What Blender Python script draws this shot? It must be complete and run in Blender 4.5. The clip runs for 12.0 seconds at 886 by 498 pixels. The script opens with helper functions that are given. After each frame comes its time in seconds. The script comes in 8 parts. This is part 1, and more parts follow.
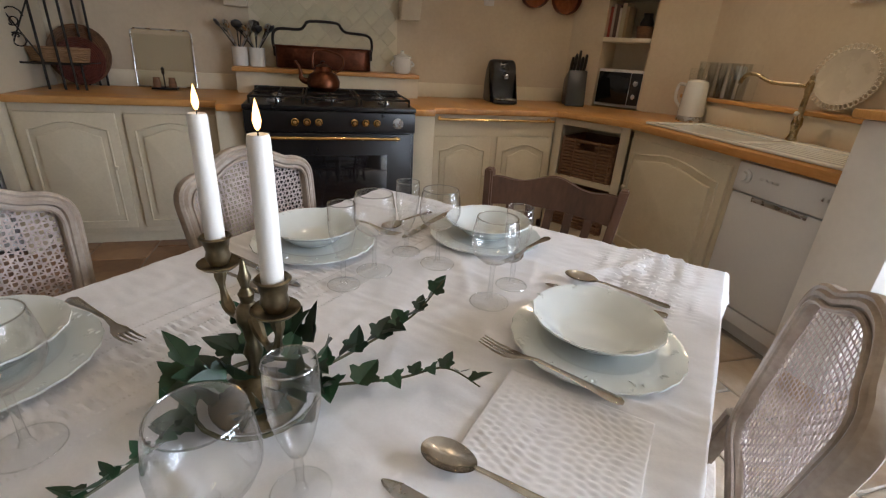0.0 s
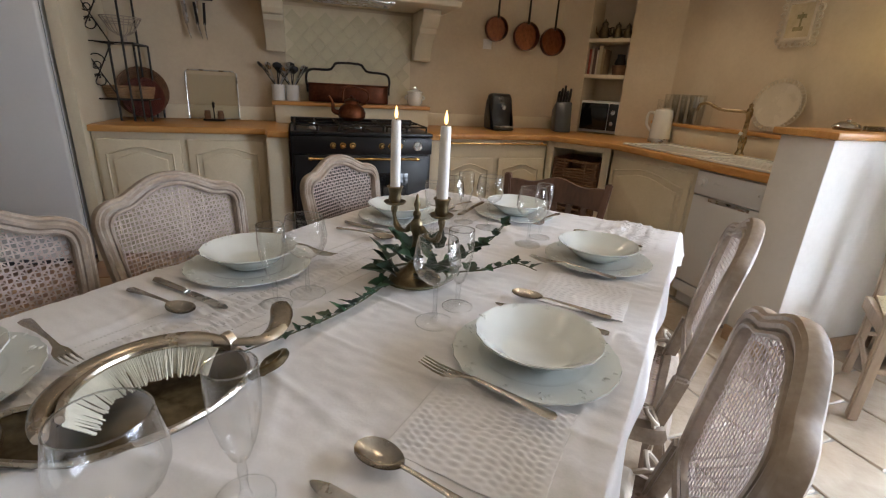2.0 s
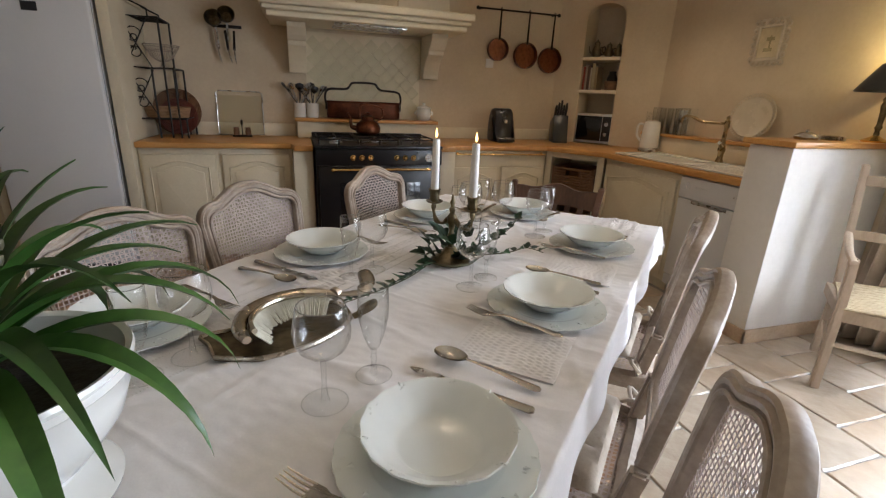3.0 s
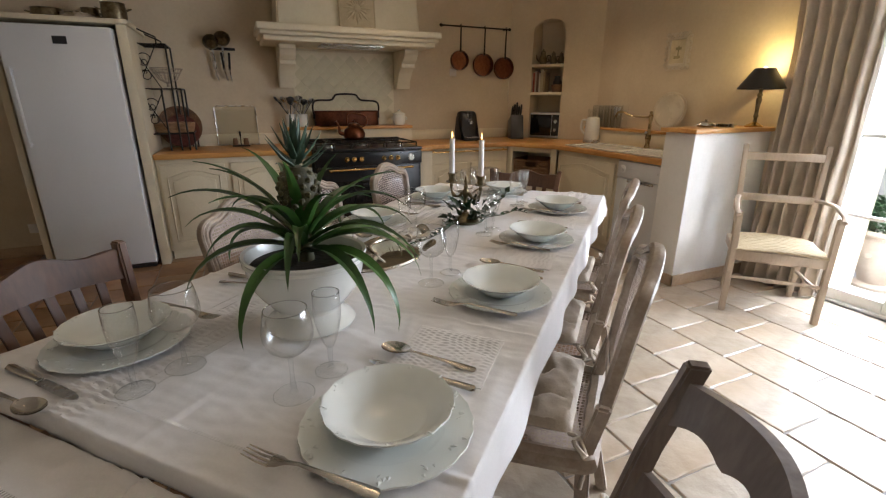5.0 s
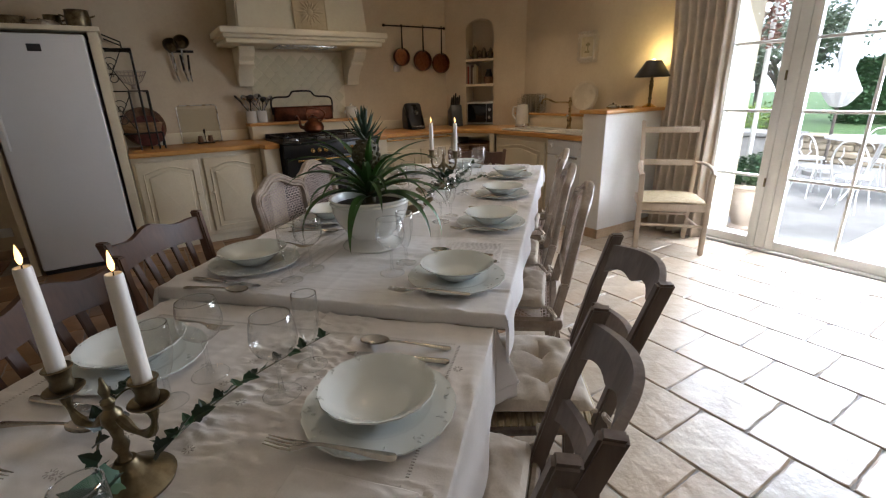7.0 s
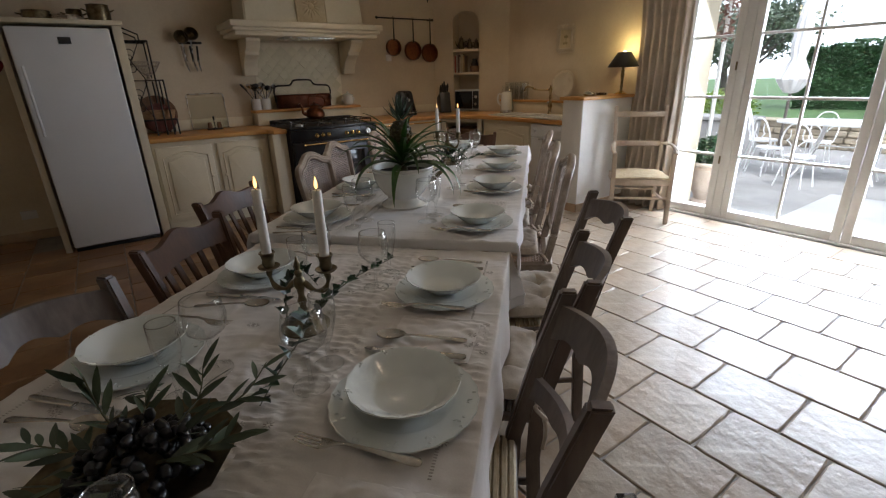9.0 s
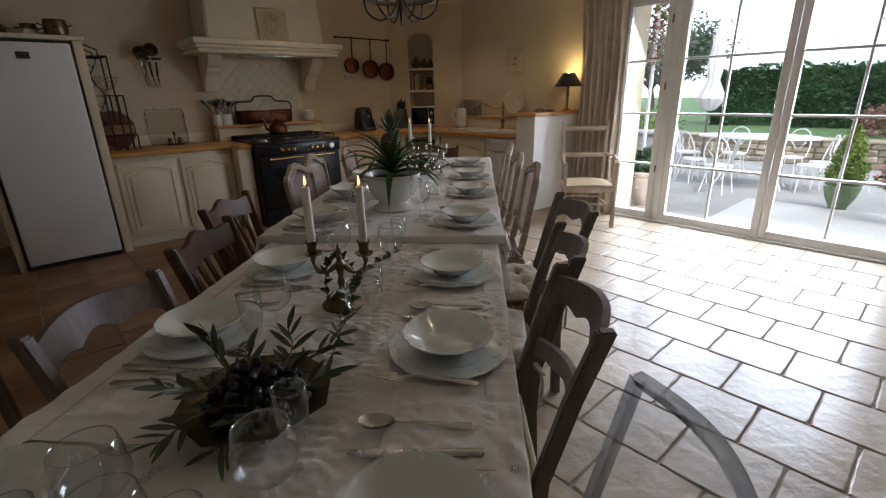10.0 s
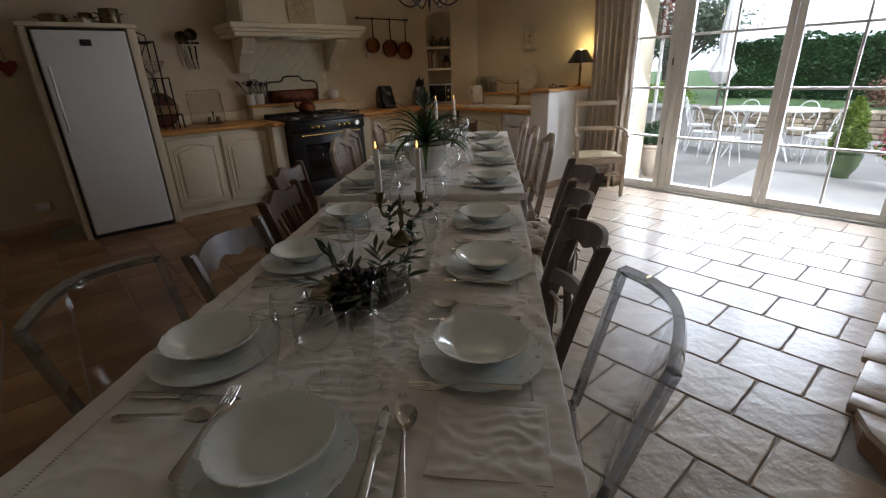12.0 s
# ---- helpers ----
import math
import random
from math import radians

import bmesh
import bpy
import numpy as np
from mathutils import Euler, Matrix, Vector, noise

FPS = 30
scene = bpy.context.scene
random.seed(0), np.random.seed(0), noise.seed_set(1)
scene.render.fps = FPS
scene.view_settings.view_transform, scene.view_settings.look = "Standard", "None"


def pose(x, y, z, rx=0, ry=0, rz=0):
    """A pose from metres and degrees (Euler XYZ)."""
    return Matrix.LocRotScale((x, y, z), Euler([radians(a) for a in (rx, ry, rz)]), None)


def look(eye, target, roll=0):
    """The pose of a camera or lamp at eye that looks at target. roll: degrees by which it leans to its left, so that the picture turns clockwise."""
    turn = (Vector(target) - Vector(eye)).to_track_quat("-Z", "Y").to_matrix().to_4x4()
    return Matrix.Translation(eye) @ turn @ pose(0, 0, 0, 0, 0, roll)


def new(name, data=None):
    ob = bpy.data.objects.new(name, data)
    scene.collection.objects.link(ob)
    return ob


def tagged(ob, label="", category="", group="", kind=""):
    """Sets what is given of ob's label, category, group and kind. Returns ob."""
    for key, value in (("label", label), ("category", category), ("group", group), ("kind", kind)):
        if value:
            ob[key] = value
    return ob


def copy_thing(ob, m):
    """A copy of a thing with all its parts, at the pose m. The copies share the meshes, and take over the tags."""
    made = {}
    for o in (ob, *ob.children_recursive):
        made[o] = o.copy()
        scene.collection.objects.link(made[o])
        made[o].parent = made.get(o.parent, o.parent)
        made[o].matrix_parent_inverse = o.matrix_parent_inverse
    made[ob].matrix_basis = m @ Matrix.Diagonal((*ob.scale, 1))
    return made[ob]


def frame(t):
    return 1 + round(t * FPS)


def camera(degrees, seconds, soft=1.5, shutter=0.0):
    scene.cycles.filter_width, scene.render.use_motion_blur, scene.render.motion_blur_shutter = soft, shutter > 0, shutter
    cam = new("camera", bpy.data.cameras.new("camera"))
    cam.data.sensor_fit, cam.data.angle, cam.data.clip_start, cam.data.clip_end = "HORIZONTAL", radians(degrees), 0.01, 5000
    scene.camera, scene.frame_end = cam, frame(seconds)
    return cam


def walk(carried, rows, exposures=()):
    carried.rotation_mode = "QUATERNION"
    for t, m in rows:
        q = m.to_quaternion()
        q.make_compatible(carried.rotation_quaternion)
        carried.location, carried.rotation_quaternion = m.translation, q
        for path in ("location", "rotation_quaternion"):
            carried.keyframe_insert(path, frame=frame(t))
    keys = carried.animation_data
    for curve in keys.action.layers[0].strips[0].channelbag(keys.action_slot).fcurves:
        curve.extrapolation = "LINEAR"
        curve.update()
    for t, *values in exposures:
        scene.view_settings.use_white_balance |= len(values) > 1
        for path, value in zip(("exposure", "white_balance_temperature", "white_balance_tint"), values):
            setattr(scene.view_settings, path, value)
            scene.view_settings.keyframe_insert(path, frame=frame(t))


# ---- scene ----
cam = camera(88.0, 12.0, 1.2)
PATH = [
    (0, (0.067, 0.207, 1.224), (0.579, 1.97, 0.431), 3.6),
    (0.5, (0.007, 0.128, 1.237), (0.531, 1.908, 0.492), 3.5),
    (1, (-0.073, 0.019, 1.228), (0.472, 1.815, 0.538), 3.7),
    (1.5, (-0.169, -0.114, 1.219), (0.394, 1.689, 0.562), 3.5),
    (2, (-0.26, -0.234, 1.219), (0.318, 1.561, 0.552), 3.1),
    (2.5, (-0.352, -0.356, 1.238), (0.241, 1.441, 0.59), 2.7),
    (3, (-0.44, -0.513, 1.258), (0.145, 1.294, 0.633), 2.4),
    (3.5, (-0.557, -0.649, 1.264), (0.057, 1.149, 0.638), 2.3),
    (5.5, (-0.995, -1.136, 1.309), (-0.195, 0.59, 0.691), -0.6),
    (6, (-1.12, -1.237, 1.313), (-0.272, 0.462, 0.682), -1.0),
    (6.5, (-1.256, -1.328, 1.304), (-0.298, 0.306, 0.66), -1.0),
    (7, (-1.4, -1.434, 1.305), (-0.387, 0.164, 0.657), -1.6),
    (9, (-1.803, -1.737, 1.327), (-0.726, -0.203, 0.629), -1.7),
    (9.5, (-1.951, -1.763, 1.327), (-0.772, -0.293, 0.658), -1.2),
    (10, (-2.1, -1.811, 1.331), (-0.832, -0.403, 0.691), -1.3),
    (10.5, (-2.205, -1.857, 1.344), (-0.903, -0.488, 0.688), -1.5),
    (11, (-2.285, -1.918, 1.351), (-0.995, -0.546, 0.676), -1.8),
    (11.5, (-2.36, -1.986, 1.355), (-1.097, -0.586, 0.688), -1.9),
    (12, (-2.439, -2.042, 1.352), (-1.23, -0.623, 0.628), -2.2),
]
EXPOSURES = [(0.0, 0.46, 5560, 12), (3.5, 0.42, 5780, 12), (5.5, 0.46, 5850, 12), (7.0, 0.20, 5720, 12), (9.0, -0.23, 5740, 12), (10.5, -0.50, 5760, 12), (12.0, -0.60, 5780, 12)]
walk(cam, [(t, look(eye, target, roll)) for t, eye, target, roll in PATH], EXPOSURES)

# ---- world, sun, large lights ----
SUN_UP, SUN_ROUND = radians(57), radians(209)
world = bpy.data.worlds.new("overcast_sky")
scene.world = world
world.use_nodes = True
wn, wl = world.node_tree.nodes, world.node_tree.links
sky = wn.new("ShaderNodeTexSky")
sky.sky_type, sky.sun_disc, sky.sun_elevation, sky.sun_rotation = "NISHITA", False, SUN_UP, SUN_ROUND
sky.air_density, sky.dust_density, sky.ozone_density = 1.0, 6.0, 1.0
bleach = wn.new("ShaderNodeHueSaturation")
bleach.inputs["Saturation"].default_value = 0.35
wl.new(sky.outputs["Color"], bleach.inputs["Color"])
wl.new(bleach.outputs["Color"], wn["Background"].inputs["Color"])
wn["Background"].inputs["Strength"].default_value = 0.46


def lamp(name, kind, matrix, energy, colour, size=0.05, size_y=None, spot=None):
    data = bpy.data.lights.new(name, kind)
    data.energy, data.color = energy, colour
    if kind == "AREA":
        data.shape, data.size, data.size_y = "RECTANGLE", size, size_y or size
    elif kind == "SUN":
        data.angle = size
    else:
        data.shadow_soft_size = size
    if kind == "SPOT":
        data.spot_size, data.spot_blend = radians(spot), 0.9
    ob = new(name, data)
    ob.matrix_world = matrix
    return ob


lamp("sun", "SUN", look((-5, -9, 16), (0, 0, 0)), 0.55, (1.0, 0.97, 0.93), radians(12))
# daylight in the opening of the french windows
for wz in (0.62, 1.22, 1.82):
    lamp("window_daylight", "AREA", look((2.99, -0.52, wz), (1.99, -0.52, wz - 1.0)), 54, (0.94, 0.97, 1.0), 2.3, 0.5).data.spread = radians(156)
WARM = (1.0, 0.72, 0.42)
# ceiling spots over the worktops and the shaded bulbs
SPOTS = ((-1.2, 2.6), (0.3, 2.6), (1.8, 2.5), (-1.5, 0.7), (0.9, 0.5), (-0.6, -1.6))
for sx, sy in SPOTS:
    lamp("ceiling_spot_light", "SPOT", look((sx, sy, 2.44), (sx, sy + 0.01, 0)), (3.2 if sx < -1 else 17.0 if sx > 1 else 11.0) if sy > 2 else (0.8 if sx < -1 else 5.5), (1.0, 0.72, 0.44), 0.04, None, 130)
lamp("table_lamp_light", "POINT", pose(2.55, 1.225, 1.545), 4.2, (1.0, 0.72, 0.26), 0.03)
lamp("chandelier_light", "POINT", pose(-0.19, 0.64, 2.05), 3, WARM, 0.12)

# ---- mesh and material helpers ----
def part(name, bm, material, parent=None, label="", smooth=True):
    """Links a bmesh as one mesh object, under a thing or a part."""
    me = bpy.data.meshes.new(name)
    bm.to_mesh(me)
    bm.free()
    me.materials.append(material)
    if smooth:
        me.shade_smooth()
        me.set_sharp_from_angle(angle=radians(38))
    ob = new(name, me)
    if parent is not None:
        ob.parent = parent
    if label:
        ob["label"] = label
    return ob


def thing(name, matrix, label, category, group=""):
    ob = new(name)
    ob.empty_display_size = 0.05
    ob.matrix_world = matrix
    return tagged(ob, label, category, group)


def setting(name, bm, material, label="", smooth=True):
    return tagged(part(name, bm, material, None, label, smooth), kind="structure")


def join(*bms):
    out = bmesh.new()
    for b in bms:
        me = bpy.data.meshes.new("tmp")
        b.to_mesh(me)
        b.free()
        out.from_mesh(me)
        bpy.data.meshes.remove(me)
    return out


def moved(bm, m):
    bm.transform(m)
    return bm


def box(x0, x1, y0, y1, z0, z1, bevel=0.0, seg=2):
    bm = bmesh.new()
    bmesh.ops.create_cube(bm, size=1)
    for p in bm.verts:
        p.co = ((x0 + x1) / 2 + p.co.x * (x1 - x0), (y0 + y1) / 2 + p.co.y * (y1 - y0), (z0 + z1) / 2 + p.co.z * (z1 - z0))
    if bevel:
        bmesh.ops.bevel(bm, geom=bm.edges[:], offset=bevel, segments=seg, affect="EDGES", profile=0.5)
    return bm


def lathe(profile, n=32, wave=0.0, lobes=0, start=0, stop=999):
    """Turns a profile of (radius, height) about z; lobes scallop the radius of the rows from start to stop."""
    bm = bmesh.new()
    rings = []
    for k, (r, z) in enumerate(profile):
        if r < 1e-5:
            rings.append([bm.verts.new((0, 0, z))])
            continue
        w = wave if start <= k <= stop else 0.0
        rings.append([bm.verts.new((r * (1 + w * math.cos(lobes * a)) * math.cos(a), r * (1 + w * math.cos(lobes * a)) * math.sin(a), z))
                      for a in (2 * math.pi * i / n for i in range(n))])
    for low, high in zip(rings, rings[1:]):
        for i in range(n):
            j = (i + 1) % n
            if len(low) == 1 and len(high) > 1:
                bm.faces.new((low[0], high[j], high[i]))
            elif len(high) == 1 and len(low) > 1:
                bm.faces.new((low[i], low[j], high[0]))
            elif len(low) > 1:
                bm.faces.new((low[i], low[j], high[j], high[i]))
    bmesh.ops.recalc_face_normals(bm, faces=bm.faces[:])
    return bm


def tube(points, radius, n=8, flat=1.0, closed=False):
    """A tube through points; radius is a number or one a point; flat squeezes it along its second side axis."""
    pts = [Vector(p) for p in points]
    rad = radius if isinstance(radius, (list, tuple)) else [radius] * len(pts)
    bm = bmesh.new()
    count = len(pts)
    side = None
    rings = []
    for i, p in enumerate(pts):
        if closed:
            d = pts[(i + 1) % count] - pts[i - 1]
        else:
            d = pts[min(i + 1, count - 1)] - pts[max(i - 1, 0)]
        d.normalize()
        if side is None:
            side = d.cross(Vector((0, 0, 1)))
            if side.length < 0.05:
                side = d.cross(Vector((0, 1, 0)))
        side = (side - d * side.dot(d)).normalized()
        up = side.cross(d)
        rings.append([bm.verts.new(p + side * rad[i] * math.cos(a) + up * rad[i] * flat * math.sin(a)) for a in (2 * math.pi * k / n for k in range(n))])
    pairs = list(zip(rings, rings[1:])) + ([(rings[-1], rings[0])] if closed else [])
    for low, high in pairs:
        for k in range(n):
            bm.faces.new((low[k], low[(k + 1) % n], high[(k + 1) % n], high[k]))
    if not closed:
        bm.faces.new(rings[0][::-1])
        bm.faces.new(rings[-1])
    bmesh.ops.recalc_face_normals(bm, faces=bm.faces[:])
    return bm


def bent(points, count=24):
    """A smooth curve through a few points."""
    pts = [Vector(p) for p in points]
    out = []
    spans = len(pts) - 1
    for i in range(count + 1):
        s = i / count * spans
        k = min(int(s), spans - 1)
        f = s - k
        a, b, c, d = pts[max(k - 1, 0)], pts[k], pts[k + 1], pts[min(k + 2, spans)]
        out.append(0.5 * ((2 * b) + (c - a) * f + (2 * a - 5 * b + 4 * c - d) * f * f + (3 * b - a - 3 * c + d) * f ** 3))
    return out


def swept(points, outs, fronts, profile):
    """A closed moulding: at each point the profile of (outward, forward) offsets."""
    bm = bmesh.new()
    rings = [[bm.verts.new(p + o * a + f * b) for a, b in profile] for p, o, f in zip(points, outs, fronts)]
    n = len(profile)
    for low, high in zip(rings, rings[1:] + rings[:1]):
        for k in range(n):
            bm.faces.new((low[k], low[(k + 1) % n], high[(k + 1) % n], high[k]))
    bmesh.ops.recalc_face_normals(bm, faces=bm.faces[:])
    return bm


def slab(outline, depth, bevel=0.0, axes="xz"):
    """A board cut along an outline in the plane of the axes, with a thickness along the third."""
    bm = bmesh.new()
    def at(p, d):
        if axes == "xz":
            return (p[0], d, p[1])
        if axes == "yz":
            return (d, p[0], p[1])
        return (p[0], p[1], d)
    low = [bm.verts.new(at(p, 0)) for p in outline]
    high = [bm.verts.new(at(p, depth)) for p in outline]
    bm.faces.new(low)
    bm.faces.new(high[::-1])
    count = len(low)
    for i in range(count):
        bm.faces.new((low[i], high[i], high[(i + 1) % count], low[(i + 1) % count]))
    bmesh.ops.recalc_face_normals(bm, faces=bm.faces[:])
    if bevel:
        bmesh.ops.bevel(bm, geom=[e for e in bm.edges], offset=bevel, segments=2, affect="EDGES", profile=0.5)
    return bm


def sheet(nx, ny, place):
    """A grid of nx by ny faces whose corners lie at place(i / nx, j / ny)."""
    bm = bmesh.new()
    vs = [[bm.verts.new(place(i / nx, j / ny)) for i in range(nx + 1)] for j in range(ny + 1)]
    for j in range(ny):
        for i in range(nx):
            bm.faces.new((vs[j][i], vs[j][i + 1], vs[j + 1][i + 1], vs[j + 1][i]))
    return bm


def surface(name, dark, light, scale=6.0, rough=(0.45, 0.65), bump=0.15, grain=60.0, metal=0.0, stretch=(1, 1, 1), vary=0.0, coat=0.0,
            sheen=0.0, stain=None, stain_scale=1.5, stain_amount=0.5, depth=0.004, coat_rough=0.03):
    """A procedural surface: colour at two scales, uneven gloss, fine relief; vary: lightness from object to object."""
    m = bpy.data.materials.new(name)
    m.use_nodes = True
    n, l = m.node_tree.nodes, m.node_tree.links
    b = n["Principled BSDF"]
    tc, mp = n.new("ShaderNodeTexCoord"), n.new("ShaderNodeMapping")
    mp.inputs["Scale"].default_value = stretch
    l.new(tc.outputs["Object"], mp.inputs["Vector"])
    big, fine = n.new("ShaderNodeTexNoise"), n.new("ShaderNodeTexNoise")
    big.inputs["Scale"].default_value, big.inputs["Detail"].default_value, big.inputs["Roughness"].default_value = scale, 6, 0.6
    fine.inputs["Scale"].default_value, fine.inputs["Detail"].default_value = grain, 4
    for t in (big, fine):
        l.new(mp.outputs["Vector"], t.inputs["Vector"])
    mixf = n.new("ShaderNodeMath")
    mixf.operation = "MULTIPLY_ADD"
    mixf.inputs[1].default_value = 0.35
    l.new(fine.outputs["Fac"], mixf.inputs[0])
    ramp = n.new("ShaderNodeValToRGB")
    ramp.color_ramp.elements[0].position, ramp.color_ramp.elements[1].position = 0.42, 0.80
    ramp.color_ramp.elements[0].color, ramp.color_ramp.elements[1].color = (*dark, 1), (*light, 1)
    l.new(big.outputs["Fac"], mixf.inputs[2])
    l.new(mixf.outputs[0], ramp.inputs["Fac"])
    colour = ramp.outputs["Color"]
    if stain:
        st, sr, mx = n.new("ShaderNodeTexNoise"), n.new("ShaderNodeValToRGB"), n.new("ShaderNodeMix")
        st.inputs["Scale"].default_value, st.inputs["Detail"].default_value = stain_scale, 5
        l.new(mp.outputs["Vector"], st.inputs["Vector"])
        sr.color_ramp.elements[0].position, sr.color_ramp.elements[1].position = 0.48, 0.72
        sr.color_ramp.elements[1].color = (stain_amount,) * 3 + (1,)
        l.new(st.outputs["Fac"], sr.inputs["Fac"])
        mx.data_type = "RGBA"
        l.new(sr.outputs["Color"], mx.inputs["Factor"])
        l.new(colour, mx.inputs[6])
        mx.inputs[7].default_value = (*stain, 1)
        colour = mx.outputs[2]
    if vary:
        oi, mr, hs = n.new("ShaderNodeObjectInfo"), n.new("ShaderNodeMapRange"), n.new("ShaderNodeHueSaturation")
        mr.inputs["To Min"].default_value, mr.inputs["To Max"].default_value = 1 - vary, 1 + vary
        l.new(oi.outputs["Random"], mr.inputs["Value"])
        l.new(mr.outputs["Result"], hs.inputs["Value"])
        l.new(colour, hs.inputs["Color"])
        colour = hs.outputs["Color"]
    l.new(colour, b.inputs["Base Color"])
    rr = n.new("ShaderNodeMapRange")
    rr.inputs["From Min"].default_value, rr.inputs["From Max"].default_value = 0.3, 0.7
    rr.inputs["To Min"].default_value, rr.inputs["To Max"].default_value = rough
    l.new(big.outputs["Fac"], rr.inputs["Value"])
    l.new(rr.outputs["Result"], b.inputs["Roughness"])
    b.inputs["Metallic"].default_value = metal
    b.inputs["Coat Weight"].default_value, b.inputs["Coat Roughness"].default_value = coat, coat_rough
    b.inputs["Sheen Weight"].default_value = sheen
    if bump:
        bp = n.new("ShaderNodeBump")
        bp.inputs["Strength"].default_value, bp.inputs["Distance"].default_value = bump, depth
        l.new(mixf.outputs[0], bp.inputs["Height"])
        l.new(bp.outputs["Normal"], b.inputs["Normal"])
    return m


def thin_glass(name, tint=(1, 1, 1), ior=1.5, gloss=0.02, steepness=4.5):
    """Clear thin glass: it lets light straight through and mirrors by Fresnel."""
    m = bpy.data.materials.new(name)
    m.use_nodes = True
    n, l = m.node_tree.nodes, m.node_tree.links
    n.remove(n["Principled BSDF"])
    clear, shine, edge, mix = n.new("ShaderNodeBsdfTransparent"), n.new("ShaderNodeBsdfGlossy"), n.new("ShaderNodeLayerWeight"), n.new("ShaderNodeMixShader")
    steep, fac = n.new("ShaderNodeMath"), n.new("ShaderNodeMath")
    clear.inputs["Color"].default_value = (*tint, 1)
    shine.inputs["Roughness"].default_value = gloss
    edge.inputs["Blend"].default_value = 0.5
    steep.operation, steep.inputs[1].default_value = "POWER", steepness
    base = ((ior - 1) / (ior + 1)) ** 2
    fac.operation, fac.inputs[1].default_value, fac.inputs[2].default_value = "MULTIPLY_ADD", 0.92 - base, base
    l.new(edge.outputs["Facing"], steep.inputs[0])
    l.new(steep.outputs[0], fac.inputs[0])
    l.new(fac.outputs[0], mix.inputs["Fac"])
    l.new(clear.outputs[0], mix.inputs[1])
    l.new(shine.outputs[0], mix.inputs[2])
    l.new(mix.outputs[0], n["Material Output"].inputs["Surface"])
    return m


def glow(name, colour, strength):
    m = bpy.data.materials.new(name)
    m.use_nodes = True
    b = m.node_tree.nodes["Principled BSDF"]
    b.inputs["Base Color"].default_value = (*colour, 1)
    b.inputs["Emission Color"].default_value = (*colour, 1)
    b.inputs["Emission Strength"].default_value = strength
    return m


# ---- materials ----
PLASTER = surface("cream_plaster", (0.58, 0.48, 0.34), (0.67, 0.575, 0.425), 1.6, (0.75, 0.9), 0.25, 45, stain=(0.52, 0.41, 0.27), stain_amount=0.4)
HOODPLASTER = surface("pale_plaster", (0.70, 0.62, 0.45), (0.78, 0.71, 0.54), 2.0, (0.7, 0.9), 0.2, 40)
WHITEWALL = surface("white_plaster", (0.72, 0.70, 0.66), (0.80, 0.78, 0.74), 2.0, (0.7, 0.9), 0.2, 40)
CEILING = surface("ceiling_paint", (0.72, 0.68, 0.60), (0.78, 0.74, 0.66), 1.5, (0.8, 0.9), 0.1, 30)
CABINET = surface("cream_cabinet_paint", (0.60, 0.53, 0.38), (0.70, 0.63, 0.47), 4.0, (0.4, 0.6), 0.1, 70, stain=(0.50, 0.41, 0.26), stain_amount=0.4, stain_scale=4)
WORKTOP = surface("beech_worktop", (0.46, 0.21, 0.05), (0.64, 0.35, 0.11), 5.0, (0.28, 0.42), 0.12, 90, stretch=(0.25, 3, 1))
WORKTOP_B = surface("beech_worktop_long", (0.46, 0.21, 0.05), (0.64, 0.35, 0.11), 5.0, (0.28, 0.42), 0.12, 90, stretch=(3, 0.25, 1))
ENAMEL = surface("black_enamel", (0.004, 0.004, 0.0045), (0.008, 0.008, 0.009), 5.0, (0.26, 0.36), 0.02, 60)
IRON = surface("wrought_iron", (0.012, 0.011, 0.010), (0.03, 0.026, 0.022), 20.0, (0.4, 0.6), 0.3, 120, metal=0.6)
BRASS = surface("polished_brass", (0.62, 0.40, 0.13), (0.85, 0.60, 0.24), 9.0, (0.16, 0.3), 0.05, 80, metal=1.0)
OLDBRASS = surface("tarnished_brass", (0.07, 0.055, 0.03), (0.23, 0.185, 0.11), 25.0, (0.25, 0.45), 0.2, 90, metal=1.0)
DARKCOPPER = surface("blackened_copper", (0.035, 0.014, 0.009), (0.12, 0.044, 0.024), 14.0, (0.3, 0.5), 0.2, 70, metal=1.0)
COPPER = surface("aged_copper", (0.07, 0.025, 0.013), (0.20, 0.075, 0.038), 9.0, (0.25, 0.45), 0.12, 70, metal=1.0)
SILVER = surface("silver_cutlery", (0.36, 0.33, 0.29), (0.60, 0.57, 0.52), 14.0, (0.14, 0.28), 0.04, 80, metal=1.0)
TRAYSILVER = surface("old_silver_plate", (0.30, 0.26, 0.20), (0.62, 0.56, 0.47), 12.0, (0.18, 0.34), 0.12, 60, metal=1.0)
PORCELAIN = surface("white_porcelain", (0.71, 0.74, 0.71), (0.76, 0.79, 0.76), 3.0, (0.10, 0.18), 0.02, 30, coat=0.4)
CREAMWARE = surface("cream_earthenware", (0.58, 0.51, 0.40), (0.66, 0.59, 0.47), 4.0, (0.2, 0.35), 0.05, 40)
CERAMIC = surface("white_glazed_pot", (0.72, 0.72, 0.68), (0.79, 0.79, 0.75), 3.0, (0.12, 0.25), 0.03, 30, coat=0.3)
WHITEGOODS = surface("white_enamel", (0.66, 0.66, 0.66), (0.70, 0.70, 0.70), 1.5, (0.3, 0.42), 0.02, 60)
LINEN = surface("white_linen", (0.70, 0.68, 0.67), (0.78, 0.76, 0.75), 5.0, (0.8, 0.95), 0.5, 180, sheen=0.2, depth=0.0015)
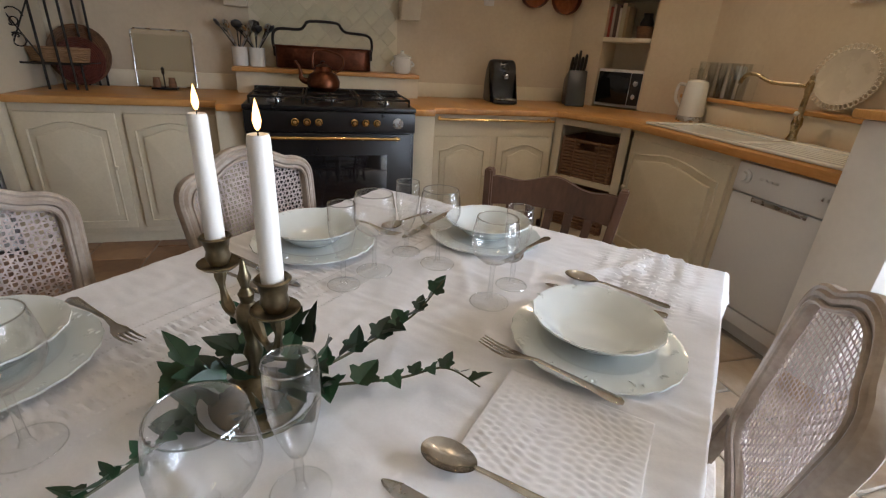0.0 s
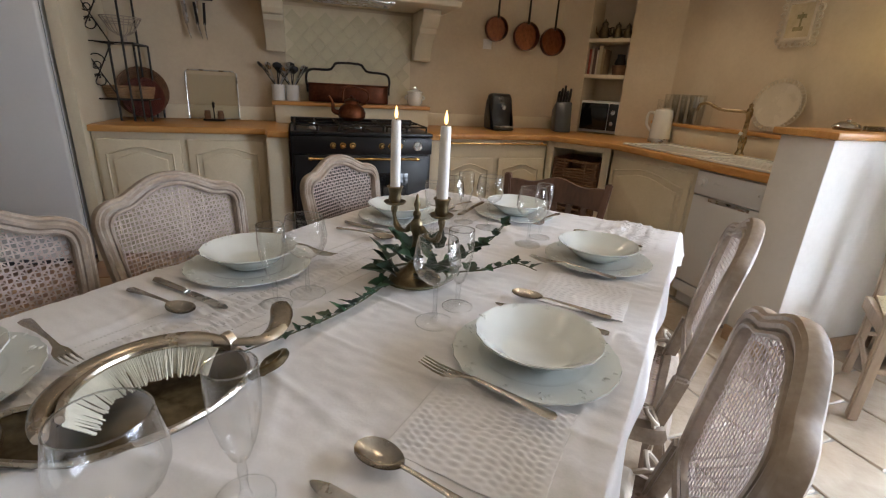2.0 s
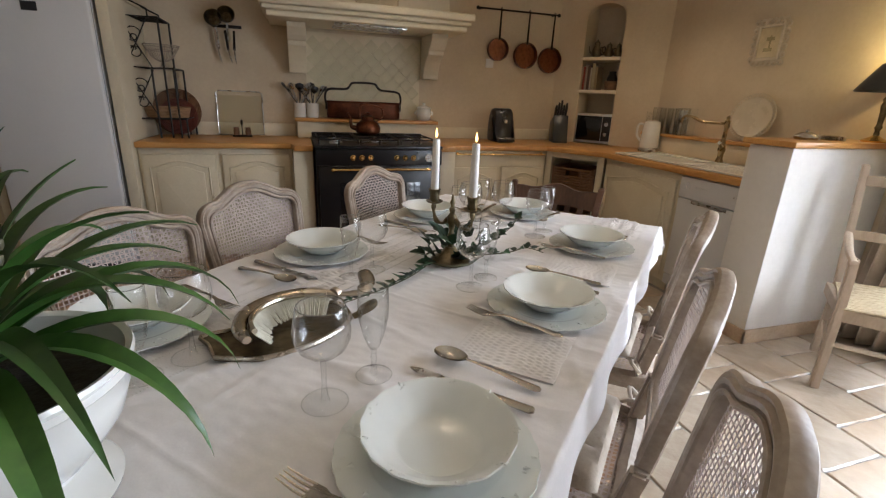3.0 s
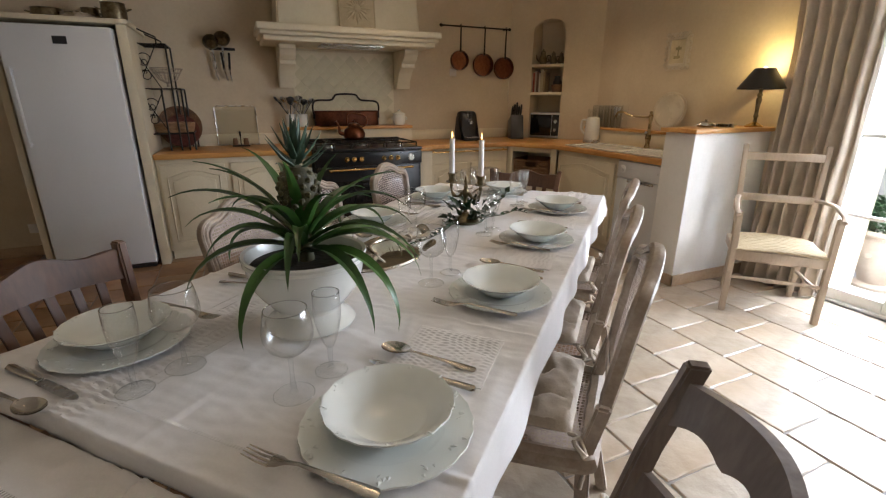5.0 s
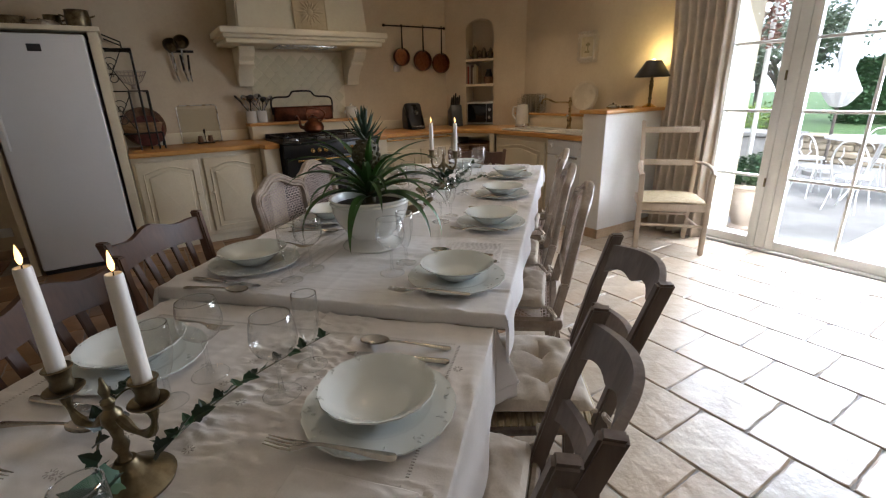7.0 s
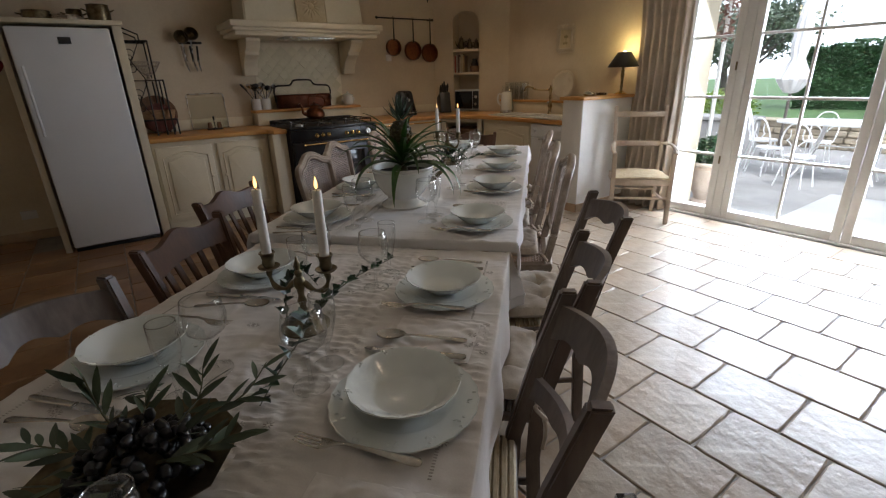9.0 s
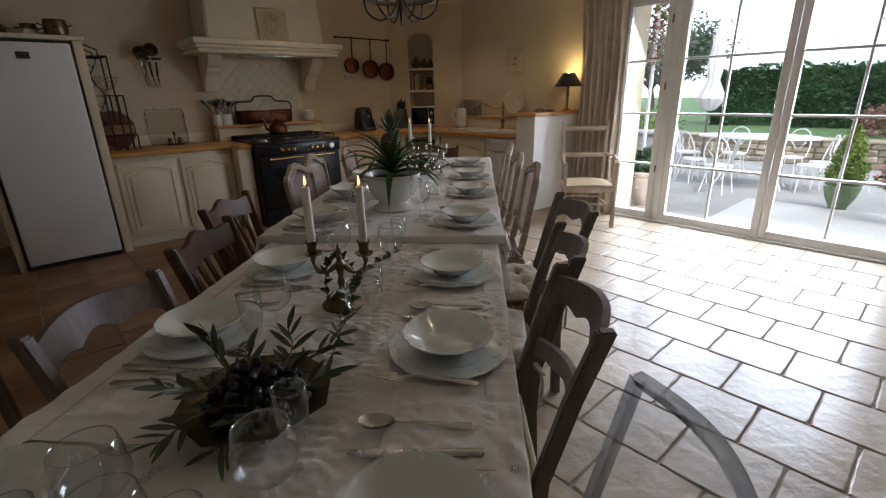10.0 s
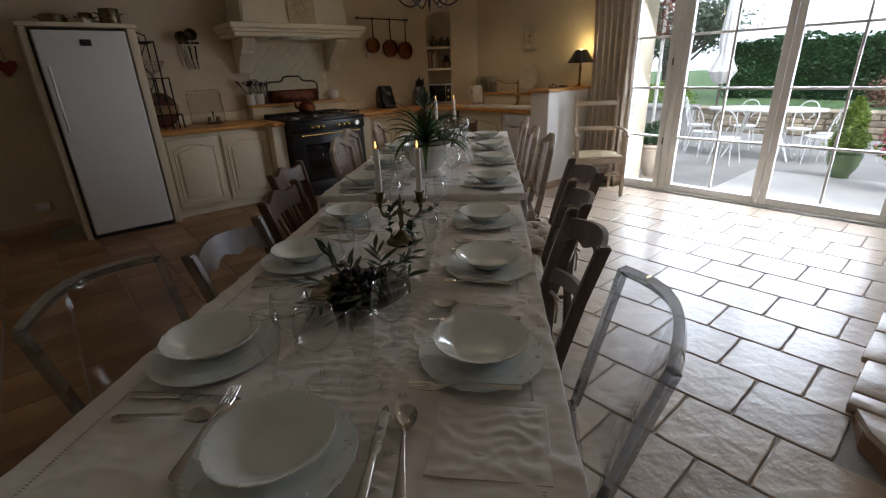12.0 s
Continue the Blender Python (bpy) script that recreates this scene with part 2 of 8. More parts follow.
LINEN_OLD = surface("ivory_linen", (0.67, 0.63, 0.59), (0.76, 0.72, 0.68), 5.0, (0.8, 0.95), 0.5, 260, sheen=0.2, depth=0.0015)
CUSHION = surface("beige_velvet", (0.42, 0.36, 0.28), (0.60, 0.53, 0.43), 12.0, (0.8, 0.95), 0.3, 150, sheen=0.4, stain=(0.35, 0.28, 0.20), stain_scale=9)
CREAMWOOD = surface("patinated_cream_wood", (0.26, 0.205, 0.155), (0.46, 0.385, 0.31), 10.0, (0.38, 0.55), 0.3, 90, stain=(0.17, 0.11, 0.065), stain_scale=8, stain_amount=0.6)
BROWNWOOD = surface("walnut_stained_wood", (0.042, 0.020, 0.011), (0.125, 0.060, 0.032), 7.0, (0.4, 0.6), 0.2, 80, stretch=(1, 1, 0.2))
DARKGREYWOOD = surface("weathered_oak", (0.075, 0.055, 0.042), (0.21, 0.165, 0.135), 8.0, (0.35, 0.55), 0.25, 80, stretch=(1, 1, 0.2), stain=(0.07, 0.04, 0.025), stain_scale=7, stain_amount=0.7)
PALEWOOD = surface("pale_bleached_wood", (0.36, 0.28, 0.20), (0.50, 0.41, 0.31), 8.0, (0.45, 0.65), 0.2, 80, stretch=(1, 1, 0.3))
CANE = surface("woven_cane", (0.36, 0.28, 0.24), (0.54, 0.45, 0.40), 30.0, (0.5, 0.7), 0.2, 200)
RUSH = surface("rush_straw", (0.35, 0.27, 0.15), (0.58, 0.48, 0.31), 30.0, (0.6, 0.8), 0.4, 160, stretch=(1, 6, 1))
DARKRUSH = surface("dark_rush_straw", (0.10, 0.075, 0.05), (0.24, 0.19, 0.13), 30.0, (0.6, 0.8), 0.4, 160)
WICKER = surface("brown_wicker", (0.09, 0.045, 0.022), (0.24, 0.125, 0.06), 30.0, (0.5, 0.7), 0.5, 120, stretch=(1, 1, 6))
WAX = surface("white_candle_wax", (0.76, 0.72, 0.66), (0.82, 0.79, 0.73), 8.0, (0.35, 0.5), 0.05, 60)
LEAF = surface("ivy_leaf", (0.006, 0.018, 0.008), (0.020, 0.050, 0.018), 12.0, (0.3, 0.45), 0.2, 70, vary=0.4)
LEAFLIGHT = surface("young_ivy_leaf", (0.018, 0.065, 0.03), (0.045, 0.12, 0.055), 12.0, (0.35, 0.5), 0.2, 70, vary=0.4)
BLADE = surface("bromeliad_leaf", (0.013, 0.046, 0.008), (0.046, 0.115, 0.018), 5.0, (0.3, 0.45), 0.15, 70, stretch=(1, 1, 1), vary=0.3)
PINEAPPLE = surface("pineapple_rind", (0.02, 0.018, 0.012), (0.12, 0.11, 0.05), 40.0, (0.5, 0.7), 0.5, 120)
OLIVELEAF = surface("olive_leaf", (0.028, 0.045, 0.022), (0.085, 0.115, 0.062), 10.0, (0.4, 0.55), 0.1, 70, vary=0.4)
OLIVE = surface("black_olive", (0.003, 0.003, 0.003), (0.010, 0.009, 0.010), 20.0, (0.25, 0.4), 0.05, 60)
STEM = surface("green_stem", (0.05, 0.05, 0.02), (0.11, 0.10, 0.045), 20.0, (0.5, 0.7), 0.2, 90)
SOIL = surface("potting_soil", (0.012, 0.010, 0.008), (0.035, 0.028, 0.02), 40.0, (0.8, 0.95), 0.8, 120, depth=0.01)
STONE = surface("beige_limestone_tile", (0.36, 0.285, 0.20), (0.50, 0.425, 0.33), 7.0, (0.26, 0.46), 0.9, 17, vary=0.14, stain=(0.40, 0.26, 0.14), stain_scale=1.7, stain_amount=0.55, depth=0.009, coat=0.28, coat_rough=0.20)
# darker, redder tile; on the floor it paints in the dim kitchen side
DARKTILE = surface("dark_warm_tile", (0.17, 0.085, 0.042), (0.31, 0.175, 0.09), 3.5, (0.25, 0.45), 0.3, 22, vary=0.2, stain=(0.46, 0.34, 0.21), stain_scale=1.7, stain_amount=0.5, depth=0.005)
GROUT = surface("grey_grout", (0.21, 0.195, 0.175), (0.34, 0.32, 0.29), 9.0, (0.8, 0.95), 0.4, 90)
SKIRTING = surface("skirting_tile", (0.36, 0.25, 0.15), (0.52, 0.38, 0.25), 6.0, (0.3, 0.5), 0.2, 60)
GLAZEDTILE = surface("cream_glazed_tile", (0.60, 0.545, 0.37), (0.68, 0.625, 0.44), 6.0, (0.32, 0.5), 0.08, 40, vary=0.04)
FRAMEPAINT = surface("white_frame_paint", (0.68, 0.67, 0.64), (0.76, 0.75, 0.72), 4.0, (0.35, 0.5), 0.06, 70)
CURTAIN = surface("taupe_curtain_cloth", (0.42, 0.35, 0.27), (0.56, 0.48, 0.38), 8.0, (0.8, 0.95), 0.3, 260, depth=0.0015, sheen=0.2)
BLACKPLASTIC = surface("black_plastic", (0.012, 0.012, 0.013), (0.03, 0.03, 0.032), 6.0, (0.25, 0.4), 0.03, 80)
STEEL = surface("brushed_steel", (0.42, 0.42, 0.42), (0.60, 0.60, 0.60), 20.0, (0.2, 0.35), 0.05, 150, metal=1.0)
GLASS = thin_glass("clear_glass", (0.985, 0.99, 0.99), 1.62, 0.005, 2.0)
GLASS_LIP = thin_glass("clear_glass_lip", (0.87, 0.89, 0.89), 2.4, 0.04, 1.6)
GLASS_FOOT = thin_glass("clear_glass_foot", (0.995, 0.998, 0.998), 1.4, 0.01, 5.0)
PANE = thin_glass("window_pane", (0.97, 0.98, 0.98), 1.45, 0.0)
GHOST = thin_glass("clear_polycarbonate", (0.975, 0.98, 0.985), 1.35, 0.02, 4.5)
GHOST_RIM = thin_glass("thick_clear_polycarbonate", (0.66, 0.68, 0.71), 2.0, 0.03, 1.6)
FLAME = glow("candle_flame", (1.0, 0.55, 0.16), 3.6)
BULB = glow("lit_bulb", (1.0, 0.78, 0.48), 9.0)
TABLE = pose(0, 0, 0, 0, 0, -46.5)

# ---- the room ----
NORTH, EAST, SOUTH, WEST, TOP = 3.88, 2.70, -5.4, -3.7, 2.48
OPEN_N, OPEN_S, OPEN_T = 0.78, -1.80, 2.24
setting("wall_north", box(WEST - 0.3, EAST + 0.38, NORTH, NORTH + 0.3, -0.1, TOP + 0.1), PLASTER, "cream textured plaster wall of the kitchen")
setting("wall_east", join(box(EAST, EAST + 0.38, OPEN_N, NORTH, -0.1, TOP), box(EAST, EAST + 0.38, SOUTH, OPEN_S, -0.1, TOP),
                          box(EAST, EAST + 0.38, OPEN_S, OPEN_N, OPEN_T, TOP)), PLASTER, "cream plaster wall with french window opening")
setting("wall_south", box(WEST - 0.3, EAST + 0.38, SOUTH - 0.3, SOUTH, -0.1, TOP + 0.1), PLASTER)
setting("wall_west", box(WEST - 0.3, WEST, SOUTH, NORTH, -0.1, TOP + 0.1), PLASTER)
setting("ceiling", box(WEST, EAST + 0.38, SOUTH, NORTH, TOP + 0.002, TOP + 0.25), CEILING)

# diagonal wall across the corner, with an arched niche
NICHE = Matrix.Translation((2.09, 3.88, 0)) @ Matrix.Rotation(math.atan2(-0.83, 0.61), 4, "Z")
n0, n1, nspring, ntop = 0.27, 0.63, 2.02, 2.14
arch = [(n0, nspring)] + [((n0 + n1) / 2 - (n1 - n0) / 2 * math.cos(a), nspring + (ntop - nspring) * math.sin(a)) for a in (math.pi * i / 12 for i in range(1, 12))] + [(n1, nspring)]
corner = join(box(0.0, n0, 0.0, 0.05, 0.0, TOP), box(n1, 1.03, 0.0, 0.05, 0.0, TOP),
              slab([(n0, TOP), (n1, TOP)] + arch[::-1], 0.05), box(n0 - 0.03, n0, 0.05, 0.30, 0.88, 2.2), box(n1, n1 + 0.03, 0.05, 0.30, 0.88, 2.2),
              box(n0 - 0.03, n1 + 0.03, 0.30, 0.33, 0.88, 2.2), box(n0, n1, 0.05, 0.30, 2.15, 2.2))
setting("wall_corner", moved(corner, NICHE), PLASTER, "diagonal plaster corner wall with an arched niche", smooth=False)
for z in (1.36, 1.655):
    setting("niche_shelf", moved(box(n0 + 0.002, n1 - 0.002, -0.012, 0.298, z, z + 0.03, 0.004), NICHE), HOODPLASTER, "cream painted shelf board in the wall niche")

# low partition wall with a wooden cap
setting("partition_wall", box(1.912, 2.698, 1.18, 1.425, 0.0, 1.090, 0.008), WHITEWALL, "white plastered half-height partition wall")
setting("partition_cap", box(1.885, 2.696, 1.155, 1.45, 1.092, 1.122, 0.006), WORKTOP, "wooden cap board on the partition wall")
base = [box(1.897, 1.912, 1.165, 1.425, 0.0, 0.085, 0.003), box(1.897, 2.69, 1.165, 1.18, 0.0, 0.085, 0.003)]
setting("baseboard", join(*base), SKIRTING, "tan tiled skirting along the partition wall")
setting("baseboard_east", join(box(EAST - 0.012, EAST, SOUTH, OPEN_S - 0.08, 0, 0.085, 0.003), box(EAST - 0.012, EAST, OPEN_N + 0.05, 1.16, 0, 0.085, 0.003)), SKIRTING)
setting("baseboard_north", box(WEST, -2.36, NORTH - 0.012, NORTH, 0, 0.085, 0.003), SKIRTING)

# raised stone step along the south side of the french window
STEP = [(EAST - 0.003, -1.93), (0.2, -1.965), (-0.25, -1.985), (-0.46, -2.03), (-0.62, -2.16), (-0.72, -2.40), (-0.74, -2.75), (-0.74, -5.39), (EAST - 0.003, -5.39)]
setting("stone_step", slab(STEP, 0.105, 0.0, "xy"), DARKTILE, "raised stone-edged step", smooth=False)
step_top = thing("step_nosing", pose(0, 0, 0), "rounded stone paving along the raised step", "step")
step_top["kind"] = "structure"
sx = 2.66
while sx > -0.36:
    w = min(0.30 + 0.05 * math.sin(sx * 9), sx + 0.408)
    y = -1.955 - (0.02 if sx < 0.2 else 0)
    part("stone", box(sx - w, sx - 0.012, y - 0.36, y + 0.012, 0.107, 0.140, 0.010), STONE, step_top)
    part("stone", box(max(sx - w - 0.1, -0.408), sx - 0.112, y - 0.74, y - 0.375, 0.107, 0.138, 0.010), STONE, step_top)
    sx -= w
rx = 2.64
while rx > -0.24:
    part("riser_stone", box(rx - 0.040, rx - 0.004, -1.99, -1.942 - 0.008 * math.sin(rx * 40) - (0.022 if rx < 0.2 else 0.012 if rx < 1.4 else 0), 0.001, 0.104, 0.006), STONE, step_top)
    rx -= 0.044
curve = [(-0.40, -1.99), (-0.53, -2.04), (-0.66, -2.16), (-0.75, -2.36), (-0.77, -2.70), (-0.42, -2.70), (-0.42, -2.0)]
part("stone", moved(slab(curve, 0.033, 0.008, "xy"), pose(0, 0, 0.107)), STONE, step_top)

# ---- french windows ----
def casement(name, y0, y1, rows, cols, handle=False, hinges=None):
    """A glazed leaf between y0 and y1: stiles, rails, glazing bars, panes."""
    w = abs(y1 - y0)
    t = thing(name, pose(EAST + 0.03, min(y0, y1), 0.02), "white painted glazed french window leaf with glazing bars", "window")
    t["kind"] = "structure"
    x0, x1, top, stile, low = -0.025, 0.03, OPEN_T - 0.09, 0.062, 0.075
    part("window_frame", join(box(x0, x1, 0, stile, 0, top, 0.006), box(x0, x1, w - stile, w, 0, top, 0.006),
                              box(x0, x1, stile, w - stile, 0, low, 0.006), box(x0, x1, stile, w - stile, top - 0.07, top, 0.006)), FRAMEPAINT, t)
    zs = [low + (top - 0.07 - low) * i / rows for i in range(rows + 1)]
    ys = [stile + (w - 2 * stile) * i / cols for i in range(cols + 1)]
    for z in zs[1:-1]:
        part("glazing_bar", box(-0.016, 0.02, stile, w - stile, z - 0.011, z + 0.011, 0.004), FRAMEPAINT, t)
    for y in ys[1:-1]:
        for z, z2 in zip(zs, zs[1:]):
            part("glazing_bar", box(-0.014, 0.018, y - 0.010, y + 0.010, z + 0.011, z2 - 0.011, 0.004), FRAMEPAINT, t)
    for z, z2 in zip(zs, zs[1:]):
        for y, y2 in zip(ys, ys[1:]):
            p = part("pane", box(0.001, 0.004, y + 0.002, y2 - 0.002, z + 0.002, z2 - 0.002), PANE, t)
            p.visible_shadow = False
    if handle:
        h = part("door_handle", join(box(-0.034, -0.024, 0.018, 0.046, 0.93, 1.13, 0.004), tube([(-0.03, 0.032, 1.06), (-0.07, 0.032, 1.06), (-0.078, 0.05, 1.06), (-0.076, 0.15, 1.055)], 0.009)), STEEL, t, "steel lever handle on a long plate")
        part("keyhole", tube([(-0.037, 0.032, 0.97), (-0.032, 0.032, 0.97)], 0.006), IRON, h)
    for z in hinges or ():
        part("hinge", tube([(-0.033, 0.004, z), (-0.033, 0.004, z + 0.07)], 0.008), OLDBRASS, t)
    return t


casement("window_1", 0.70, 0.225, 4, 1, hinges=(0.5, 1.3, 1.9))
casement("window_2", 0.145, -0.762, 4, 2)
casement("window_3", -0.768, -1.715, 4, 2, handle=True)
setting("window_frame", join(box(EAST + 0.004, EAST + 0.07, 0.70, OPEN_N, 0, OPEN_T, 0.006), box(EAST + 0.004, EAST + 0.07, 0.147, 0.223, 0, OPEN_T - 0.08, 0.006),
                             box(EAST + 0.004, EAST + 0.07, OPEN_S, -1.717, 0, OPEN_T, 0.006), box(EAST + 0.004, EAST + 0.07, -1.715, 0.70, OPEN_T - 0.065, OPEN_T, 0.006)), FRAMEPAINT, "white window frame posts")
setting("window_reveal", box(EAST + 0.10, EAST + 0.44, 0.655, OPEN_N - 0.002, 0.02, OPEN_T), surface("cream_jamb_stone", (0.34, 0.29, 0.20), (0.44, 0.385, 0.28), 3.0, (0.7, 0.9), 0.3, 30), "cream stone jamb outside the window")
setting("threshold", box(EAST - 0.02, EAST + 0.40, -1.715, 0.70, 0.0, 0.02, 0.004), FRAMEPAINT, "pale door threshold")

# ---- fitted kitchen ----
def arch_line(x0, x1, z, rise, count=16):
    """The curved top of a country cabinet panel: flat shoulders and a raised middle."""
    out = []
    for i in range(count + 1):
        f = i / count
        out.append((x0 + (x1 - x0) * f, z + rise * (0.5 - 0.5 * math.cos(2 * math.pi * f)) ** 0.8))
    return out


def cabinet_door(parent, x0, x1, z0, z1, knob_x):
    """A cream door with an arched raised panel, face towards -y at y = 0."""
    d = part("door", box(x0, x1, -0.02, 0, z0, z1, 0.006), CABINET, parent)
    ins = 0.048
    frame_in = [(x0 + ins, z0 + ins), (x1 - ins, z0 + ins)] + arch_line(x1 - ins, x0 + ins, z1 - ins - 0.046, 0.045)
    ring = tube([(px, -0.021, pz) for px, pz in frame_in], 0.009, 6, 0.6, closed=True)
    part("moulding", ring, CABINET, d)
    g = 0.034
    panel = [(x0 + ins + g, z0 + ins + g), (x1 - ins - g, z0 + ins + g)] + arch_line(x1 - ins - g, x0 + ins + g, z1 - ins - 0.046 - g, 0.045)
    part("panel", moved(slab(panel, 0.016, 0.008), pose(0, -0.033, 0)), CABINET, d)
    part("knob", moved(lathe([(0, 0), (0.008, 0), (0.006, 0.012), (0.013, 0.02), (0.011, 0.028), (0, 0.03)], 14), pose(knob_x, -0.02, z0 + (z1 - z0) * 0.55, 90)), CABINET, d)
    return d


def base_cabinet(x0, x1, front, back, doors, label, matrix=Matrix(), rail=False, z_door=0.80):
    t = thing("base_cabinet", matrix @ pose(0, front, 0), label, "cabinet", "fitted base cabinets")
    part("body", join(box(x0, x1, 0.002, back - front, 0.085, 0.843, 0.003), box(x0 + 0.01, x1 - 0.01, 0.05, back - front, 0.0, 0.085)), CABINET, t)
    w = (x1 - x0) / doors
    for i in range(doors):
        inner = i == 0 and doors == 2
        cabinet_door(t, x0 + w * i + 0.022, x0 + w * (i + 1) - 0.022, 0.12, z_door, x0 + w * (i + 1) - 0.06 if inner else x0 + w * i + 0.06)
    if rail:
        r = part("towel_rail", tube([(x0 + 0.04, -0.045, 0.815), (x1 - 0.03, -0.045, 0.815)], 0.008, 10), BRASS, t, "polished brass towel rail")
        for px in (x0 + 0.06, x1 - 0.05):
            part("bracket", join(tube([(px, 0.0, 0.815), (px, -0.045, 0.815)], 0.007, 8), moved(lathe([(0, 0), (0.014, 0), (0.014, 0.004), (0, 0.005)], 12), pose(px, 0, 0.815, 90))), BRASS, r)
    return t


base_cabinet(-1.508, -0.47, 3.24, 3.875, 2, "cream painted base cabinet with two arched panel doors")
base_cabinet(0.80, 1.70, 3.21, 3.875, 2, "cream base cabinet with arched doors and brass towel rail", rail=True, z_door=0.70)
sink_side = Matrix.Translation((1.99, 2.74, 0)) @ Matrix.Rotation(radians(-90), 4, "Z")
base_cabinet(0.02, 0.825, 0.0, 0.70, 1, "cream sink cabinet with one arched panel door", sink_side, z_door=0.80)
for x0, x1 in ((-0.465, -0.325), (0.662, 0.795)):
    t = thing("pilaster", pose(x0, 3.08, 0), "cream painted pilaster beside the range cooker", "pilaster", "range pilasters")
    part("shaft", box(0, x1 - x0, 0, 0.79, 0.0, 0.843, 0.004), CABINET, t)

# corner unit with wicker drawers under the diagonal worktop
DIAG = Matrix.Translation((1.705, 3.21, 0)) @ Matrix.Rotation(math.atan2(-0.46, 0.285), 4, "Z")
t = thing("corner_cabinet", DIAG, "cream open corner cabinet holding wicker baskets", "cabinet")
L = 0.54
part("frame", join(box(0, 0.06, 0, 0.03, 0, 0.843, 0.003), box(L - 0.06, L, 0, 0.03, 0, 0.843, 0.003), box(0.06, L - 0.06, 0, 0.03, 0.80, 0.843), box(0.06, L - 0.06, 0, 0.03, 0.415, 0.455), box(0.06, L - 0.06, 0, 0.03, 0, 0.085)), CABINET, t)
part("inside", join(box(0.05, 0.06, 0.03, 0.40, 0.085, 0.80), box(L - 0.06, L - 0.05, 0.03, 0.40, 0.085, 0.80), box(0.05, L - 0.05, 0.40, 0.41, 0.085, 0.80), box(0.06, L - 0.06, 0.03, 0.40, 0.43, 0.445), box(0.06, L - 0.06, 0.03, 0.40, 0.075, 0.085)), CABINET, t)


def wicker_basket(z, h):
    b = thing("wicker_basket", DIAG @ pose(0.075, -0.006, z), "brown wicker drawer basket with a hand hole", "basket", "wicker drawers")
    w, dpt = L - 0.15, 0.34
    bands = []
    rows = int(h / 0.022)
    for i in range(rows):
        zz = 0.011 + i * 0.022
        if h - 0.075 < zz < h - 0.03:
            bands += [box(0, w * 0.36, 0, 0.014, zz - 0.009, zz + 0.009, 0.005, 1), box(w * 0.64, w, 0, 0.014, zz - 0.009, zz + 0.009, 0.005, 1)]
        else:
            bands.append(box(0, w, 0, 0.014, zz - 0.009, zz + 0.009, 0.005, 1))
    part("weave", join(*bands), WICKER, b)
    part("sides", join(box(0, 0.012, 0.014, dpt, 0, h), box(w - 0.012, w, 0.014, dpt, 0, h), box(0, w, dpt - 0.012, dpt, 0, h), box(0.012, w - 0.012, 0.014, dpt - 0.012, 0.0, 0.012)), WICKER, b)
    for i in range(5):
        px = 0.02 + (w - 0.04) * i / 4
        if i != 2:
            part("stake", tube([(px, -0.003, 0.0), (px, -0.003, h)], 0.006, 6), WICKER, b)


wicker_basket(0.456, 0.27)
wicker_basket(0.087, 0.26)

# worktops
left_top = [(-1.510, 3.876), (-1.510, 3.20), (-0.475, 3.20), (-0.455, 3.05), (-0.322, 3.05), (-0.322, 3.876)]
tagged(part("worktop", moved(slab(left_top, 0.04, 0.006, "xy"), pose(0, 0, 0.845)), WORKTOP), "orange-brown beech worktop beside the refrigerator", "worktop")
right_top = [(0.655, 3.876), (0.655, 3.05), (0.79, 3.05), (0.81, 3.17), (1.69, 3.17), (1.955, 2.73), (1.955, 1.432), (2.695, 1.432), (2.695, 3.045), (2.085, 3.876)]
tagged(part("worktop", moved(slab(right_top, 0.04, 0.006, "xy"), pose(0, 0, 0.845)), WORKTOP_B), "orange-brown beech worktop running round the corner past the sink", "worktop")
setting("upstand", join(box(0.83, 2.08, 3.862, 3.879, 0.886, 0.99, 0.003), box(-1.53, -0.44, 3.862, 3.879, 0.886, 0.99, 0.003)), HOODPLASTER, "low cream upstand behind the worktop")
setting("sink_ledge", box(2.56, 2.697, 1.433, 3.04, 0.886, 1.018, 0.004), HOODPLASTER, "cream boxed ledge behind the sink")
setting("sink_ledge_cap", box(2.54, 2.697, 1.433, 3.04, 1.019, 1.043, 0.005), WORKTOP_B, "wooden shelf along the sink wall")
setting("cooker_ledge", box(-0.42, 0.81, 3.69, 3.879, 0.886, 1.02, 0.004), HOODPLASTER, "cream boxed ledge behind the cooker")
setting("cooker_ledge_cap", box(-0.44, 0.815, 3.665, 3.879, 1.021, 1.05, 0.006), WORKTOP, "wooden shelf behind the cooker")


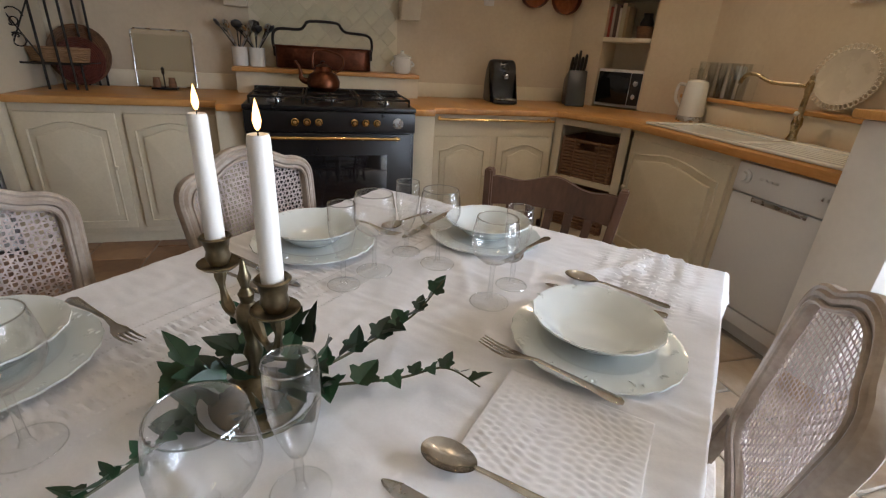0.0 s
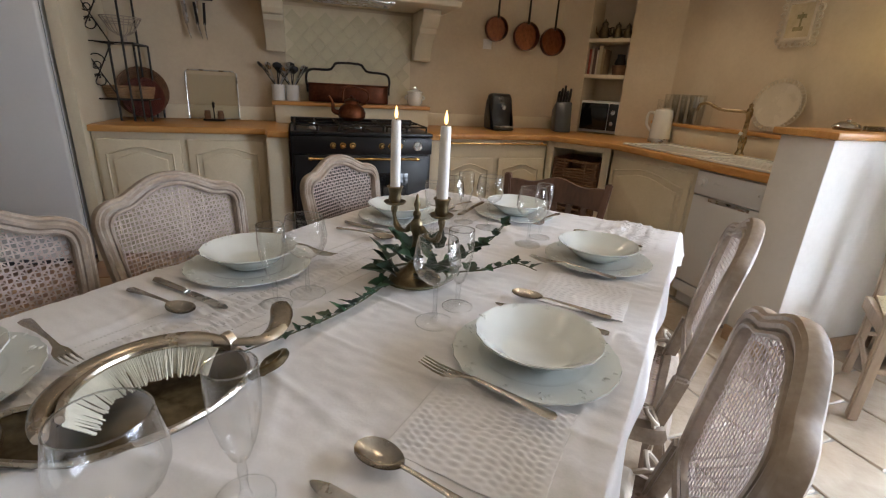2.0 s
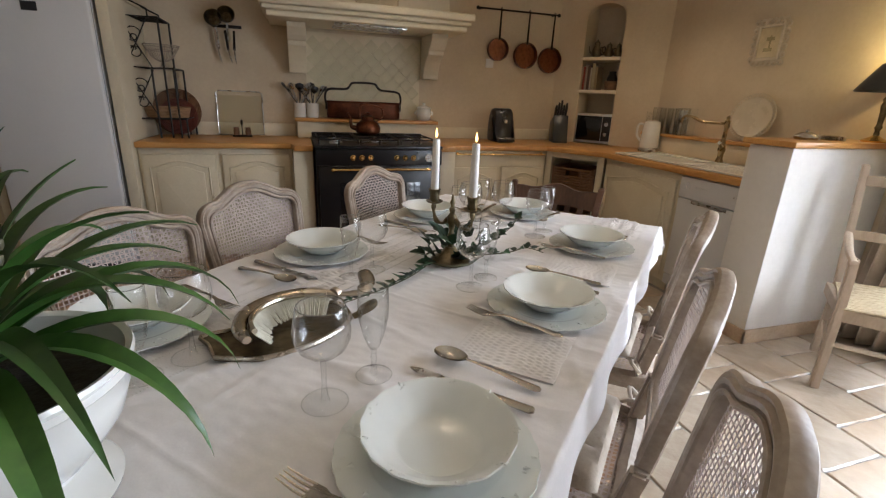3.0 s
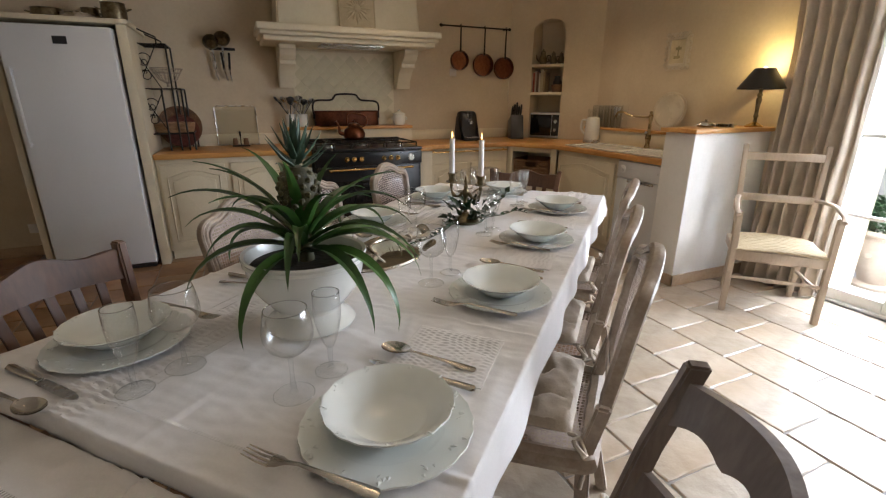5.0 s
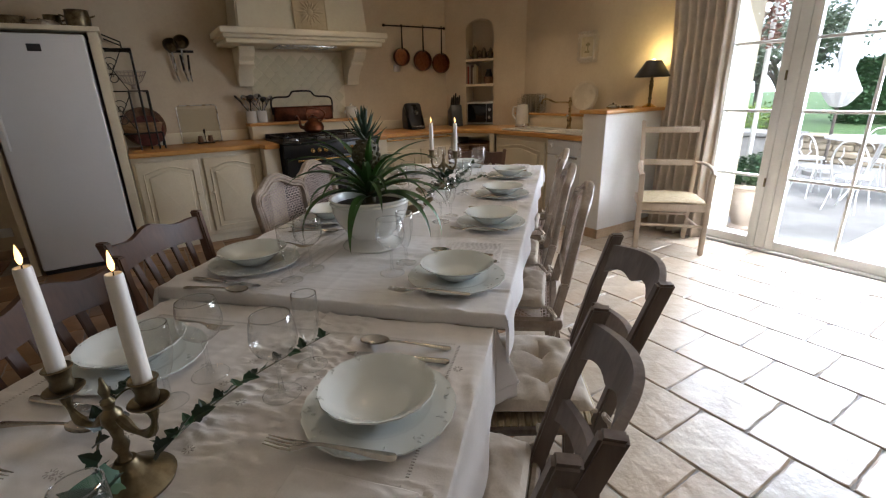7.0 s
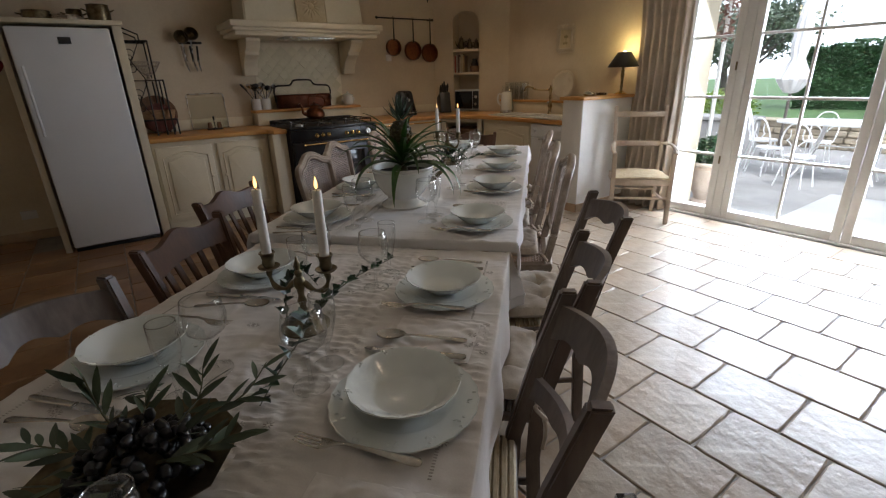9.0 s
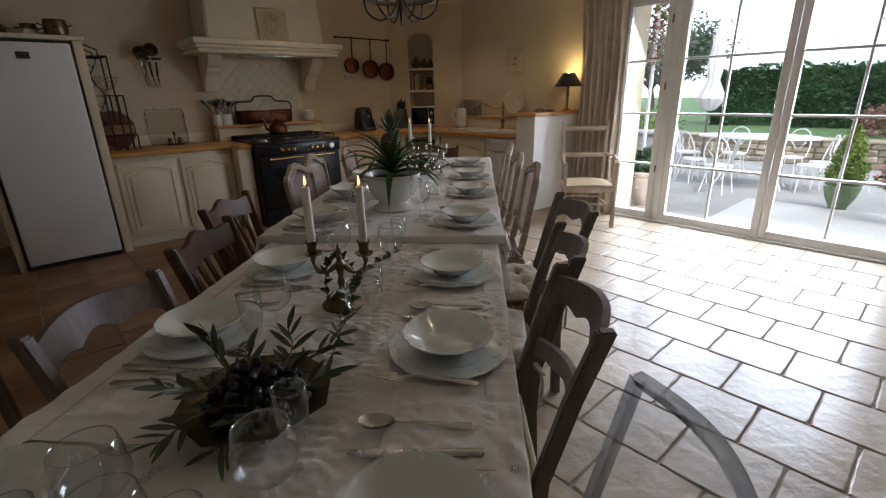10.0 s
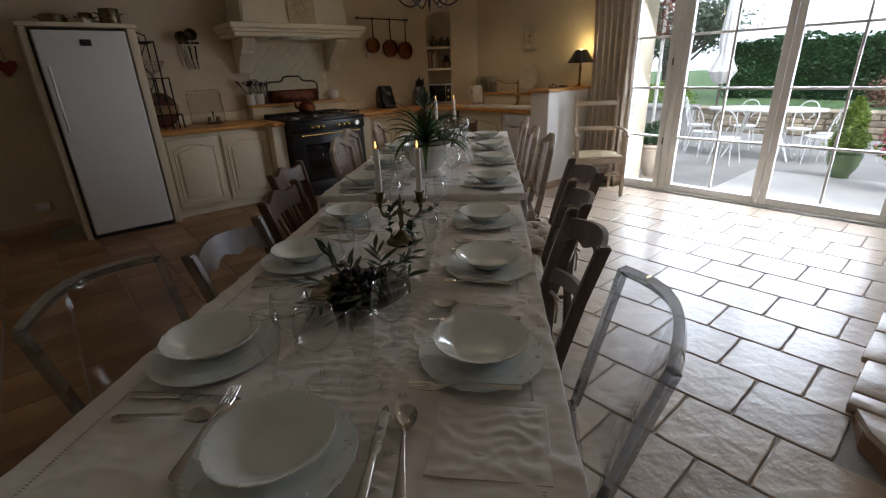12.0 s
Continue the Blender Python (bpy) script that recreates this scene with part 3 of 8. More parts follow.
def range_cooker():
    t = thing("range_cooker", pose(-0.31, 2.98, 0), "black enamelled range cooker with brass knobs and rail", "cooker")
    w = 0.96
    part("body", join(box(0, w, 0.03, 0.68, 0.05, 0.871, 0.006), box(0.01, w - 0.01, 0.06, 0.68, 0.0, 0.05)), ENAMEL, t)
    door = part("oven_door", box(0.02, w - 0.02, 0.0, 0.03, 0.20, 0.745, 0.006), ENAMEL, t)
    part("oven_window", box(0.17, w - 0.17, -0.003, 0.0, 0.31, 0.62, 0.001), PANE_DARK, door, "dark oven glass")
    rail = part("rail", tube([(0.105, -0.045, 0.725), (w - 0.10, -0.045, 0.725)], 0.009, 12), BRASS, door, "brass door rail")
    for px in (0.12, w - 0.12):
        part("rail_end", join(tube([(px, 0, 0.725), (px, -0.045, 0.725)], 0.008, 8), moved(lathe([(0, -0.014), (0.012, -0.009), (0.015, 0), (0.012, 0.009), (0, 0.014)], 12), pose(px, -0.045, 0.725, 0, 90, 0))), BRASS, door)
    part("drawer", box(0.02, w - 0.02, 0.0, 0.03, 0.06, 0.19, 0.006), ENAMEL, t)
    panel = part("control_panel", box(0.0, w, 0.0, 0.04, 0.752, 0.868, 0.006), ENAMEL, t)
    for px in (0.27, 0.335, 0.40, 0.60, 0.665, 0.73):
        part("knob", moved(lathe([(0, 0), (0.021, 0), (0.021, 0.006), (0.016, 0.010), (0.015, 0.028), (0.010, 0.034), (0, 0.035)], 16), pose(px, 0, 0.808, 90)), BRASS, panel)
    part("timer", moved(lathe([(0, 0), (0.032, 0), (0.032, 0.008), (0.028, 0.012), (0, 0.013)], 20), pose(0.855, 0, 0.808, 90)), STEEL, panel, "round steel clock dial")
    part("hob", join(box(-0.002, w + 0.002, -0.01, 0.69, 0.872, 0.897, 0.005), box(0.0, w, 0.655, 0.69, 0.897, 0.94, 0.005)), ENAMEL, t)
    for i, (bx, by, r) in enumerate(((0.16, 0.18, 0.05), (0.16, 0.48, 0.04), (0.48, 0.33, 0.065), (0.80, 0.18, 0.045), (0.80, 0.48, 0.05))):
        b = part("burner", moved(lathe([(0, 0), (r, 0), (r, 0.012), (r * 0.75, 0.014), (r * 0.72, 0.022), (0, 0.024)], 20), pose(bx, by, 0.897)), STEEL, t)
    for x0 in (0.03, 0.335, 0.645):
        bars = []
        x1, z = x0 + 0.285, 0.934
        for y in (0.06, 0.33, 0.60):
            bars.append(tube([(x0, y, z), (x1, y, z)], 0.006, 6))
        for x in (x0, (x0 + x1) / 2, x1):
            bars.append(tube([(x, 0.06, z), (x, 0.60, z)], 0.006, 6))
            bars += [tube([(x, y, z), (x, y, 0.896)], 0.006, 6) for y in (0.06, 0.60)]
        part("pan_support", join(*bars), IRON, t)


PANE_DARK = surface("dark_oven_glass", (0.006, 0.006, 0.007), (0.010, 0.010, 0.011), 4.0, (0.04, 0.08), 0.0)
range_cooker()


def dishwasher():
    t = thing("dishwasher", Matrix.Translation((1.985, 1.905, 0)) @ Matrix.Rotation(radians(-90), 4, "Z"), "white freestanding dishwasher under the worktop", "dishwasher")
    part("body", box(0, 0.505, 0.02, 0.62, 0.07, 0.838, 0.005), WHITEGOODS, t)
    part("door", box(0.005, 0.50, -0.012, 0.02, 0.16, 0.695, 0.008), WHITEGOODS, t)
    p = part("control_panel", box(0.005, 0.50, -0.016, 0.02, 0.70, 0.835, 0.008), WHITEGOODS, t)
    part("dial", moved(lathe([(0, 0), (0.032, 0), (0.032, 0.006), (0.022, 0.010), (0.020, 0.022), (0, 0.024)], 20), pose(0.06, -0.016, 0.775, 90)), WHITEGOODS, p)
    for i in range(4):
        part("button", box(0.13 + i * 0.026, 0.146 + i * 0.026, -0.020, -0.015, 0.775, 0.785, 0.002), WHITEGOODS, p)
    for i in range(3):
        part("indicator", box(0.415 + i * 0.022, 0.423 + i * 0.022, -0.018, -0.015, 0.768, 0.782, 0.001), STEEL, p)
    part("recess", box(0.12, 0.385, -0.014, -0.008, 0.672, 0.692, 0.002), STEEL, t)
    part("plinth", box(0.0, 0.505, 0.05, 0.62, 0.0, 0.068), WHITEGOODS, t)
    part("lower_strip", box(0.005, 0.50, -0.006, 0.02, 0.085, 0.152, 0.004), WHITEGOODS, t)


dishwasher()


def refrigerator():
    t = thing("refrigerator_housing", pose(-2.315, 3.16, 0), "cream painted wooden housing round the refrigerator", "cabinet")
    part("side_panel", box(0, 0.045, 0, 0.715, 0, 1.80, 0.004), CABINET, t)
    part("side_panel", box(0.735, 0.80, 0, 0.715, 0, 1.80, 0.004), CABINET, t)
    part("top_panel", box(-0.015, 0.815, -0.025, 0.715, 1.802, 1.835, 0.005), CABINET, t)
    f = thing("refrigerator", pose(-2.248, 3.115, 0), "tall white refrigerator with a plain door", "refrigerator")
    part("body", box(0.0, 0.645, 0.055, 0.74, 0.03, 1.775, 0.006), WHITEGOODS, f)
    d = part("door", box(0.0, 0.645, 0.0, 0.05, 0.045, 1.775, 0.014, 3), WHITEGOODS, f)
    part("handle", join(tube([(0.045, -0.035, 0.98), (0.045, -0.035, 1.50)], 0.010, 8), tube([(0.045, 0, 1.0), (0.045, -0.035, 1.0)], 0.008, 8), tube([(0.045, 0, 1.48), (0.045, -0.035, 1.48)], 0.008, 8)), WHITEGOODS, d)
    part("badge", box(0.30, 0.38, -0.004, 0.001, 1.655, 1.705, 0.002), BLACKPLASTIC, d, "dark grey maker's plate with a pale bar")
    part("seal", box(0.003, 0.642, 0.05, 0.056, 0.04, 1.77), BLACKPLASTIC, f)
    part("foot_grille", box(0.01, 0.635, 0.03, 0.70, 0.004, 0.03), BLACKPLASTIC, f)


refrigerator()


def cooker_hood():
    t = thing("cooker_hood", pose(0.17, 3.878, 0), "cream plaster country cooker hood with a mantel and corbels", "cooker hood")
    # mantel: stepped moulding, wide at the top
    for k, (hw, dep, z0, z1) in enumerate(((0.765, 0.545, 1.770, 1.812), (0.79, 0.575, 1.812, 1.845), (0.81, 0.60, 1.845, 1.90))):
        part("mantel", box(-hw, hw, -dep, -0.001, z0, z1, 0.012, 3), HOODPLASTER, t)
    bm = bmesh.new()
    lo = [bm.verts.new(p) for p in ((-0.64, -0.47, 1.901), (0.64, -0.47, 1.901), (0.64, -0.001, 1.901), (-0.64, -0.001, 1.901))]
    hi = [bm.verts.new(p) for p in ((-0.60, -0.43, TOP - 0.002), (0.60, -0.43, TOP - 0.002), (0.60, -0.001, TOP - 0.002), (-0.60, -0.001, TOP - 0.002))]
    bm.faces.new(lo[::-1])
    bm.faces.new(hi)
    for i in range(4):
        bm.faces.new((lo[i], lo[(i + 1) % 4], hi[(i + 1) % 4], hi[i]))
    bmesh.ops.bevel(bm, geom=bm.edges[:], offset=0.015, segments=3, affect="EDGES")
    part("chimney_breast", bm, HOODPLASTER, t)
    part("extractor", box(-0.28, 0.28, -0.50, -0.22, 1.755, 1.771, 0.004), STEEL, t, "grey steel extractor grille")
    side = [(0, 1.40), (-0.10, 1.40), (-0.105, 1.44), (-0.13, 1.50), (-0.18, 1.57), (-0.24, 1.61), (-0.26, 1.62), (-0.26, 1.66), (-0.29, 1.665), (-0.33, 1.70), (-0.36, 1.75), (-0.37, 1.755), (-0.37, 1.797), (0, 1.797)]
    for x in (-0.63, 0.52):
        part("corbel", moved(slab(side, 0.14, 0.006, "yz"), Matrix.Translation((x, -0.001, 1.41)) @ Matrix.Diagonal((1, 1, 0.895, 1)) @ Matrix.Translation((0, 0, -1.40))), HOODPLASTER, t)


cooker_hood()


SUNSTONE = surface("yellow_carved_stone", (0.50, 0.41, 0.25), (0.62, 0.52, 0.34), 6.0, (0.7, 0.9), 0.3, 50)


def sun_tile():
    t = thing("carved_sun_tile", pose(0.215, 3.385, 1.902, -4), "square cream stone tile carved with a sun", "wall tile")
    part("slab", box(-0.165, 0.165, 0, 0.02, 0, 0.33, 0.006), SUNSTONE, t)
    c = Vector((0, -0.001, 0.165))
    part("boss", moved(lathe([(0, 0.012), (0.022, 0.010), (0.03, 0.004), (0.03, 0)], 20), pose(0, 0, 0.165, 90)), SUNSTONE, t)
    for i in range(16):
        a = 2 * math.pi * i / 16
        r = 0.135 if i % 2 == 0 else 0.10
        part("ray", tube([c + Vector((math.cos(a) * q, 0, math.sin(a) * q)) for q in (0.035, 0.07, r)], [0.008, 0.017, 0.003], 6, 0.9), SUNSTONE, t)
    part("rim", tube([(-0.155, 0, 0.01), (0.155, 0, 0.01), (0.155, 0, 0.32), (-0.155, 0, 0.32)], 0.006, 6, closed=True), SUNSTONE, t)


sun_tile()

# diamond-set wall tiles behind the cooker, in a plain border
splash = tagged(part("backsplash", box(-0.325, 0.68, 3.871, 3.879, 1.052, 1.745), HOODPLASTER), "cream glazed wall tiles set as diamonds", "wall tiles", kind="structure")
bevel_tile = None
s = 0.088
for i in range(-9, 10):
    for j in range(0, 13):
        cx, cz = 0.178 + i * s * 0.5 * 1.414, 1.10 + j * s * 0.5 * 1.414
        if (i + j) % 2 or abs(cx - 0.178) > 0.44 or not 1.09 < cz < 1.70:
            continue
        if bevel_tile is None:
            bevel_tile = part("tile", moved(box(-s / 2 + 0.0014, s / 2 - 0.0014, -0.004, 0, -s / 2 + 0.0014, s / 2 - 0.0014, 0.0015, 1), pose(0, 0, 0, 0, 45)), GLAZEDTILE, splash)
            ob = bevel_tile
        else:
            ob = new("tile", bevel_tile.data)
            ob.parent = splash
        ob.location = (cx, 3.871, cz)

# ---- dining tables and cloths ----
T1 = (-1.03, -0.03, -1.00, 1.355, 0.79)
T2 = (-0.985, -0.055, -2.80, -1.02, 0.758)


def wool(p, s):
    return noise.noise(Vector(p) * s)


def dining_table(a0, a1, b0, b1, top, label, wood):
    t = thing("dining_table", TABLE @ pose((a0 + a1) / 2, (b0 + b1) / 2, 0), label, "table", "dining tables")
    w, l = (a1 - a0) / 2 - 0.02, (b1 - b0) / 2 - 0.02
    part("tabletop", box(-w, w, -l, l, top - 0.05, top - 0.012, 0.006), wood, t)
    part("apron", join(box(-w + 0.07, w - 0.07, -l + 0.07, -l + 0.095, top - 0.15, top - 0.05), box(-w + 0.07, w - 0.07, l - 0.095, l - 0.07, top - 0.15, top - 0.05),
                       box(-w + 0.07, -w + 0.095, -l + 0.07, l - 0.07, top - 0.15, top - 0.05), box(w - 0.095, w - 0.07, -l + 0.07, l - 0.07, top - 0.15, top - 0.05)), wood, t)
    for x in (-w + 0.09, w - 0.09):
        for y in (-l + 0.09, l - 0.09):
            part("leg", moved(lathe([(0, 0), (0.026, 0), (0.032, 0.05), (0.028, 0.10), (0.040, 0.35), (0.046, 0.55), (0.036, 0.60), (0.045, 0.62), (0.045, top - 0.052), (0, top - 0.052)], 16), pose(x, y, 0)), wood, t)
    return t


def tablecloth(a0, a1, b0, b1, top, drops, label, linen, seed, bands):
    """A cloth over a table top: draped on four sides (drops: a0, a1, b0, b1), with creases and gathered bands."""
    def place(f, g):
        wa, wb = a1 - a0, b1 - b0
        s, q = f * (wa + drops[0] + drops[1]) - drops[0], g * (wb + drops[2] + drops[3]) - drops[2]
        z, a, b = top, a0 + min(max(s, 0), wa), b0 + min(max(q, 0), wb)
        # fall over the edges, with a rounded shoulder and soft folds
        da, db = max(-s, s - wa, 0), max(-q, q - wb, 0)
        fall = max(da, db)
        if fall > 0:
            fold = 0.5 + 0.5 * math.sin((q if da >= db else s) * 17 + 2.0 * wool((q, s, seed), 2.2))
            out = 0.007 + 0.018 * fold * min(fall / 0.2, 1)
            bend = min(fall / 0.02, 1)
            if da > 0:
                a += (-1 if s < 0 else 1) * (out * bend + 0.22 * min(da, db))
            if db > 0:
                b += (-1 if q < 0 else 1) * (out * bend + 0.22 * min(da, db))
            z -= max(fall - 0.012, fall * fall * 8 if fall < 0.02 else 0)
        # creases and gathers of the linen
        h = 0.0022 * wool((a, b, seed), 5) + (0.0016 if seed == 1 else 0.0026) * wool((a * 2.5, b, seed + 3), 16) + 0.0012 * wool((a, b * 2.0, seed + 5), 28)
        for k, (ca, cb, s0, amp) in enumerate(((1.0, 0.6, 3.1, 1.0), (0.4, 1.3, 4.3, 0.8), (1.4, -0.5, 5.2, 0.7))):
            crease = 1 - abs(wool((a * ca + 0.3 * b, b * cb - 0.2 * a, seed + 20 + k), s0)) * 9
            h += (0.0046 if seed == 1 else 0.0062) * amp * max(crease, 0) * (0.5 + wool((a, b, seed + 30 + k), 3))
        ridge = 1 - abs(wool((a * 1.0, b * 1.3, seed + 8), 2.6))
        h += 0.004 * max(ridge - 0.90, 0) * 10
        for c0, c1, q0, q1 in bands:
            if c0 < a < c1 and q0 < b < q1:
                edge = min((a - c0) / 0.02, (c1 - a) / 0.02, 1)
                h += edge * (0.0026 if seed == 1 else 0.0030) * (math.sin(b * (420 if seed == 1 else 190) + 9 * wool((a * 9, b * 3, 1), 3)) * (0.6 + 0.4 * math.sin(a * 150)) + 0.7 * wool((a * 8, b * 20, 2), 9))
        # pressed fold lines
        for line in (a0 + wa * 0.5,):
            h += 0.0022 * math.exp(-((a - line) / 0.006) ** 2)
        for k in range(1, 4):
            h += 0.0020 * math.exp(-((b - b0 - wb * k / 4) / 0.006) ** 2)
        return (a, b, z + h + 0.001)
    nx, ny = 150, 640
    ob = part("tablecloth", sheet(nx, ny, place), linen)
    ob.matrix_world = TABLE
    mod = ob.modifiers.new("thickness", "SOLIDIFY")
    mod.thickness, mod.offset = 0.002, -1
    return tagged(ob, label, "tablecloth", "tablecloths")


dining_table(*T1, "long wooden farmhouse dining table under a white cloth", PALEWOOD)
dining_table(*T2, "lower wooden dining table pushed against the long one", BROWNWOOD)
tablecloth(*T1, (0.10, 0.14, 0.05, 0.10), "white linen tablecloth with gathered smocked bands", LINEN, 1, [(-0.80, -0.66, -1.1, 1.4), (-0.24, -0.10, 0.95, 1.4), (-0.30, -0.06, 1.05, 1.4)])
tablecloth(*T2, (0.10, 0.24, 0.02, 0.20), "ivory linen tablecloth with openwork embroidery", LINEN_OLD, 7, [(-0.58, -0.34, -3, -1), (-0.30, -0.05, -1.75, -1.5)])

# ---- chairs ----
def inside_spans(poly, p, d):
    """Where the line p + t d runs inside a closed outline."""
    ts = []
    for (x0, y0), (x1, y1) in zip(poly, poly[1:] + poly[:1]):
        ex, ey = x1 - x0, y1 - y0
        den = d[0] * ey - d[1] * ex
        if abs(den) < 1e-9:
            continue
        t = ((x0 - p[0]) * ey - (y0 - p[1]) * ex) / den
        s = ((x0 - p[0]) * d[1] - (y0 - p[1]) * d[0]) / den
        if 0 <= s < 1:
            ts.append(t)
    ts.sort()
    return list(zip(ts[::2], ts[1::2]))


def weave(poly, at, pitch=0.0115, r=0.0016):
    """Six-way cane: pairs of upright, level and slanting strands inside an outline; at maps (x, z) to space."""
    bm = bmesh.new()
    x0, x1 = min(p[0] for p in poly), max(p[0] for p in poly)
    z0, z1 = min(p[1] for p in poly), max(p[1] for p in poly)
    def strand(p, d, t0, t1, lift, rad):
        n = Vector((-d[1], d[0])) * rad
        steps = 4
        rows = []
        for i in range(steps + 1):
            t = t0 + (t1 - t0) * i / steps
            c = Vector(p) + Vector(d) * t
            mid = Vector(at(c.x, c.y)) + Vector((0, -lift, 0))
            rows.append([bm.verts.new(Vector(at(c.x + n.x, c.y + n.y)) + Vector((0, -lift, 0))), bm.verts.new(mid + Vector((0, -rad * 0.8, 0))),
                         bm.verts.new(Vector(at(c.x - n.x, c.y - n.y)) + Vector((0, -lift, 0)))])
        for a, b in zip(rows, rows[1:]):
            bm.faces.new((a[0], a[1], b[1], b[0]))
            bm.faces.new((a[1], a[2], b[2], b[1]))
            bm.faces.new((a[2], a[0], b[0], b[2]))
    x = x0 + pitch / 2
    while x < x1:
        for t0, t1 in inside_spans(poly, (x, z0 - 1), (0, 1)):
            strand((x, z0 - 1), (0, 1), t0, t1, 0.0, r)
        x += pitch
    z = z0 + pitch / 2
    while z < z1:
        for t0, t1 in inside_spans(poly, (x0 - 1, z), (1, 0)):
            strand((x0 - 1, z), (1, 0), t0, t1, 0.0012, r)
        z += pitch
    q = math.sqrt(0.5)
    for s in (1, -1):
        c = -1.0
        while c < 2.0:
            for t0, t1 in inside_spans(poly, (x0 - 1, z0 + c if s > 0 else z1 - c), (q, q * s)):
                strand((x0 - 1, z0 + c if s > 0 else z1 - c), (q, q * s), t0, t1, 0.0024, r * 0.9)
            c += pitch * 2
    return bm


def mirror_line(half):
    return half + [(-x, z) for x, z in half[::-1] if x > 1e-6]


def square_post(points, w, d):
    """A squared timber through points, with worn edges."""
    bm = bmesh.new()
    rows = []
    for p in points:
        p = Vector(p)
        rows.append([bm.verts.new(p + Vector((sx * w / 2, sy * d / 2, 0))) for sx, sy in ((-1, -1), (1, -1), (1, 1), (-1, 1))])
    for a, b in zip(rows, rows[1:]):
        for i in range(4):
            bm.faces.new((a[i], a[(i + 1) % 4], b[(i + 1) % 4], b[i]))
    bm.faces.new(rows[0][::-1])
    bm.faces.new(rows[-1])
    bmesh.ops.recalc_face_normals(bm, faces=bm.faces[:])
    bmesh.ops.bevel(bm, geom=[e for e in bm.edges if e.calc_face_angle(0) > 0.6], offset=min(w, d) * 0.18, segments=2, affect="EDGES")
    return bm


def cane_chair(label):
    t = thing("cane_chair", pose(0, 0, 0), label, "chair", "chairs round the tables")
    def at(x, z):
        return (x, -0.205 - 0.17 * (z - 0.45) - 0.028 * (1 - (x / 0.23) ** 2), z)
    half = [(x * 0.87, 0.56 + (z - 0.56) * 0.86) for x, z in [(0.0, 1.0), (0.035, 0.998), (0.075, 0.985), (0.115, 0.965), (0.15, 0.950), (0.185, 0.945), (0.212, 0.932), (0.224, 0.905), (0.222, 0.86), (0.213, 0.76), (0.20, 0.66), (0.185, 0.60), (0.15, 0.572), (0.08, 0.562), (0.0, 0.560)]]
    line = mirror_line([(max(p.x, 0), p.z) for p in bent([(x, 0, z) for x, z in half], 44)])
    pts = [Vector(at(x, z)) for x, z in line]
    outs, fronts = [], []
    for i in range(len(pts)):
        d = (pts[(i + 1) % len(pts)] - pts[i - 1]).normalized()
        f = Vector((0, 0.986, 0.167))
        o = d.cross(f).normalized()
        outs.append(o if o.dot(pts[i] - Vector(at(0, 0.75))) > 0 else -o)
        fronts.append(f)
    moulding = [(-0.018, -0.005), (-0.015, -0.011), (-0.008, -0.010), (-0.005, -0.016), (0.002, -0.018), (0.008, -0.013), (0.013, -0.016), (0.019, -0.012), (0.021, -0.004)]
    rim = swept(pts, outs, fronts, moulding + [(a, -b) for a, b in moulding[::-1]])
    frame_ = part("back_frame", rim, CREAMWOOD, t)
    inner = [(x * 0.93, 0.755 + (z - 0.755) * 0.93) for x, z in line]
    part("bead", tube([Vector(at(x, z)) + Vector((0, 0.016, 0)) for x, z in inner], 0.005, 6, closed=True), CREAMWOOD, frame_)
    part("cane_panel", weave([(x * 0.92, 0.755 + (z - 0.755) * 0.92) for x, z in line], at), CANE, t, "woven cane back panel")["kind"] = "stuff"
    for s in (-1, 1):
        part("back_leg", square_post([(s * 0.20, -0.27, 0.0), (s * 0.192, -0.215, 0.25), (s * 0.188, -0.205, 0.44), (s * 0.186, -0.240, 0.60)], 0.036, 0.036), CREAMWOOD, t)
        leg = bent([(s * 0.215, 0.215, 0.44), (s * 0.225, 0.225, 0.36), (s * 0.205, 0.205, 0.22), (s * 0.20, 0.20, 0.08), (s * 0.215, 0.22, 0.012)], 14)
        part("front_leg", tube(leg, [0.032 - 0.016 * min(i / 9, 1) + (0.006 if i > 12 else 0) for i in range(15)], 8), CREAMWOOD, t)
    outline = [(0.0, 0.235), (0.12, 0.245), (0.22, 0.23), (0.245, 0.18), (0.23, 0.0), (0.205, -0.19), (0.18, -0.215), (0.0, -0.215)]
    ring = mirror_line([(max(p.x, 0), p.y) for p in bent([(x, y, 0) for x, y in outline], 20)])
    part("seat_frame", tube([(x, y, 0.435) for x, y in ring], 0.028, 8, 1.1, closed=True), CREAMWOOD, t)
    part("cane_seat", weave([(x * 0.9, y * 0.9) for x, y in ring], lambda x, y: (x, y, 0.452), 0.014, 0.0022), CANE, t, "woven cane seat")["kind"] = "stuff"
    return t


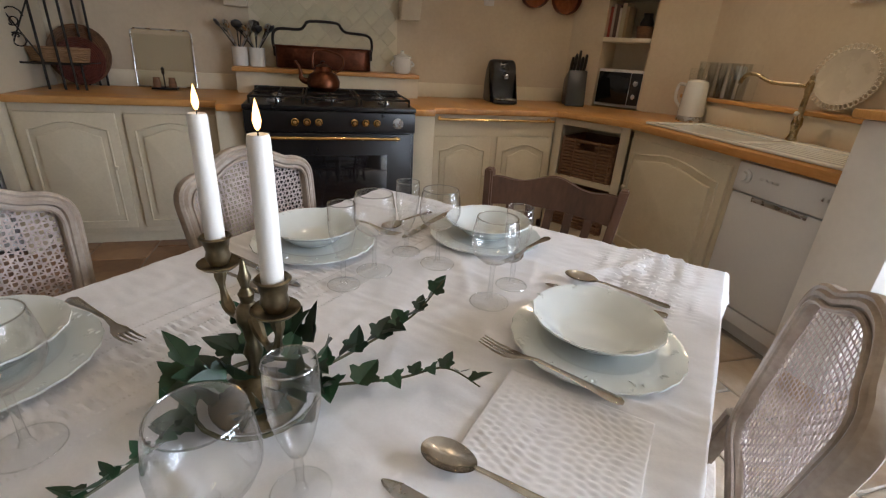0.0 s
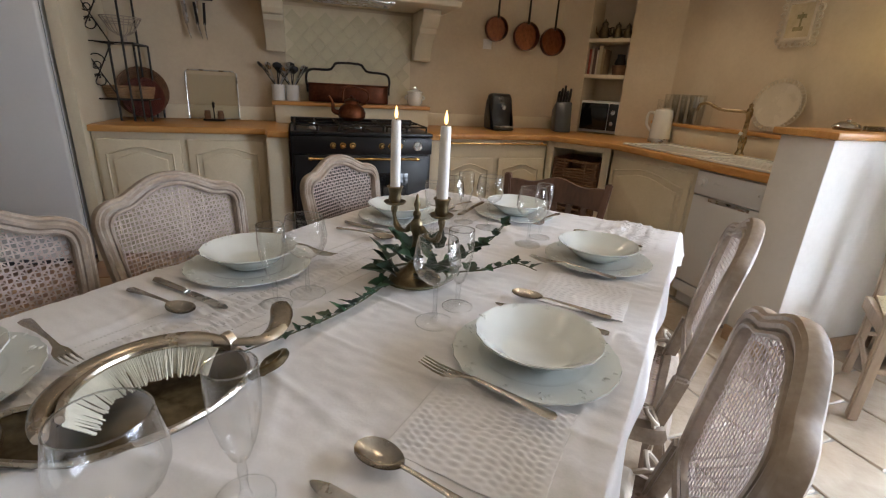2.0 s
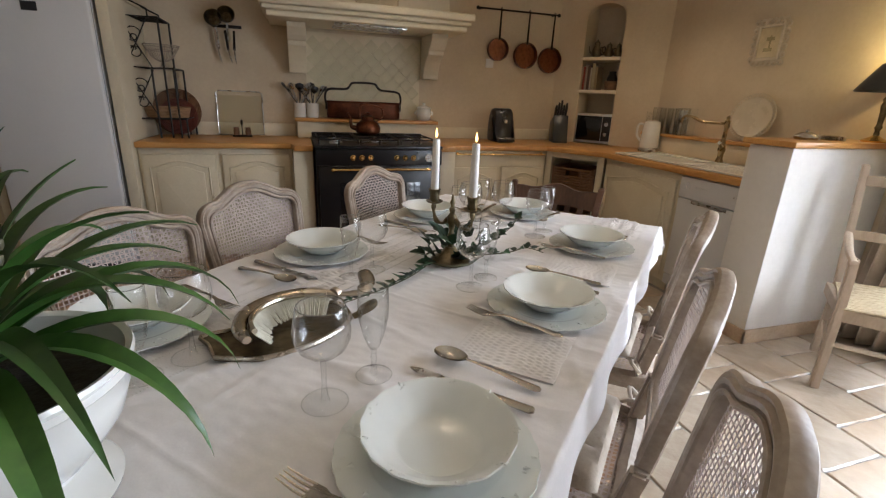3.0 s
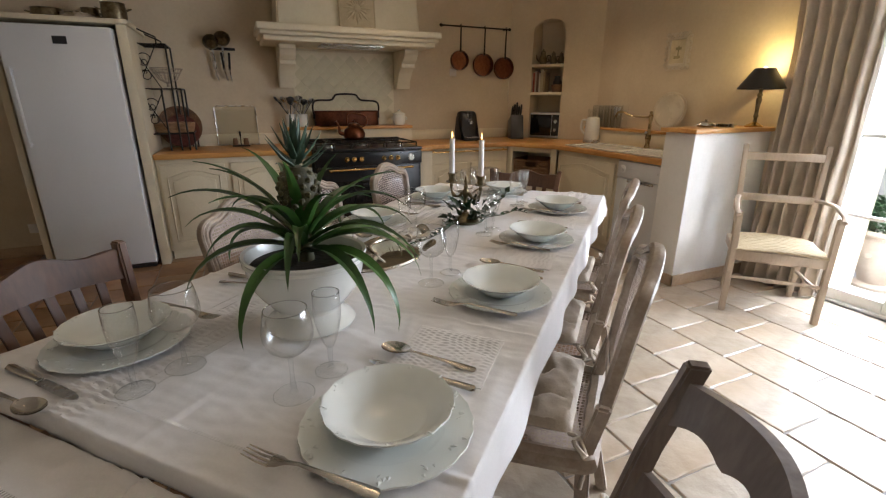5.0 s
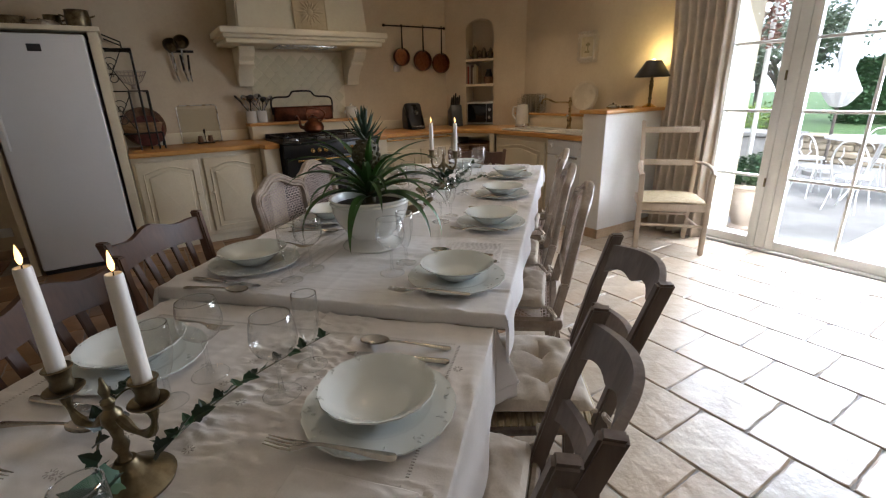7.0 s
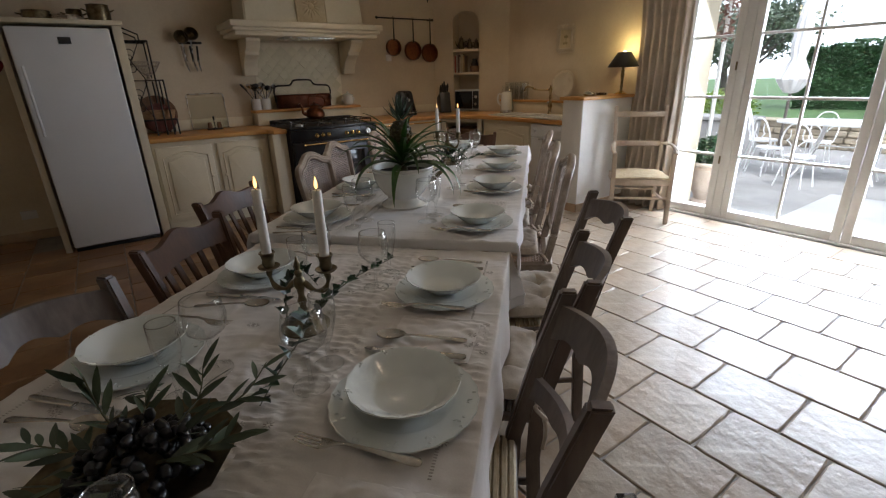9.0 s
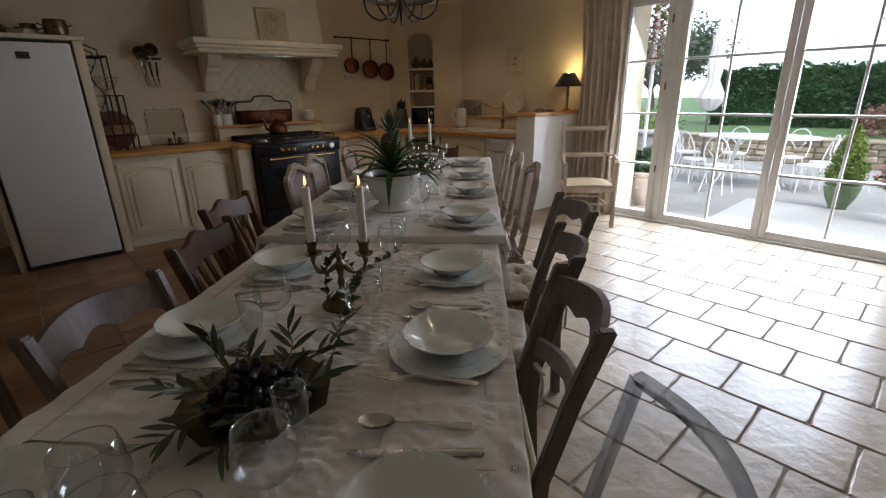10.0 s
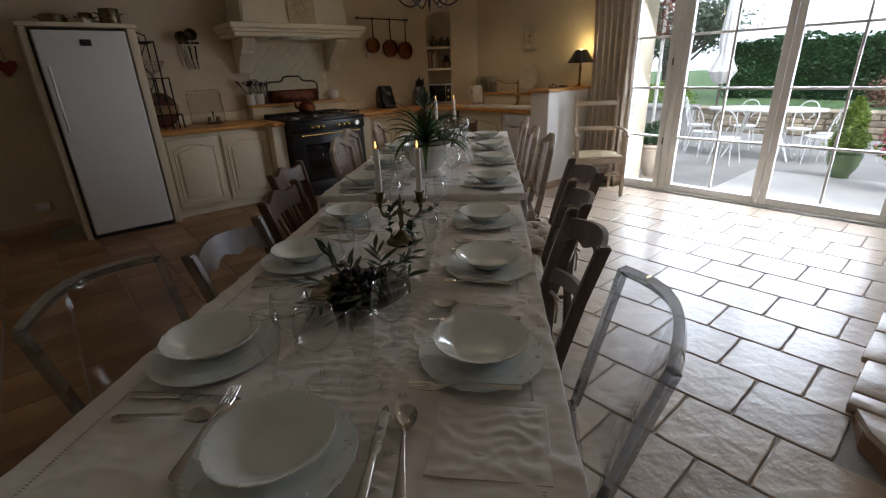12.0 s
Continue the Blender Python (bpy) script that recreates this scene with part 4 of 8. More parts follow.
def chair_cushion(m, label, w=0.39, d=0.35, h=0.065):
    """A tufted square seat pad with corner ties."""
    t = thing("seat_cushion", m, label, "cushion", "seat cushions")
    def place(top):
        def f(u, v):
            x, y = (u - 0.5), (v - 0.5)
            edge = (1 - (2 * abs(x)) ** 6) * (1 - (2 * abs(y)) ** 6)
            puff = h * 0.5 * max(edge, 0) ** 0.4
            for tx in (-0.17, 0.17):
                for ty in (-0.17, 0.17):
                    puff -= 0.030 * math.exp(-((x - tx) ** 2 + (y - ty) ** 2) / 0.0035) * edge
            for q in (-0.17, 0.17):
                puff -= 0.008 * (math.exp(-((x - q) / 0.03) ** 2) + math.exp(-((y - q) / 0.03) ** 2)) * edge
            puff += (0.009 * wool((x, y, 3), 8) + 0.005 * wool((x, y, 7), 19)) * min(1, edge * 3)
            return (x * w * (1 - 0.06 * (0.5 - y)), y * d, h * 0.5 + (puff if top else -h * 0.45 * max(edge, 0) ** 0.3))
        return f
    part("pad", join(sheet(28, 28, place(True)), sheet(14, 14, place(False))), CUSHION, t)
    for s in (-1, 1):
        bow = [(s * w * 0.46, -d * 0.48, 0.03), (s * w * 0.5, -d * 0.56, 0.035), (s * w * 0.55, -d * 0.60, 0.0), (s * w * 0.52, -d * 0.62, -0.05), (s * w * 0.55, -d * 0.60, -0.10)]
        part("tie", join(tube(bent(bow, 12), 0.006, 6), tube(bent([bow[1], (s * w * 0.6, -d * 0.53, 0.05), (s * w * 0.6, -d * 0.62, 0.02), bow[1]], 10), 0.006, 6)), CUSHION, t, "knotted fabric tie")
    return t


def ladder_chair(label, wood, rush, heart=False):
    """A country chair with square raked posts, a scalloped bowed crest and a lower slat."""
    t = thing("ladder_back_chair", pose(0, 0, 0), label, "chair", "chairs round the tables")
    for s in (-1, 1):
        part("back_post", square_post([(s * 0.175, -0.20, 0.0), (s * 0.178, -0.185, 0.30), (s * 0.182, -0.19, 0.46), (s * 0.190, -0.248, 0.69), (s * 0.196, -0.305, 0.868)], 0.030, 0.040), wood, t)
        part("front_leg", square_post([(s * 0.205, 0.20, 0.0), (s * 0.208, 0.20, 0.45)], 0.038, 0.038), wood, t)
        part("side_stretcher", tube([(s * 0.178, -0.18, 0.20), (s * 0.205, 0.20, 0.20)], 0.011, 8), wood, t)
    part("front_stretcher", tube([(-0.205, 0.20, 0.26), (0.205, 0.20, 0.26)], 0.011, 8), wood, t)
    def slat(z0, z1, lean, rise, wave, hole):
        bm = bmesh.new()
        n = 26
        rows = []
        for i in range(n + 1):
            f = i / n
            x = -0.188 + 0.376 * f
            bow = -0.055 * math.sin(math.pi * f)
            low = z0 + wave * abs(math.sin(3 * math.pi * f)) * 0.5 + 0.025 * math.sin(math.pi * f)
            high = z1 + rise * math.sin(math.pi * f)
            y0, y1 = lean(low) + bow, lean(high) + bow
            rows.append([bm.verts.new(p) for p in ((x, y0 - 0.009, low), (x, y1 - 0.009, high), (x, y1 + 0.009, high), (x, y0 + 0.009, low))])
        for k, (a, b) in enumerate(zip(rows, rows[1:])):
            for i in range(4):
                bm.faces.new((a[i], a[(i + 1) % 4], b[(i + 1) % 4], b[i]))
        bm.faces.new(rows[0][::-1])
        bm.faces.new(rows[-1])
        bmesh.ops.recalc_face_normals(bm, faces=bm.faces[:])
        return bm
    def lean(z):
        return -0.19 - (z - 0.46) * 0.281
    crest = part("crest_slat", slat(0.740, 0.835, lean, 0.022, 0.045, heart), wood, t)
    part("lower_slat", slat(0.575, 0.64, lean, 0.012, 0.02, False), wood, t)
    if heart:
        c = Vector((0, lean(0.805) - 0.055 - 0.0105, 0.808))
        hrt = [c + Vector((0.022 * math.sin(a) ** 3 * 1.1, 0, 0.018 * math.cos(a) - 0.007 * math.cos(2 * a) - 0.003 * math.cos(3 * a))) for a in (2 * math.pi * i / 20 for i in range(20))]
        part("heart_cutout", tube(hrt, 0.004, 6, closed=True), wood, crest, "carved heart in the crest")
    rows = []
    for k in range(22):
        f = k / 21
        y = -0.185 + 0.385 * f
        w = 0.18 + 0.028 * f
        rows.append(tube([(-w, y, 0.445), (-w * 0.5, y, 0.456 + 0.002 * (k % 2)), (0, y, 0.452), (w * 0.5, y, 0.456 + 0.002 * (k % 2)), (w, y, 0.445)], 0.0100, 6, 0.8))
    part("rush_seat", join(*rows), rush, t, "woven rush seat")["kind"] = "stuff"
    part("seat_frame", join(tube([(-0.205, 0.2, 0.435), (0.205, 0.2, 0.435)], 0.014, 8), tube([(-0.18, -0.185, 0.435), (0.18, -0.185, 0.435)], 0.014, 8), tube([(-0.18, -0.185, 0.435), (-0.207, 0.2, 0.435)], 0.014, 8), tube([(0.18, -0.185, 0.435), (0.207, 0.2, 0.435)], 0.014, 8)), wood, t)
    return t


def slat_chair(label, wood):
    """A brown kitchen chair: raked posts, wavy crest rail and upright slats."""
    t = thing("slat_back_chair", pose(0, 0, 0), label, "chair", "chairs round the tables")
    def lean(z):
        return -0.19 - (z - 0.45) * 0.24
    for s in (-1, 1):
        part("back_post", square_post([(s * 0.175, -0.22, 0.0), (s * 0.178, -0.19, 0.28), (s * 0.180, -0.19, 0.45), (s * 0.196, lean(0.70), 0.70), (s * 0.215, lean(0.875), 0.875)], 0.028, 0.040), wood, t)
        part("front_leg", square_post([(s * 0.20, 0.195, 0.0), (s * 0.20, 0.195, 0.435)], 0.038, 0.038), wood, t)
        part("side_stretcher", tube([(s * 0.178, -0.19, 0.18), (s * 0.20, 0.19, 0.18)], 0.011, 8), wood, t)
    n = 24
    bm = bmesh.new()
    rows = []
    for i in range(n + 1):
        f = i / n
        x = -0.205 + 0.41 * f
        top = 0.842 + 0.022 * math.sin(math.pi * f) + 0.010 * math.cos(4 * math.pi * f)
        low = 0.762 + 0.012 * math.sin(math.pi * f)
        bow = -0.03 * math.sin(math.pi * f)
        rows.append([bm.verts.new(p) for p in ((x, lean(low) + bow - 0.010, low), (x, lean(top) + bow - 0.010, top), (x, lean(top) + bow + 0.010, top), (x, lean(low) + bow + 0.010, low))])
    for a, b in zip(rows, rows[1:]):
        for i in range(4):
            bm.faces.new((a[i], a[(i + 1) % 4], b[(i + 1) % 4], b[i]))
    bm.faces.new(rows[0][::-1])
    bm.faces.new(rows[-1])
    bmesh.ops.recalc_face_normals(bm, faces=bm.faces[:])
    part("crest_rail", bm, wood, t)
    for k in range(5):
        f = (k + 0.5) / 5
        x, bow = -0.13 + 0.26 * k / 4, -0.03 * math.sin(math.pi * (0.18 + 0.64 * k / 4))
        part("slat", square_post([(x * 0.85, lean(0.53), 0.53), (x, lean(0.772) + bow, 0.772)], 0.026, 0.010), wood, t)
    part("lower_rail", box(-0.185, 0.185, lean(0.52) - 0.010, lean(0.52) + 0.012, 0.50, 0.545, 0.004), wood, t)
    part("seat", box(-0.205, 0.205, -0.20, 0.215, 0.435, 0.462, 0.010, 3), wood, t)
    part("front_stretcher", tube([(-0.20, 0.195, 0.24), (0.20, 0.195, 0.24)], 0.011, 8), wood, t)
    return t


def ghost_chair(label):
    """A clear moulded chair: bowed back with a curved top, shell seat, four legs."""
    t = thing("transparent_chair", pose(0, 0, 0), label, "chair", "chairs round the tables")
    def back(u, v):
        x = (u - 0.5) * (0.36 + 0.06 * v)
        z = 0.47 + v * (0.40 + 0.022 * math.sin(math.pi * u))
        return (x, -0.19 - 0.24 * (z - 0.46) - 0.05 * math.sin(math.pi * u), z)
    rim = [Vector(back(0, v / 10)) for v in range(11)] + [Vector(back(0.5 - 0.5 * math.cos(math.pi * u / 28), 1)) for u in range(1, 29)] + [Vector(back(1, 1 - v / 10)) for v in range(1, 11)]
    shell = join(sheet(16, 12, back), moved(sheet(16, 12, back), pose(0, 0.008, 0)))
    b = part("back", shell, GHOST, t)
    part("rim", tube(rim, 0.014, 4), GHOST_RIM, b)
    def seat(u, v):
        x, y = (u - 0.5) * 0.43, -0.19 + v * 0.40
        return (x, y, 0.455 - 0.012 * math.sin(math.pi * u) * math.sin(math.pi * v))
    part("seat", join(sheet(12, 12, seat), moved(sheet(12, 12, seat), pose(0, 0, -0.012)), tube([(-0.21, -0.19, 0.45), (0.21, -0.19, 0.45), (0.215, 0.21, 0.45), (-0.215, 0.21, 0.45)], 0.012, 8, closed=True)), GHOST, t)
    for sx in (-1, 1):
        for y0, y1 in ((0.19, 0.20), (-0.18, -0.23)):
            part("leg", tube(bent([(sx * 0.195, y0, 0.44), (sx * 0.20, (y0 + y1) / 2, 0.22), (sx * 0.205, y1, 0.0)], 8), [0.022, 0.021, 0.020, 0.019, 0.018, 0.017, 0.016, 0.015, 0.014], 8), GHOST_RIM, t)
    return t


def seat_at(a, b, turn):
    return TABLE @ pose(a, b, 0, 0, 0, turn)


caner = cane_chair("patinated cream cane-back chair drawn up to the table")
RIGHT_CANE = ((-0.185, 0.933, 90), (-0.163, 0.318, 91), (-0.112, -0.150, 91))
caner.matrix_world = seat_at(*RIGHT_CANE[0])
for a, b, r in RIGHT_CANE[1:] + ((-0.890, 0.975, -88), (-0.975, 0.385, -88), (-0.910, -0.09, -90)):
    copy_thing(caner, seat_at(a, b, r))
for a, b, r in RIGHT_CANE:
    chair_cushion(seat_at(a, b, r) @ pose(0, 0.005, 0.462), "tufted beige velvet pad tied on a cane chair")
rusher = ladder_chair("weathered grey oak chair with a scalloped crest", DARKGREYWOOD, RUSH)
rusher.matrix_world = seat_at(0.006, -0.779, 99.7)
copy_thing(rusher, seat_at(-0.183, -1.738, 93.3))
copy_thing(rusher, seat_at(-0.775, -1.806, -93))
tagged(ladder_chair("weathered grey oak chair with a heart in the crest", DARKGREYWOOD, DARKRUSH, True)).matrix_world = seat_at(-0.127, -1.262, 88)
chair_cushion(seat_at(0.006, -0.779, 99.7) @ pose(0, 0.0, 0.462), "tufted beige velvet pad tied on an oak chair")
chair_cushion(seat_at(-0.127, -1.262, 88) @ pose(0, 0.0, 0.462), "tufted grey-beige pad tied on an oak chair")
browner = slat_chair("walnut-brown wooden chair with upright slats", BROWNWOOD)
browner.matrix_world = seat_at(-1.046, -0.677, -88)
for a, b, r in ((-0.851, -1.194, -85), (-0.508, 1.30, 185)):
    copy_thing(browner, seat_at(a, b, r))
clear = ghost_chair("clear transparent moulded plastic chair")
clear.matrix_world = seat_at(-0.163, -2.275, 86)
copy_thing(clear, seat_at(-0.888, -2.225, -92))

# ---- place settings ----
def relief_plate(r, h, well, lobes, label, name, group, rim_at):
    """A porcelain plate with a scalloped rim and raised sprigs on it."""
    t = thing(name, pose(0, 0, 0), label, "plate", group)
    prof = [(0, 0.004), (well * 0.6, 0.004), (well * 0.62, 0.0), (well * 0.70, 0.0), (well * 0.72, 0.004), (well, 0.006 + h * 0.1), (rim_at, h * 0.72), (r * 0.97, h * 0.97), (r, h), (r * 0.995, h + 0.0025),
            (r * 0.95, h + 0.001), (rim_at, h * 0.72 + 0.004), (well, 0.011 + h * 0.1), (well * 0.85, 0.008), (0, 0.008)]
    part("body", lathe(prof, lobes * 6, 0.007, lobes, 7, 10), PORCELAIN, t)
    sprigs = []
    rnd = random.Random(lobes)
    for k in range(lobes // 2):
        a0 = 2 * math.pi * k / (lobes // 2)
        for i in range(4):
            a, q = a0 + rnd.uniform(-0.12, 0.12), rim_at + (r - rim_at) * rnd.uniform(0.35, 0.8)
            z = h * (0.72 + 0.26 * (q - rim_at) / (r - rim_at)) + 0.0050
            a2 = a + rnd.uniform(-0.10, 0.10)
            sprigs.append(tube([(q * math.cos(a), q * math.sin(a), z), ((q + 0.004) * math.cos((a + a2) / 2), (q + 0.004) * math.sin((a + a2) / 2), z + 0.0012), ((q + 0.001) * math.cos(a2), (q + 0.001) * math.sin(a2), z)], [0.0008, 0.0045, 0.0008], 6, 0.22))
    part("relief", join(*sprigs), PORCELAIN, t, "raised sprig decoration on the rim")["kind"] = "stuff"
    return t


def flat_bar(rows, thick):
    """A flattened bar through (y, z, half width), with rounded section."""
    bm = bmesh.new()
    rings = []
    for y, z, w in rows:
        rings.append([bm.verts.new((w * math.cos(a), y, z + thick * math.sin(a))) for a in (2 * math.pi * k / 10 for k in range(10))])
    for a, b in zip(rings, rings[1:]):
        for k in range(10):
            bm.faces.new((a[k], a[(k + 1) % 10], b[(k + 1) % 10], b[k]))
    bm.faces.new(rings[0][::-1])
    bm.faces.new(rings[-1])
    bmesh.ops.recalc_face_normals(bm, faces=bm.faces[:])
    return bm


HANDLE = [(-0.105, 0.0035, 0.004), (-0.10, 0.004, 0.0095), (-0.085, 0.0045, 0.0098), (-0.03, 0.010, 0.0050), (0.02, 0.013, 0.0034)]


def table_fork():
    t = thing("fork", pose(0, 0, 0), "silver table fork lying on the cloth", "fork", "table cutlery")
    part("handle", flat_bar(HANDLE + [(0.040, 0.009, 0.005), (0.052, 0.006, 0.011), (0.066, 0.004, 0.0125), (0.068, 0.004, 0.0125)], 0.0017), SILVER, t)
    for x in (-0.0105, -0.0035, 0.0035, 0.0105):
        part("tine", tube([(x, 0.064, 0.004), (x * 0.97, 0.085, 0.005), (x * 0.9, 0.112, 0.010)], [0.0021, 0.0019, 0.0008], 6), SILVER, t)
    return t


def table_spoon():
    t = thing("spoon", pose(0, 0, 0), "silver soup spoon lying on the cloth", "spoon", "table cutlery")
    part("handle", flat_bar(HANDLE + [(0.038, 0.013, 0.0036)], 0.0018), SILVER, t)
    def bowl(lift):
        def f(u, v):
            a, q = 2 * math.pi * u, v
            w = 0.0215 * (1 + 0.10 * math.sin(a))
            return (w * q * math.cos(a), 0.070 + 0.034 * q * math.sin(a), 0.003 + 0.0105 * q ** 2.2 + lift)
        return f
    part("bowl", join(sheet(24, 6, bowl(0.0)), sheet(24, 6, bowl(0.0014))), SILVER, t)
    return t


def table_knife():
    t = thing("knife", pose(0, 0, 0), "silver table knife lying on the cloth", "knife", "table cutlery")
    part("handle", flat_bar([(-0.115, 0.006, 0.004), (-0.11, 0.006, 0.0095), (-0.06, 0.006, 0.0085), (-0.015, 0.006, 0.0065), (-0.005, 0.006, 0.0075)], 0.004), SILVER, t)
    part("blade", flat_bar([(-0.006, 0.005, 0.0065), (0.0, 0.004, 0.0095), (0.06, 0.0035, 0.0105), (0.095, 0.003, 0.0095), (0.11, 0.003, 0.0055), (0.116, 0.003, 0.0015)], 0.0011), STEEL, t)
    return t


def goblet(name, prof, label, cat):
    t = thing(name, pose(0, 0, 0), label, cat, "table glasses")
    bowl, stem, foot = prof
    b = part("bowl", lathe(bowl, 40), GLASS, t)
    r, z = bowl[-2]
    part("lip", tube([(r * math.cos(a), r * math.sin(a), z) for a in (2 * math.pi * i / 40 for i in range(40))], 0.0009, 6, closed=True), GLASS_LIP, b)
    part("stem", lathe(stem, 16), GLASS, t)
    f = part("foot", lathe(foot, 40), GLASS_FOOT, t)
    part("foot_edge", tube([(foot[2][0] * math.cos(a), foot[2][0] * math.sin(a), 0.0013) for a in (2 * math.pi * i / 40 for i in range(40))], 0.0009, 6, closed=True), GLASS, f)
    return t


WINE = ([(0, 0.072), (0.006, 0.0725), (0.020, 0.078), (0.034, 0.090), (0.0405, 0.105), (0.041, 0.118), (0.037, 0.142), (0.0345, 0.152), (0.0338, 0.1530), (0.0330, 0.1520)],
        [(0.006, 0.0718), (0.0042, 0.064), (0.0036, 0.035), (0.005, 0.010), (0.008, 0.005)],
        [(0, 0.0), (0.033, 0.0), (0.034, 0.0012), (0.033, 0.0022), (0.012, 0.0048), (0, 0.006)])
FLUTE = ([(0, 0.052), (0.005, 0.0525), (0.010, 0.058), (0.018, 0.080), (0.0245, 0.110), (0.0262, 0.135), (0.0252, 0.165), (0.0246, 0.166), (0.0238, 0.165)],
         [(0.005, 0.0518), (0.0045, 0.045), (0.0055, 0.036), (0.0042, 0.025), (0.005, 0.010), (0.008, 0.005)],
         [(0, 0.0), (0.030, 0.0), (0.031, 0.0012), (0.030, 0.0022), (0.012, 0.0048), (0, 0.006)])

kit = {
    "charger": relief_plate(0.138, 0.014, 0.092, 24, "white porcelain charger plate with relief rim", "charger_plate", "charger plates", 0.096),
    "soup": relief_plate(0.1043, 0.042, 0.062, 18, "white porcelain soup plate on a charger", "soup_plate", "soup plates", 0.087),
    "fork": table_fork(), "spoon": table_spoon(), "knife": table_knife(),
    "wine": goblet("wine_glass", [[(r * 1.06, z * 1.10) for r, z in p] for p in WINE], "empty clear balloon wine glass", "wine glass"),
    "flute": goblet("champagne_flute", FLUTE, "empty clear tall stemmed flute", "flute glass"),
}
lay = random.Random(11)
used = set()


def place(key, m):
    if key in used:
        return copy_thing(kit[key], m)
    used.add(key)
    kit[key].matrix_world = m
    return kit[key]


def cover(a, b, z, turn, glasses=True):
    """One cover: plates, cutlery and two glasses; the diner faces the local +y."""
    m = TABLE @ pose(a, b, z + 0.004, 0, 0, turn)
    j = lambda s: lay.uniform(-s, s)
    place("charger", m @ pose(0, 0, 0, 0, 0, lay.uniform(0, 90)))
    place("soup", m @ pose(j(0.004), j(0.004), 0.0105, 0, 0, lay.uniform(0, 90)))
    place("fork", m @ pose(-0.138 + j(0.008), 0.030 + j(0.010), 0.0165, 0, 0, j(5)))
    place("knife", m @ pose(0.158 + j(0.006), 0.022 + j(0.010), 0.001, 0, 0, j(4)))
    place("spoon", m @ pose(0.215 + j(0.006), 0.020 + j(0.012), 0.001, 0, 0, j(5) + 3))
    if glasses:
        place("wine", m @ pose(0.012 + j(0.010), 0.200 + j(0.008), 0.0005, 0, 0, lay.uniform(0, 90)))
        place("flute", m @ pose(0.100 + j(0.008), 0.190 + j(0.008), 0.0005, 0, 0, lay.uniform(0, 90)))


for a, b in ((-0.203, 0.873), (-0.188, 0.317), (-0.170, -0.227), (-0.186, -0.812)):
    cover(a, b, T1[4], 90)
for a, b in ((-0.852, 0.881), (-0.879, 0.305), (-0.862, -0.240), (-0.851, -0.801)):
    cover(a, b, T1[4], -90)
cover(-0.560, 1.175, T1[4], 180)
for a, b in ((-0.212, -1.357), (-0.198, -1.832), (-0.213, -2.316)):
    cover(a, b, T2[4], 90)
for a, b in ((-0.792, -1.314), (-0.824, -1.779), (-0.823, -2.328)):
    cover(a, b, T2[4], -90)
cover(-0.550, -2.623, T2[4], 0)


def napkin(a, b, z, wa, wb, turn, label, linen, amp, freq, seed):
    def f(u, v):
        x, y = (u - 0.5) * wa, (v - 0.5) * wb
        edge = min(1, 12 * min(u, 1 - u, v, 1 - v))
        h = 0.004 + edge * amp * (0.5 + 0.5 * math.sin(y * freq + 5 * wool((x * 9, y * 5, seed), 2)) * math.sin(x * freq * 0.35 + 4 * wool((x * 6, y * 9, seed + 2), 2)))
        return (x + 0.002 * wool((x, y, seed), 20), y + 0.002 * wool((y, x, seed), 20), h + edge * 0.0012 * wool((x, y, seed), 60))
    ob = part("napkin", sheet(110, 110, f), linen)
    ob.matrix_world = TABLE @ pose(a, b, z + 0.001, 0, 0, turn)
    ob.modifiers.new("thickness", "SOLIDIFY").thickness = 0.002
    return tagged(ob, label, "napkin", "napkins")


for b, k in ((0.64, 1), (0.115, 2), (-0.56, 3)):
    napkin(-0.185, b, T1[4], 0.20, 0.19, 2, "smocked white linen napkin laid between plates", LINEN, 0.0026, 560, k)
for b, k in ((-1.60, 4), (-2.10, 5), (-2.56, 6)):
    napkin(-0.195, b, T2[4], 0.20, 0.17, -3, "embroidered ivory linen napkin laid between plates", LINEN_OLD, 0.0040, 150, k)

